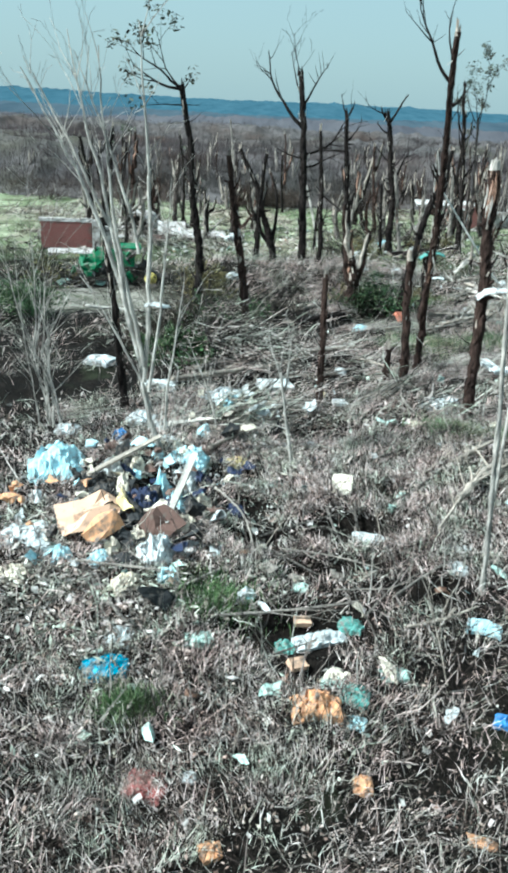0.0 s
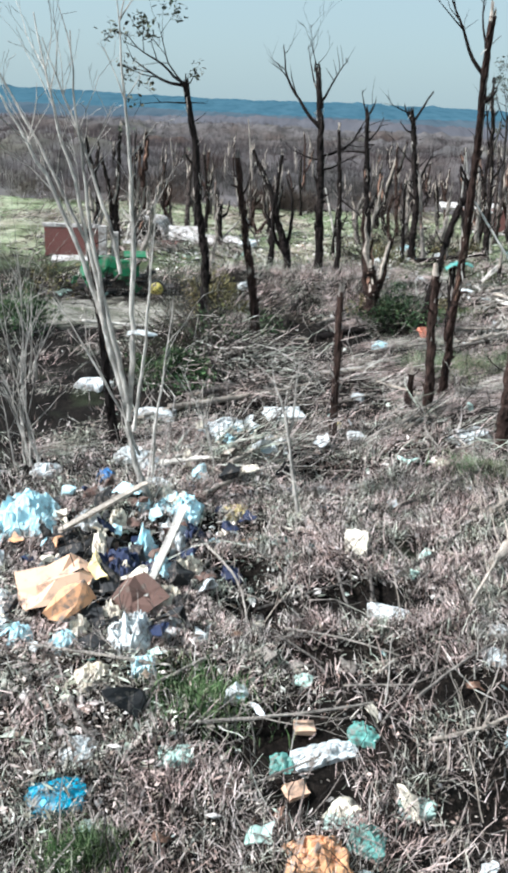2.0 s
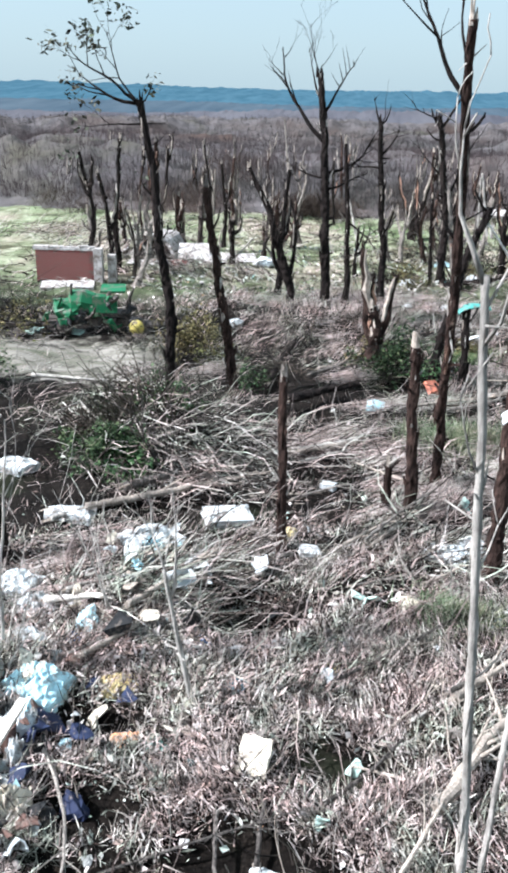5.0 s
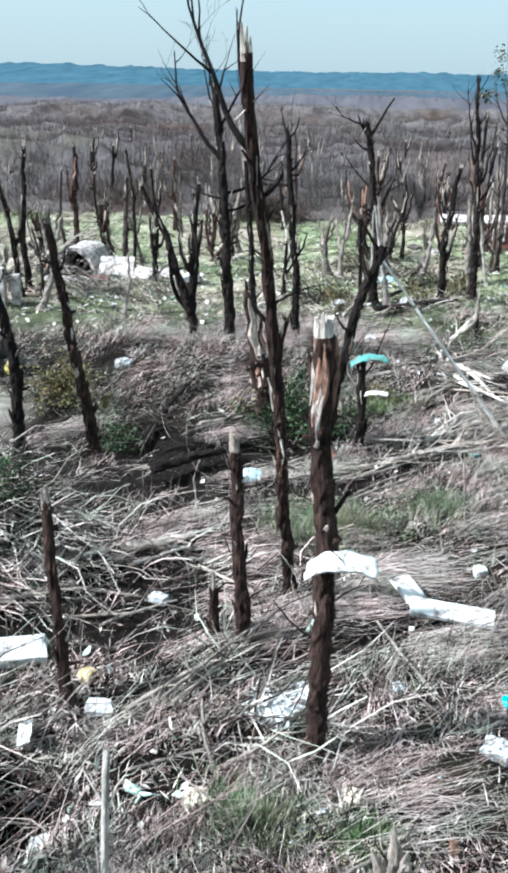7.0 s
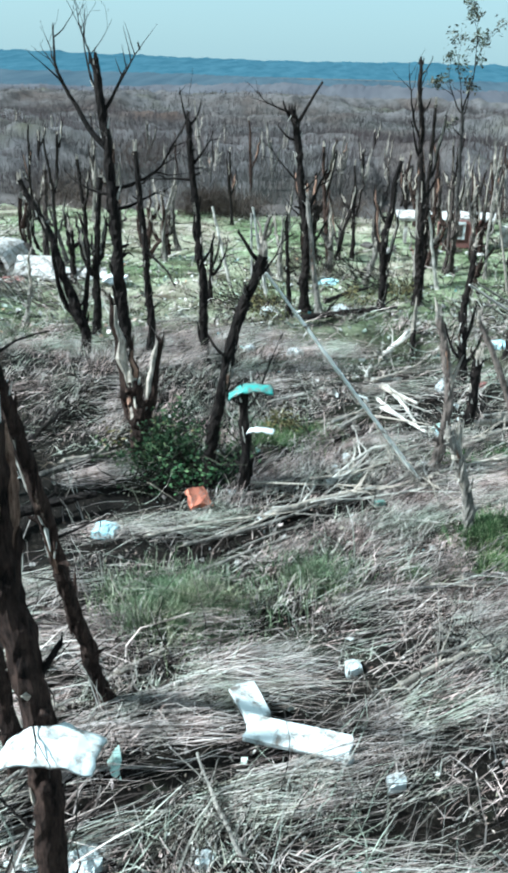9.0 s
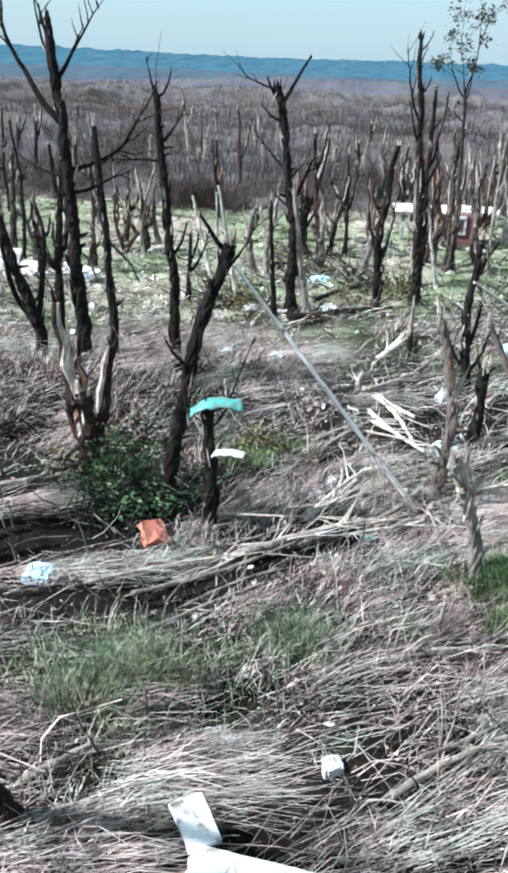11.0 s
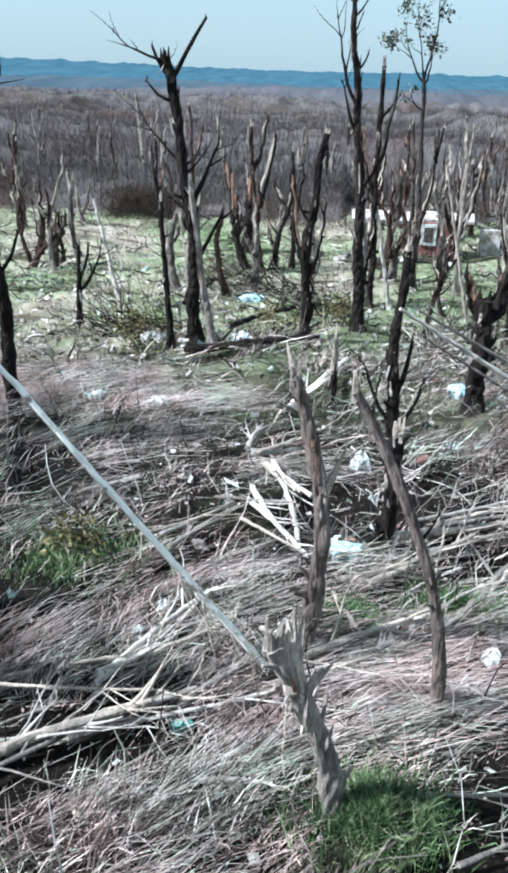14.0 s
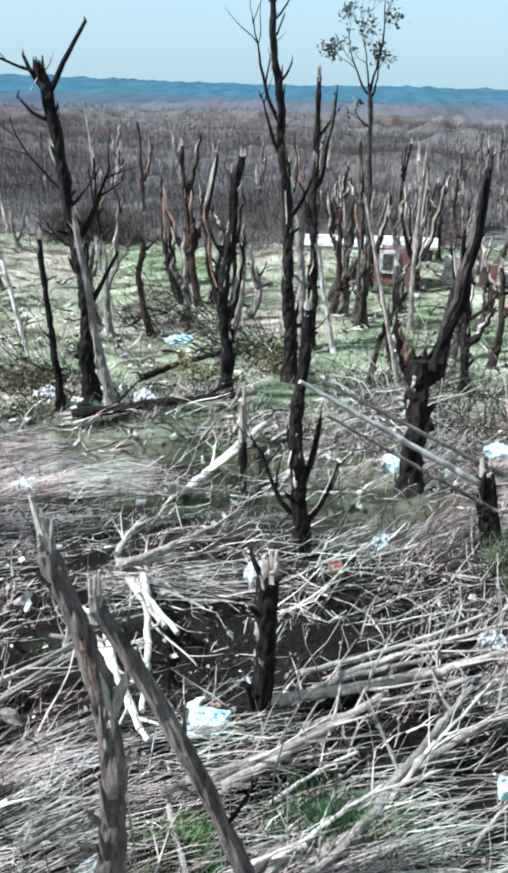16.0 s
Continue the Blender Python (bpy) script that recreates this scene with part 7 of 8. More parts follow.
shed = thing("ruined_shed", -6.5, 53.6, "collapsed pale concrete shelter with a dark arched opening", "shed", turn=-6)


def vault(name, w, h, depth, thick, mat, parent, at):
    """An arched shell, open in front."""
    sh, n = Shape(), 14
    for yy in (0.0, depth):
        for k in (0.0, thick):
            for i in range(n + 1):
                a = math.pi * i / n
                sh.v.append(Vector((-(w / 2 - k) * math.cos(a), yy, (h - k) * math.sin(a) ** 0.8 + 0.04 * math.sin(5 * a + yy))))
    m = n + 1
    for i in range(n):
        sh.f += [(i, i + 1, m + i + 1, m + i), (2 * m + i, 3 * m + i, 3 * m + i + 1, 2 * m + i + 1), (i, 2 * m + i, 2 * m + i + 1, i + 1), (m + i, m + i + 1, 3 * m + i + 1, 3 * m + i)]
    ob = part(name, sh, M[mat], parent, "", False)
    ob.location = at
    return ob


vault("arch", 2.3, 1.45, 2.6, 0.16, "plaster", shed, (-0.5, 0, 0))
slabbed("back_wall", (2.1, 0.16, 1.2), (-0.5, 2.5, 0.6), "iron", shed)
for k, (px, py, pz, w, d, turn, tip, mat) in enumerate(((1.7, 0.3, 0.62, 1.7, 1.4, 12, 28, "plaster"), (2.9, 0.1, 0.4, 1.6, 1.1, -14, 18, "plaster"), (-0.4, -1.3, 0.14, 2.3, 1.0, 4, 8, "plaster"), (4.3, 0.6, 0.35, 1.5, 1.0, 25, 16, "plaster"), (5.6, 0.2, 0.3, 1.1, 0.8, -30, 24, "whitebox"), (1.2, -0.8, 0.2, 0.9, 0.6, 40, 14, "brick"))):
    slabbed("fallen_slab", (w, d, 0.1), (px, py, pz), mat, shed, "", turn, tip)
for k, (x0, z0, x1, z1) in enumerate(((-3.9, 0.1, -2.0, 1.9), (-2.2, 0.2, -3.6, 2.0), (-3.2, 0.1, -2.9, 2.3), (-4.3, 1.0, -1.9, 1.3), (-4.6, 0.1, -4.0, 1.7), (2.4, 0.5, 3.4, 1.6), (4.6, 0.3, 3.9, 1.4), (-2.6, 1.5, -1.7, 2.2))):
    sh = Shape()
    sh.tube([(x0 + 1.7, 0.3 * math.sin(k * 2.1) - 0.6, z0), ((x0 + x1) / 2 + 1.7, 0.1 * math.cos(k) - 0.3, (z0 + z1) / 2 + 0.06), (x1 + 1.7, 0.3 * math.cos(k * 1.7) - 0.2, z1)], [0.06, 0.055, 0.045], 5, 0.12, random.Random(k))
    part("broken_beam", sh, M["white_wood" if k % 3 else "iron"], shed, "", False)
for k in range(7):
    q = random.Random(k + 300)
    slabbed("torn_sheet", (q.uniform(0.4, 0.9), q.uniform(0.3, 0.6), 0.05), (q.uniform(-3.2, -1.0), q.uniform(-0.6, 0.3), q.uniform(0.3, 1.4)), q.choice(("iron", "iron", "plaster")), shed, "", q.uniform(0, 180), q.uniform(-50, 50))

house = thing("ruined_house", 16.0, 65.0, "ruin of a red brick house with one white window", "ruin", turn=-3)
slabbed("wall", (2.3, 0.25, 1.5), (0, 0, 0.75), "brick", house)
bricks(house, 2.25, 1.48, "brick", -0.13)
win = slabbed("window", (0.7, 0.12, 0.95), (-0.2, -0.16, 0.95), "whitebox", house, "white window frame")
slabbed("pane", (0.42, 0.06, 0.65), (0, -0.045, 0), "iron", win)
slabbed("wall", (0.3, 1.8, 1.1), (-1.1, 1.0, 0.55), "brick", house)
slabbed("roof_slab", (3.2, 1.3, 0.14), (-2.1, 0.3, 1.6), "plaster", house, "pale fallen roof slab", 4, 12)
slabbed("roof_slab", (2.4, 1.2, 0.12), (0.6, 0.5, 1.66), "plaster", house, "pale fallen roof slab", -3, 10)
slabbed("support", (0.2, 0.2, 1.55), (-3.1, 0.5, 0.78), "plaster", house)
slabbed("support", (0.2, 0.2, 1.55), (-1.9, 0.9, 0.78), "iron", house)
slabbed("wall", (0.9, 0.25, 1.2), (2.6, 0.5, 0.6), "plaster", house)
slabbed("wall", (0.7, 0.25, 0.9), (4.0, 0.6, 0.45), "brick", house)
slabbed("support", (0.25, 0.25, 1.4), (3.3, 0.7, 0.7), "plaster", house)
slabbed("wall", (1.2, 0.25, 0.6), (5.2, 0.9, 0.3), "plaster", house)
for k in range(9):
    slab(15.7 + rs.uniform(-5, 6), 63.6 + rs.uniform(-1.2, 1.0), rs.uniform(0.4, 1.2), rs.uniform(0.2, 0.6), 0.12, rs.choice(("plaster", "iron", "whitebox")), "broken slab of rubble before the ruined house", "rubble_slab", "rubble", rs.uniform(0, 180), (rs.uniform(-25, 25), 0), None, "rubble")

rig = thing("wrecked_machine", -5.8, 38.1, "wrecked green farm machine with a yellow wheel", "machine", turn=5)
for px, pz, w, h2, t in ((-1.15, 0.78, 0.85, 0.7, -14), (-0.55, 1.08, 0.9, 0.85, 6), (0.05, 0.95, 0.8, 0.8, -8)):
    hood = Shape()
    hood.tube([(-w / 2, 0, 0), (-w / 2 + 0.07, 0, 0.03), (0, 0, 0.06), (w / 2 - 0.07, 0, 0.02), (w / 2, 0, 0)], [h2 * 0.3, h2 * 0.55, h2 * 0.6, h2 * 0.55, h2 * 0.35], 8, 0.14, random.Random(int(w * 100)))
    ob = part("hood_panel", hood, M["paint_green"], rig, "dented green hood panel", False)
    ob.matrix_local = pose(px, 0, pz, 0, t, 0)
slabbed("chassis", (3.4, 0.5, 0.25), (-0.2, 0, 0.42), "iron", rig)
slabbed("drawbar", (2.0, 0.14, 0.12), (-2.5, -0.1, 0.25), "iron", rig, "", 0)
slabbed("cab_floor", (1.0, 0.9, 0.1), (0.7, 0, 0.75), "iron", rig)
for px, py in ((0.3, -0.4), (1.1, -0.4), (0.3, 0.4), (1.1, 0.4)):
    s = Shape()
    s.tube([(px, py, 0.7), (px + 0.05, py, 1.25), (px + 0.2, py, 1.6)], [0.04, 0.04, 0.04], 6)
    part("cab_post", s, M["iron"], rig)
slabbed("cab_roof", (0.9, 0.8, 0.06), (0.6, 0, 1.65), "paint_green", rig, "bent green roof sheet", 6, 8)
slabbed("side_panel", (0.9, 0.06, 0.6), (0.35, -0.5, 1.15), "paint_green", rig)
for px, tip in ((-1.7, 20), (-2.3, -12), (1.9, 8)):
    slabbed("torn_panel", (0.7, 0.5, 0.05), (px, -0.35, 0.45), "iron", rig, "", 15, tip)
for k in range(22):
    q = random.Random(k + 50)
    s = Shape()
    w, h2 = q.uniform(0.25, 0.7), q.uniform(0.15, 0.4)
    s.tube([(-w / 2, 0, 0), (-w / 6, q.gauss(0, 0.06), q.gauss(0, 0.08)), (w / 6, q.gauss(0, 0.06), q.gauss(0, 0.08)), (w / 2, 0, q.gauss(0, 0.1))], [h2 * 0.2, h2 * 0.5, h2 * 0.4, h2 * 0.15], 5, 0.4, q)
    ob = part("torn_panel", s, M[q.choice(("paint_green", "paint_green", "iron", "iron", "rubber"))], rig, "", False)
    ob.matrix_local = pose(q.uniform(-1.9, 1.3), q.uniform(-0.7, -0.2), q.uniform(0.3, 1.35), q.uniform(-40, 40), q.uniform(-60, 60), q.uniform(-40, 40))
s = Shape()
s.tube([(-0.9, -0.3, 1.25), (-0.9, -0.3, 1.75), (-0.86, -0.3, 1.85)], [0.04, 0.04, 0.05], 8)
part("exhaust_pipe", s, M["iron"], rig)
s = Shape()
s.tube([(0.35, -0.1, 1.0), (0.5, -0.1, 1.25), (0.75, -0.1, 1.3)], [0.12, 0.14, 0.1], 7, 0.15, random.Random(4))
part("seat", s, M["rubber"], rig)
for wx, wr, wm in ((1.5, 0.36, "paint_yellow"), (-1.2, 0.3, "iron")):
    ty, ri = Shape(), Shape()
    ty.tube([(wx, -0.62, wr), (wx, -0.6, wr), (wx, -0.42, wr), (wx, -0.4, wr)], [wr * 0.85, wr, wr, wr * 0.85], 20)
    wheel = part("wheel", ty, M["rubber"], rig)
    ri.tube([(wx, -0.66, wr), (wx, -0.6, wr)], [wr * 0.72, wr * 0.8], 18)
    part("rim", ri, M[wm], wheel, "yellow painted rim" if wm == "paint_yellow" else "")
for k in range(7):
    slab(-6.5 + rs.uniform(-2.2, 2.4), 37.6 + rs.uniform(-0.6, 0.4), rs.uniform(0.4, 1.3), rs.uniform(0.15, 0.5), 0.08, rs.choice(("iron", "plaster", "palegreen", "iron")), "bent sheet of scrap metal beside a wrecked machine", "scrap_sheet", "scrap", rs.uniform(0, 180), (rs.uniform(-25, 25), 0), None, "scrap metal")


# ---- loose cover: straw, sticks, scraps ----
def strip(n, rg, near=7.0, far=50.0, sx=3.6, bias=1.0):
    """Places along the tree line, thicker towards its middle."""
    y = near + (far - near) * rg.random(n) ** bias
    mid = np.interp(y, (7, 11, 16, 23, 26, 36, 50, 70), (0.4, 0.8, 2.6, 6.0, 7.0, 11.2, 11.5, 10))
    wide = np.interp(y, (7, 12, 20, 50, 75), (1.0, 1.15, 1.4, 1.7, 3.0))
    x = mid + rg.normal(0, 1, n) * sx * wide * 0.75 + rg.uniform(-1, 1, n) * sx * 0.6
    return x, y


def flow(x, y):
    """The way the flattened stalks lie, changing slowly from place to place."""
    return 0.6 + 0.7 * np.sin(0.55 * x + 0.9 * np.sin(0.4 * y)) * np.sin(0.47 * y + 1.1) + 0.35 * np.sin(1.7 * x - 1.3 * y)


def clumps(x, y):
    a = np.sin(1.9 * x + 1.4 * np.sin(1.3 * y + 0.5)) * np.sin(1.7 * y + 1.2 * np.sin(1.5 * x))
    b = np.sin(4.1 * x + 1.1 * np.sin(3.3 * y)) * np.sin(3.7 * y - 1.3 * np.sin(2.9 * x))
    return np.clip(0.5 + 0.4 * a + 0.3 * b, 0, 1)


def cover():
    rg = np.random.default_rng(21)
    # matted straw in clumps
    n = 170000
    x, y = strip(n, rg)
    m = 34000
    x[:m], y[:m] = rg.uniform(-12, 2, m), rg.uniform(15, 46, m)
    for x0, x1, y0, y1, q in ((-2, 6.5, 34, 41, 13000), (5.5, 11.5, 30.5, 35.5, 7000), (-1.5, 4.5, 17, 23.5, 7000)):
        x, y, n = np.concatenate([x, rg.uniform(x0, x1, q)]), np.concatenate([y, rg.uniform(y0, y1, q)]), n + q
    c = clumps(x, y)
    keep = (rg.random(n) < 0.06 + 1.1 * c ** 1.5) & (rg.random(n) > 1.3 * bare(x, y)) & (rg.random(n) > sparse(x, y)) & ~((x < -3.5) & (y > 31) & (y < 37.5) & (rg.random(n) < 0.9))
    x, y, c = x[keep], y[keep], c[keep]
    n = len(x)
    az = np.where(rg.random(n) < 0.7, flow(x, y) + rg.normal(0, 0.42, n), rg.random(n) * 6.283)
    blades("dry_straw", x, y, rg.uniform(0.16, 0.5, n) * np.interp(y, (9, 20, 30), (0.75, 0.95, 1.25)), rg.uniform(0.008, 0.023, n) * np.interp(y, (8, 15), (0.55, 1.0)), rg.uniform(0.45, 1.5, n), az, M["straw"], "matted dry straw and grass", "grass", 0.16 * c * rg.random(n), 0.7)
    # short grass of the near bank
    n = 95000
    x, y = strip(n, rg, 6.5, 23.5, 3.4, 0.85)
    c = clumps(x * 1.3, y * 1.3)
    keep = (rg.random(n) < 0.08 + 1.1 * c ** 1.3) & (rg.random(n) > bare(x, y)) & (rg.random(n) > 0.8 * sparse(x, y))
    x, y = x[keep], y[keep]
    x2, y2 = strip(52000, rg, 13.2, 20.5, 3.6, 1.0)
    keep = (rg.random(len(x2)) < 0.45 + clumps(x2, y2)) & (rg.random(len(x2)) > 1.2 * bare(x2, y2))
    x3, y3 = rg.normal(-2.6, 2.5, 38000), 5.2 + 17.8 * rg.random(38000) ** 1.3
    keep3 = (rg.random(38000) > bare(x3, y3)) & (rg.random(38000) < ease(5.2, 7.6, y3)) & (rg.random(38000) < 1 - ease(18, 23, y3)) & (rg.random(38000) < 0.25 + clumps(x3 * 1.2, y3 * 1.2))
    x, y = np.concatenate([x, x2[keep], x3[keep3]]), np.concatenate([y, y2[keep], y3[keep3]])
    n = len(x)
    az = np.where(rg.random(n) < 0.5, flow(x, y) + 1.2 + rg.normal(0, 0.6, n), rg.random(n) * 6.283)
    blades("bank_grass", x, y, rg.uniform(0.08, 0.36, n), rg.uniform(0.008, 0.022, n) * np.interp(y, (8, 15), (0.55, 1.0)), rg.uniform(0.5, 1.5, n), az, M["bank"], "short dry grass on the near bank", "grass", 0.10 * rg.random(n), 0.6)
    # thin rough grass round the line and behind it
    n = 60000
    x, y = rg.uniform(-18, 26, n), rg.uniform(-7, 50, n)
    keep = (rg.random(n) < 0.2 + 0.8 * clumps(x, y)) & ~((x < -3) & (y > 29)) & (rg.random(n) > bare(x, y)) & (rg.random(n) > sparse(x, y))
    x, y = x[keep], y[keep]
    n = len(x)
    blades("rough_grass", x, y, rg.uniform(0.2, 0.5, n), rg.uniform(0.012, 0.03, n), rg.uniform(0.4, 1.4, n), rg.random(n) * 6.283, M["straw"], "thin rough dry grass", "grass", 0.0, 0.6)
    # standing dry stalks
    n = 9000
    x, y = strip(n, rg, 7, 46)
    ok = (rg.random(n) > 1.3 * bare(x, y)) & (rg.random(n) > sparse(x, y))
    x, y = x[ok], y[ok]
    n = len(x)
    blades("dry_stalks", x, y, rg.uniform(0.3, 0.85, n), rg.uniform(0.006, 0.014, n), rg.uniform(0.0, 0.6, n), rg.random(n) * 6.283, M["straw"], "standing dry grass stalks", "grass", 0.0, 0.35)
    # fallen sticks, mostly lying one way
    n = 9000
    x, y = strip(n, rg, 7, 52, 4.2, 0.85)
    m = 3500
    x[:m], y[:m] = rg.uniform(-12, 2, m), rg.uniform(16, 46, m)
    ok = (rg.random(n) > 0.9 * sparse(x, y)) & (rg.random(n) > bare(x, y))
    x, y = x[ok], y[ok]
    n = len(x)
    aligned = rg.random(n) < np.interp(y, (10, 24, 30), (0.35, 0.65, 0.9))
    az = np.where(aligned, flow(x, y) * np.interp(y, (20, 32), (1.0, 0.35)) + np.interp(y, (20, 32), (0.0, 0.36)) + rg.normal(0, 0.24, n), rg.random(n) * 6.283)
    ln = rg.uniform(0.2, 0.9, n) * np.where(rg.random(n) < 0.18, 2.4, 1.0)
    dr = np.stack([np.cos(az), np.sin(az), rg.normal(0.03, 0.12, n)], 1)
    p = np.stack([x, y, land(x, y) + rg.random(n) ** 2 * 0.25 + 0.02], 1)
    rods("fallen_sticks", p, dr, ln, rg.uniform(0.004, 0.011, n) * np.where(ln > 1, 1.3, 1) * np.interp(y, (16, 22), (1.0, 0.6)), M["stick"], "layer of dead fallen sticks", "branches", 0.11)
    # long flattened reeds lying in sheets
    n = 9000
    x, y = strip(n, rg, 19, 48, 4.4, 0.9)
    sheet = np.sin(1.1 * x - 2.3 * y + 1.5 * np.sin(0.6 * x)) + 0.6 * np.sin(2.9 * y + 0.7 * x)
    keep = (rg.random(n) < np.clip(0.3 + 0.45 * sheet, 0.03, 1)) & (rg.random(n) > 1.1 * bare(x, y)) & (rg.random(n) > sparse(x, y))
    x, y = x[keep], y[keep]
    n = len(x)
    az = 0.52 + 0.22 * np.sin(0.5 * x + 0.3 * y) + rg.normal(0, 0.10, n)
    dr = np.stack([np.cos(az), np.sin(az), rg.normal(0.02, 0.05, n)], 1)
    rods("flattened_reeds", np.stack([x, y, land(x, y) + rg.random(n) * 0.2 + 0.03], 1), dr, rg.uniform(0.9, 2.8, n), rg.uniform(0.0035, 0.007, n), M["straw"], "sheets of long flattened reeds", "reeds", 0.05)
    # combed swaths: bundles of reeds laid down side by side
    nb, per = 420, 70
    bx, by = strip(nb, rg, 20, 46, 4.2, 0.85)
    ok = (rg.random(nb) > bare(bx, by)) & (rg.random(nb) > 1.05 * sparse(bx, by))
    bx, by = bx[ok], by[ok]
    nb = len(bx)
    baz = 0.55 + 0.3 * np.sin(0.5 * bx + 0.3 * by) + rg.normal(0, 0.16, nb)
    bl, bw = rg.uniform(1.2, 3.0, nb), rg.uniform(0.12, 0.45, nb)
    x0, y0, az, ln, wd = (np.repeat(q, per) for q in (bx, by, baz, bl, bw))
    n = len(x0)
    off, along = rg.normal(0, 1, n) * wd, rg.uniform(-0.5, 0.5, n)
    x, y = x0 - np.sin(az) * off + np.cos(az) * along, y0 + np.cos(az) * off + np.sin(az) * along
    az = az + off * rg.choice((-0.5, 0.5, 0.2), n) * 0.8 + rg.normal(0, 0.05, n)
    dr = np.stack([np.cos(az), np.sin(az), rg.normal(0.02, 0.04, n)], 1)
    z = land(x, y) + 0.05 + 0.22 * np.exp(-(off / wd) ** 2) * rg.random(n)
    rods("reed_swaths", np.stack([x, y, z], 1), dr, ln * rg.uniform(0.6, 1.1, n), rg.uniform(0.0035, 0.008, n), M["reed"], "combed swaths of pale flattened reeds", "reeds", 0.06, cuts=3)
    # leaf litter and chips
    n = 60000
    x, y = strip(n, rg, 6.8, 46, 3.9, 1.25)
    ok = (rg.random(n) > 1.2 * bare(x, y)) & (rg.random(n) > 0.7 * sparse(x, y))
    x, y = x[ok], y[ok]
    n = len(x)
    s = rg.uniform(0.012, 0.045, n)
    c = np.stack([x, y, land(x, y) + rg.random(n) ** 2 * 0.14 + 0.01], 1)
    a = rg.normal(size=(n, 3)) * np.array([1, 1, 0.5])
    a /= np.linalg.norm(a, axis=1)[:, None]
    b = np.cross(a, rg.normal(size=(n, 3)))
    b /= np.linalg.norm(b, axis=1)[:, None]
    a, b = a * s[:, None], b * (s * rg.uniform(0.3, 0.7, n))[:, None]
    v = np.stack([c - a, c + b, c + a, c - b], 1).reshape(-1, 3)
    t = ((np.arange(n) * 4)[:, None, None] + np.array([[0, 1, 2], [0, 2, 3]])[None]).reshape(-1, 3)
    tagged(quick_mesh("leaf_litter", v, t, M["chip"], False), "dry leaf litter and wood chips", "leaf litter", kind="stuff")
    # pale crumbled paper, plaster and straw round the litter heap
    n = 15000
    x, y = rg.normal(-2.6, 1.5, n), rg.normal(12.9, 1.6, n)
    m = 6000
    x[:m], y[:m] = rg.normal(-1.2, 1.6, m), rg.normal(20.2, 1.4, m)
    x, y, n = np.concatenate([x, rg.normal(1.2, 1.7, 9000)]), np.concatenate([y, rg.normal(18.6, 2.0, 9000)]), n + 9000
    ok = (rg.random(n) < 0.25 + clumps(x * 1.6, y * 1.6)) & (rg.random(n) > bare(x, y))
    x, y = x[ok], y[ok]
    n = len(x)
    s = 0.012 + 0.045 * rg.random(n) ** 2
    c = np.stack([x, y, land(x, y) + rg.random(n) * 0.16 + 0.03], 1)
    a = rg.normal(size=(n, 3)) * np.array([1, 1, 0.4])
    a /= np.linalg.norm(a, axis=1)[:, None]
    b = np.cross(a, rg.normal(size=(n, 3)))
    b /= np.linalg.norm(b, axis=1)[:, None]
    a, b = a * (s * rg.uniform(1, 3, n))[:, None], b * (s * rg.uniform(0.3, 0.8, n))[:, None]
    v = np.stack([c - a, c + b, c + a, c - b], 1).reshape(-1, 3)
    t = ((np.arange(n) * 4)[:, None, None] + np.array([[0, 1, 2], [0, 2, 3]])[None]).reshape(-1, 3)
    tagged(quick_mesh("pale_debris", v, t, M["debris"], False), "pale crumbled debris round the litter heap", "debris", kind="stuff")
    # splinters that stand up
    n = 1500
    x, y = strip(n, rg, 9, 60, 5)
    az = rg.random(n) * 6.283
    dr = np.stack([np.cos(az) * 0.5, np.sin(az) * 0.5, rg.uniform(0.3, 1.3, n)], 1)
    rods("upright_twigs", np.stack([x, y, land(x, y) - 0.03], 1), dr, rg.uniform(0.4, 1.6, n), rg.uniform(0.006, 0.018, n), M["stick"], "broken twigs sticking up from the ground", "branches", 0.1)
    # short field grass
    n = 15000
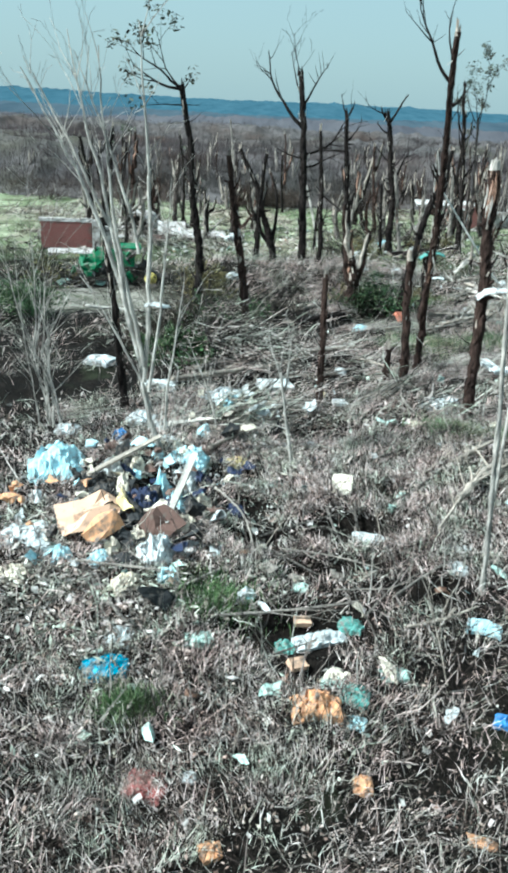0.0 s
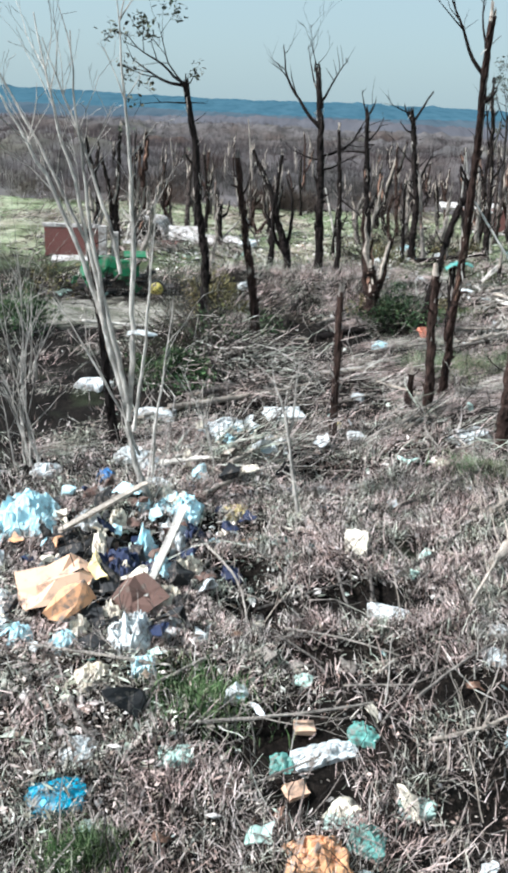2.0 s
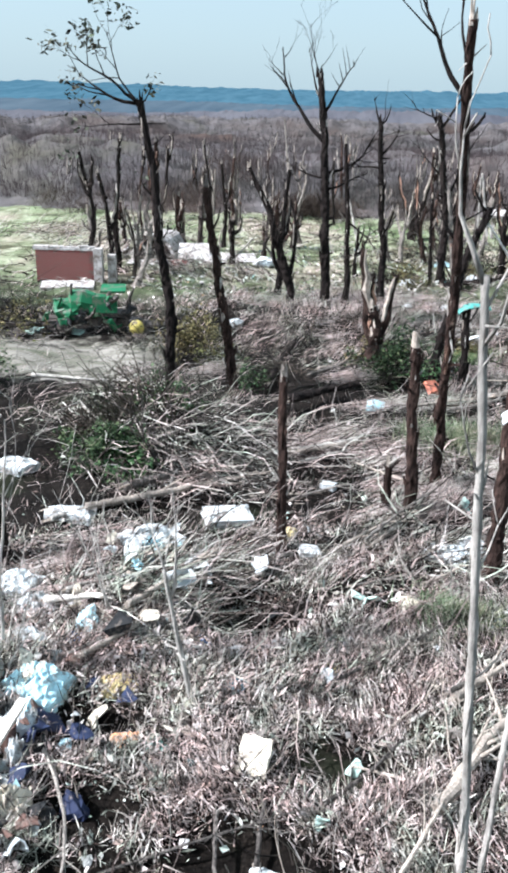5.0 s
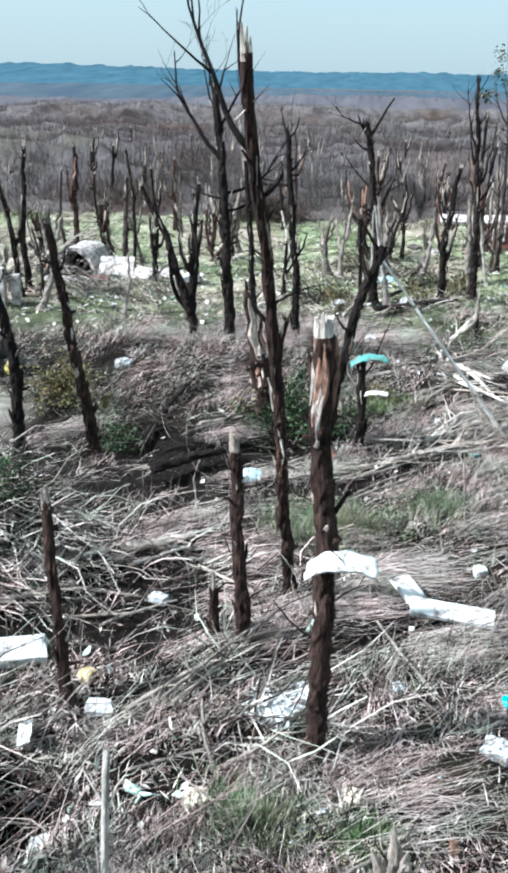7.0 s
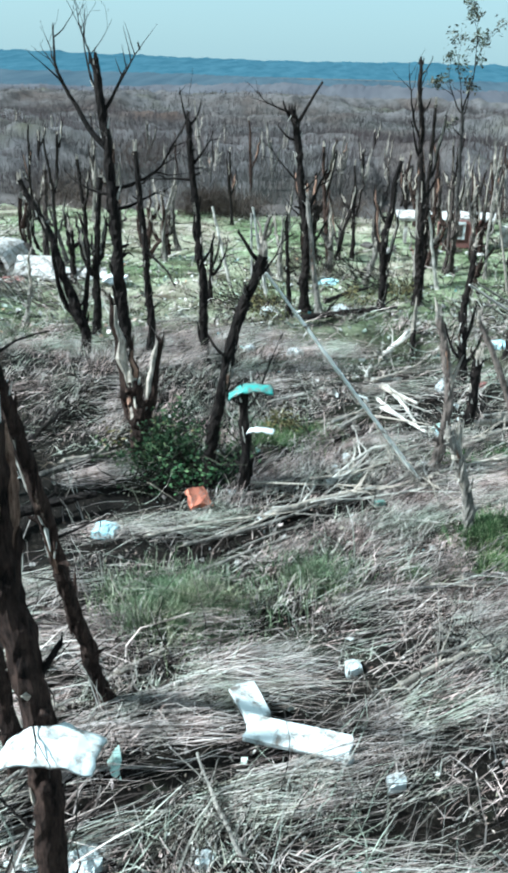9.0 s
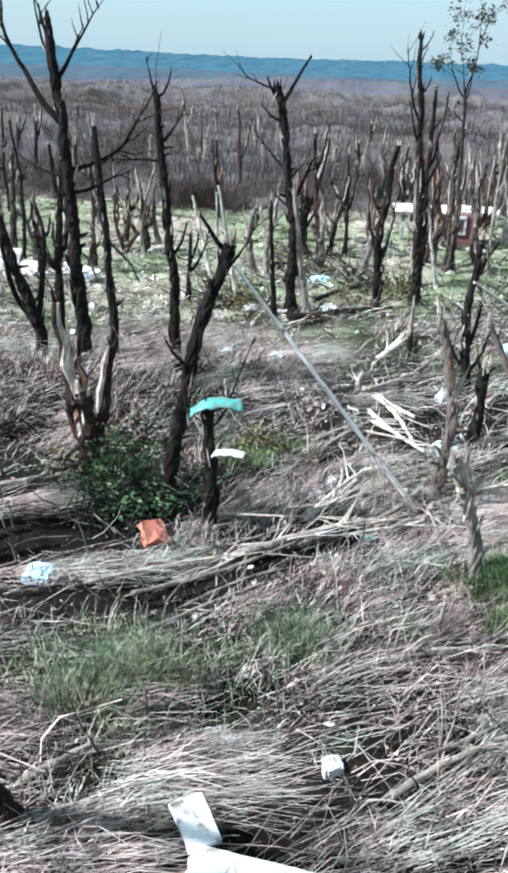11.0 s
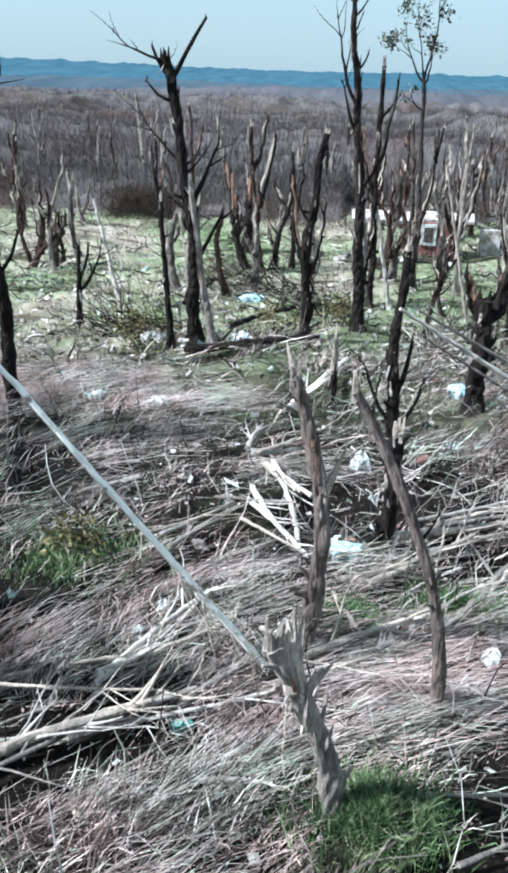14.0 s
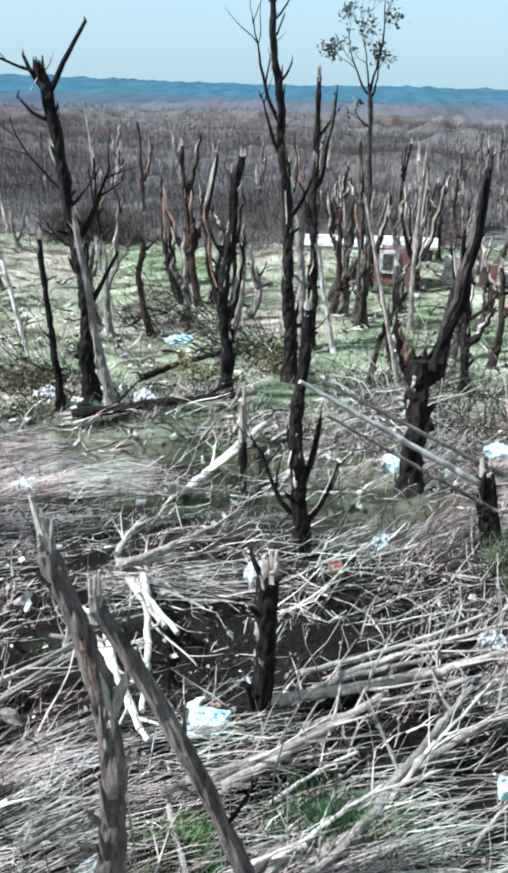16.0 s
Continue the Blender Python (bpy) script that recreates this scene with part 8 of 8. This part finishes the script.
    x, y = rg.uniform(-12, 28, n), rg.uniform(46, 74, n)
    blades("field_grass", x, y, rg.uniform(0.08, 0.26, n), rg.uniform(0.02, 0.04, n), rg.uniform(0.1, 0.9, n), rg.random(n) * 6.283, M["meadow"], "short pale grass of the field", "grass")
    # scraps of paper, foam and cloth
    n = 2600
    x, y = strip(n, rg, 7.5, 56, 4)
    m = 900
    x[:m], y[:m] = rg.normal(-1.9, 1.7, m), rg.normal(15.8, 2.4, m)
    f = 800
    x, y, n = np.concatenate([x, rg.uniform(-7, 8, f)]), np.concatenate([y, rg.uniform(43, 60, f)]), n + f
    s = 0.018 + 0.06 * rg.random(n) ** 2.5 + np.where(y > 43, 0.04, 0.0)
    c = np.stack([x, y, land(x, y) + rg.uniform(0.02, 0.16, n)], 1)
    a = rg.normal(size=(n, 3)) * np.array([1, 1, 0.4])
    a /= np.linalg.norm(a, axis=1)[:, None]
    b = np.cross(a, rg.normal(size=(n, 3)))
    b /= np.linalg.norm(b, axis=1)[:, None]
    up = np.cross(a, b) * (s * 0.12)[:, None]
    a, b = a * s[:, None], b * (s * rg.uniform(0.4, 1.0, n))[:, None]
    v = np.stack([c - a - b, c + a * 0.8 - b, c + a + b, c - a * 0.7 + b * 0.9, c + up], 1).reshape(-1, 3)
    t = ((np.arange(n) * 5)[:, None, None] + np.array([[0, 1, 4], [1, 2, 4], [2, 3, 4], [3, 0, 4], [1, 0, 3], [2, 1, 3]])[None]).reshape(-1, 3)
    tagged(quick_mesh("litter_scraps", v, t, M["scrap"], False), "small scraps of paper, foam and plastic", "litter", kind="stuff")
    # broken bits on the field
    n = 2600
    x, y = rg.uniform(-14, 30, n), 46 + 30 * rg.random(n) ** 1.5
    az = rg.random(n) * 6.283
    dr = np.stack([np.cos(az), np.sin(az), np.abs(rg.normal(0.1, 0.3, n))], 1)
    rods("field_debris", np.stack([x, y, land(x, y) + 0.03], 1), dr, rg.uniform(0.15, 1.0, n), rg.uniform(0.015, 0.05, n), M["stick"], "broken branches strewn over the field", "branches")


cover()
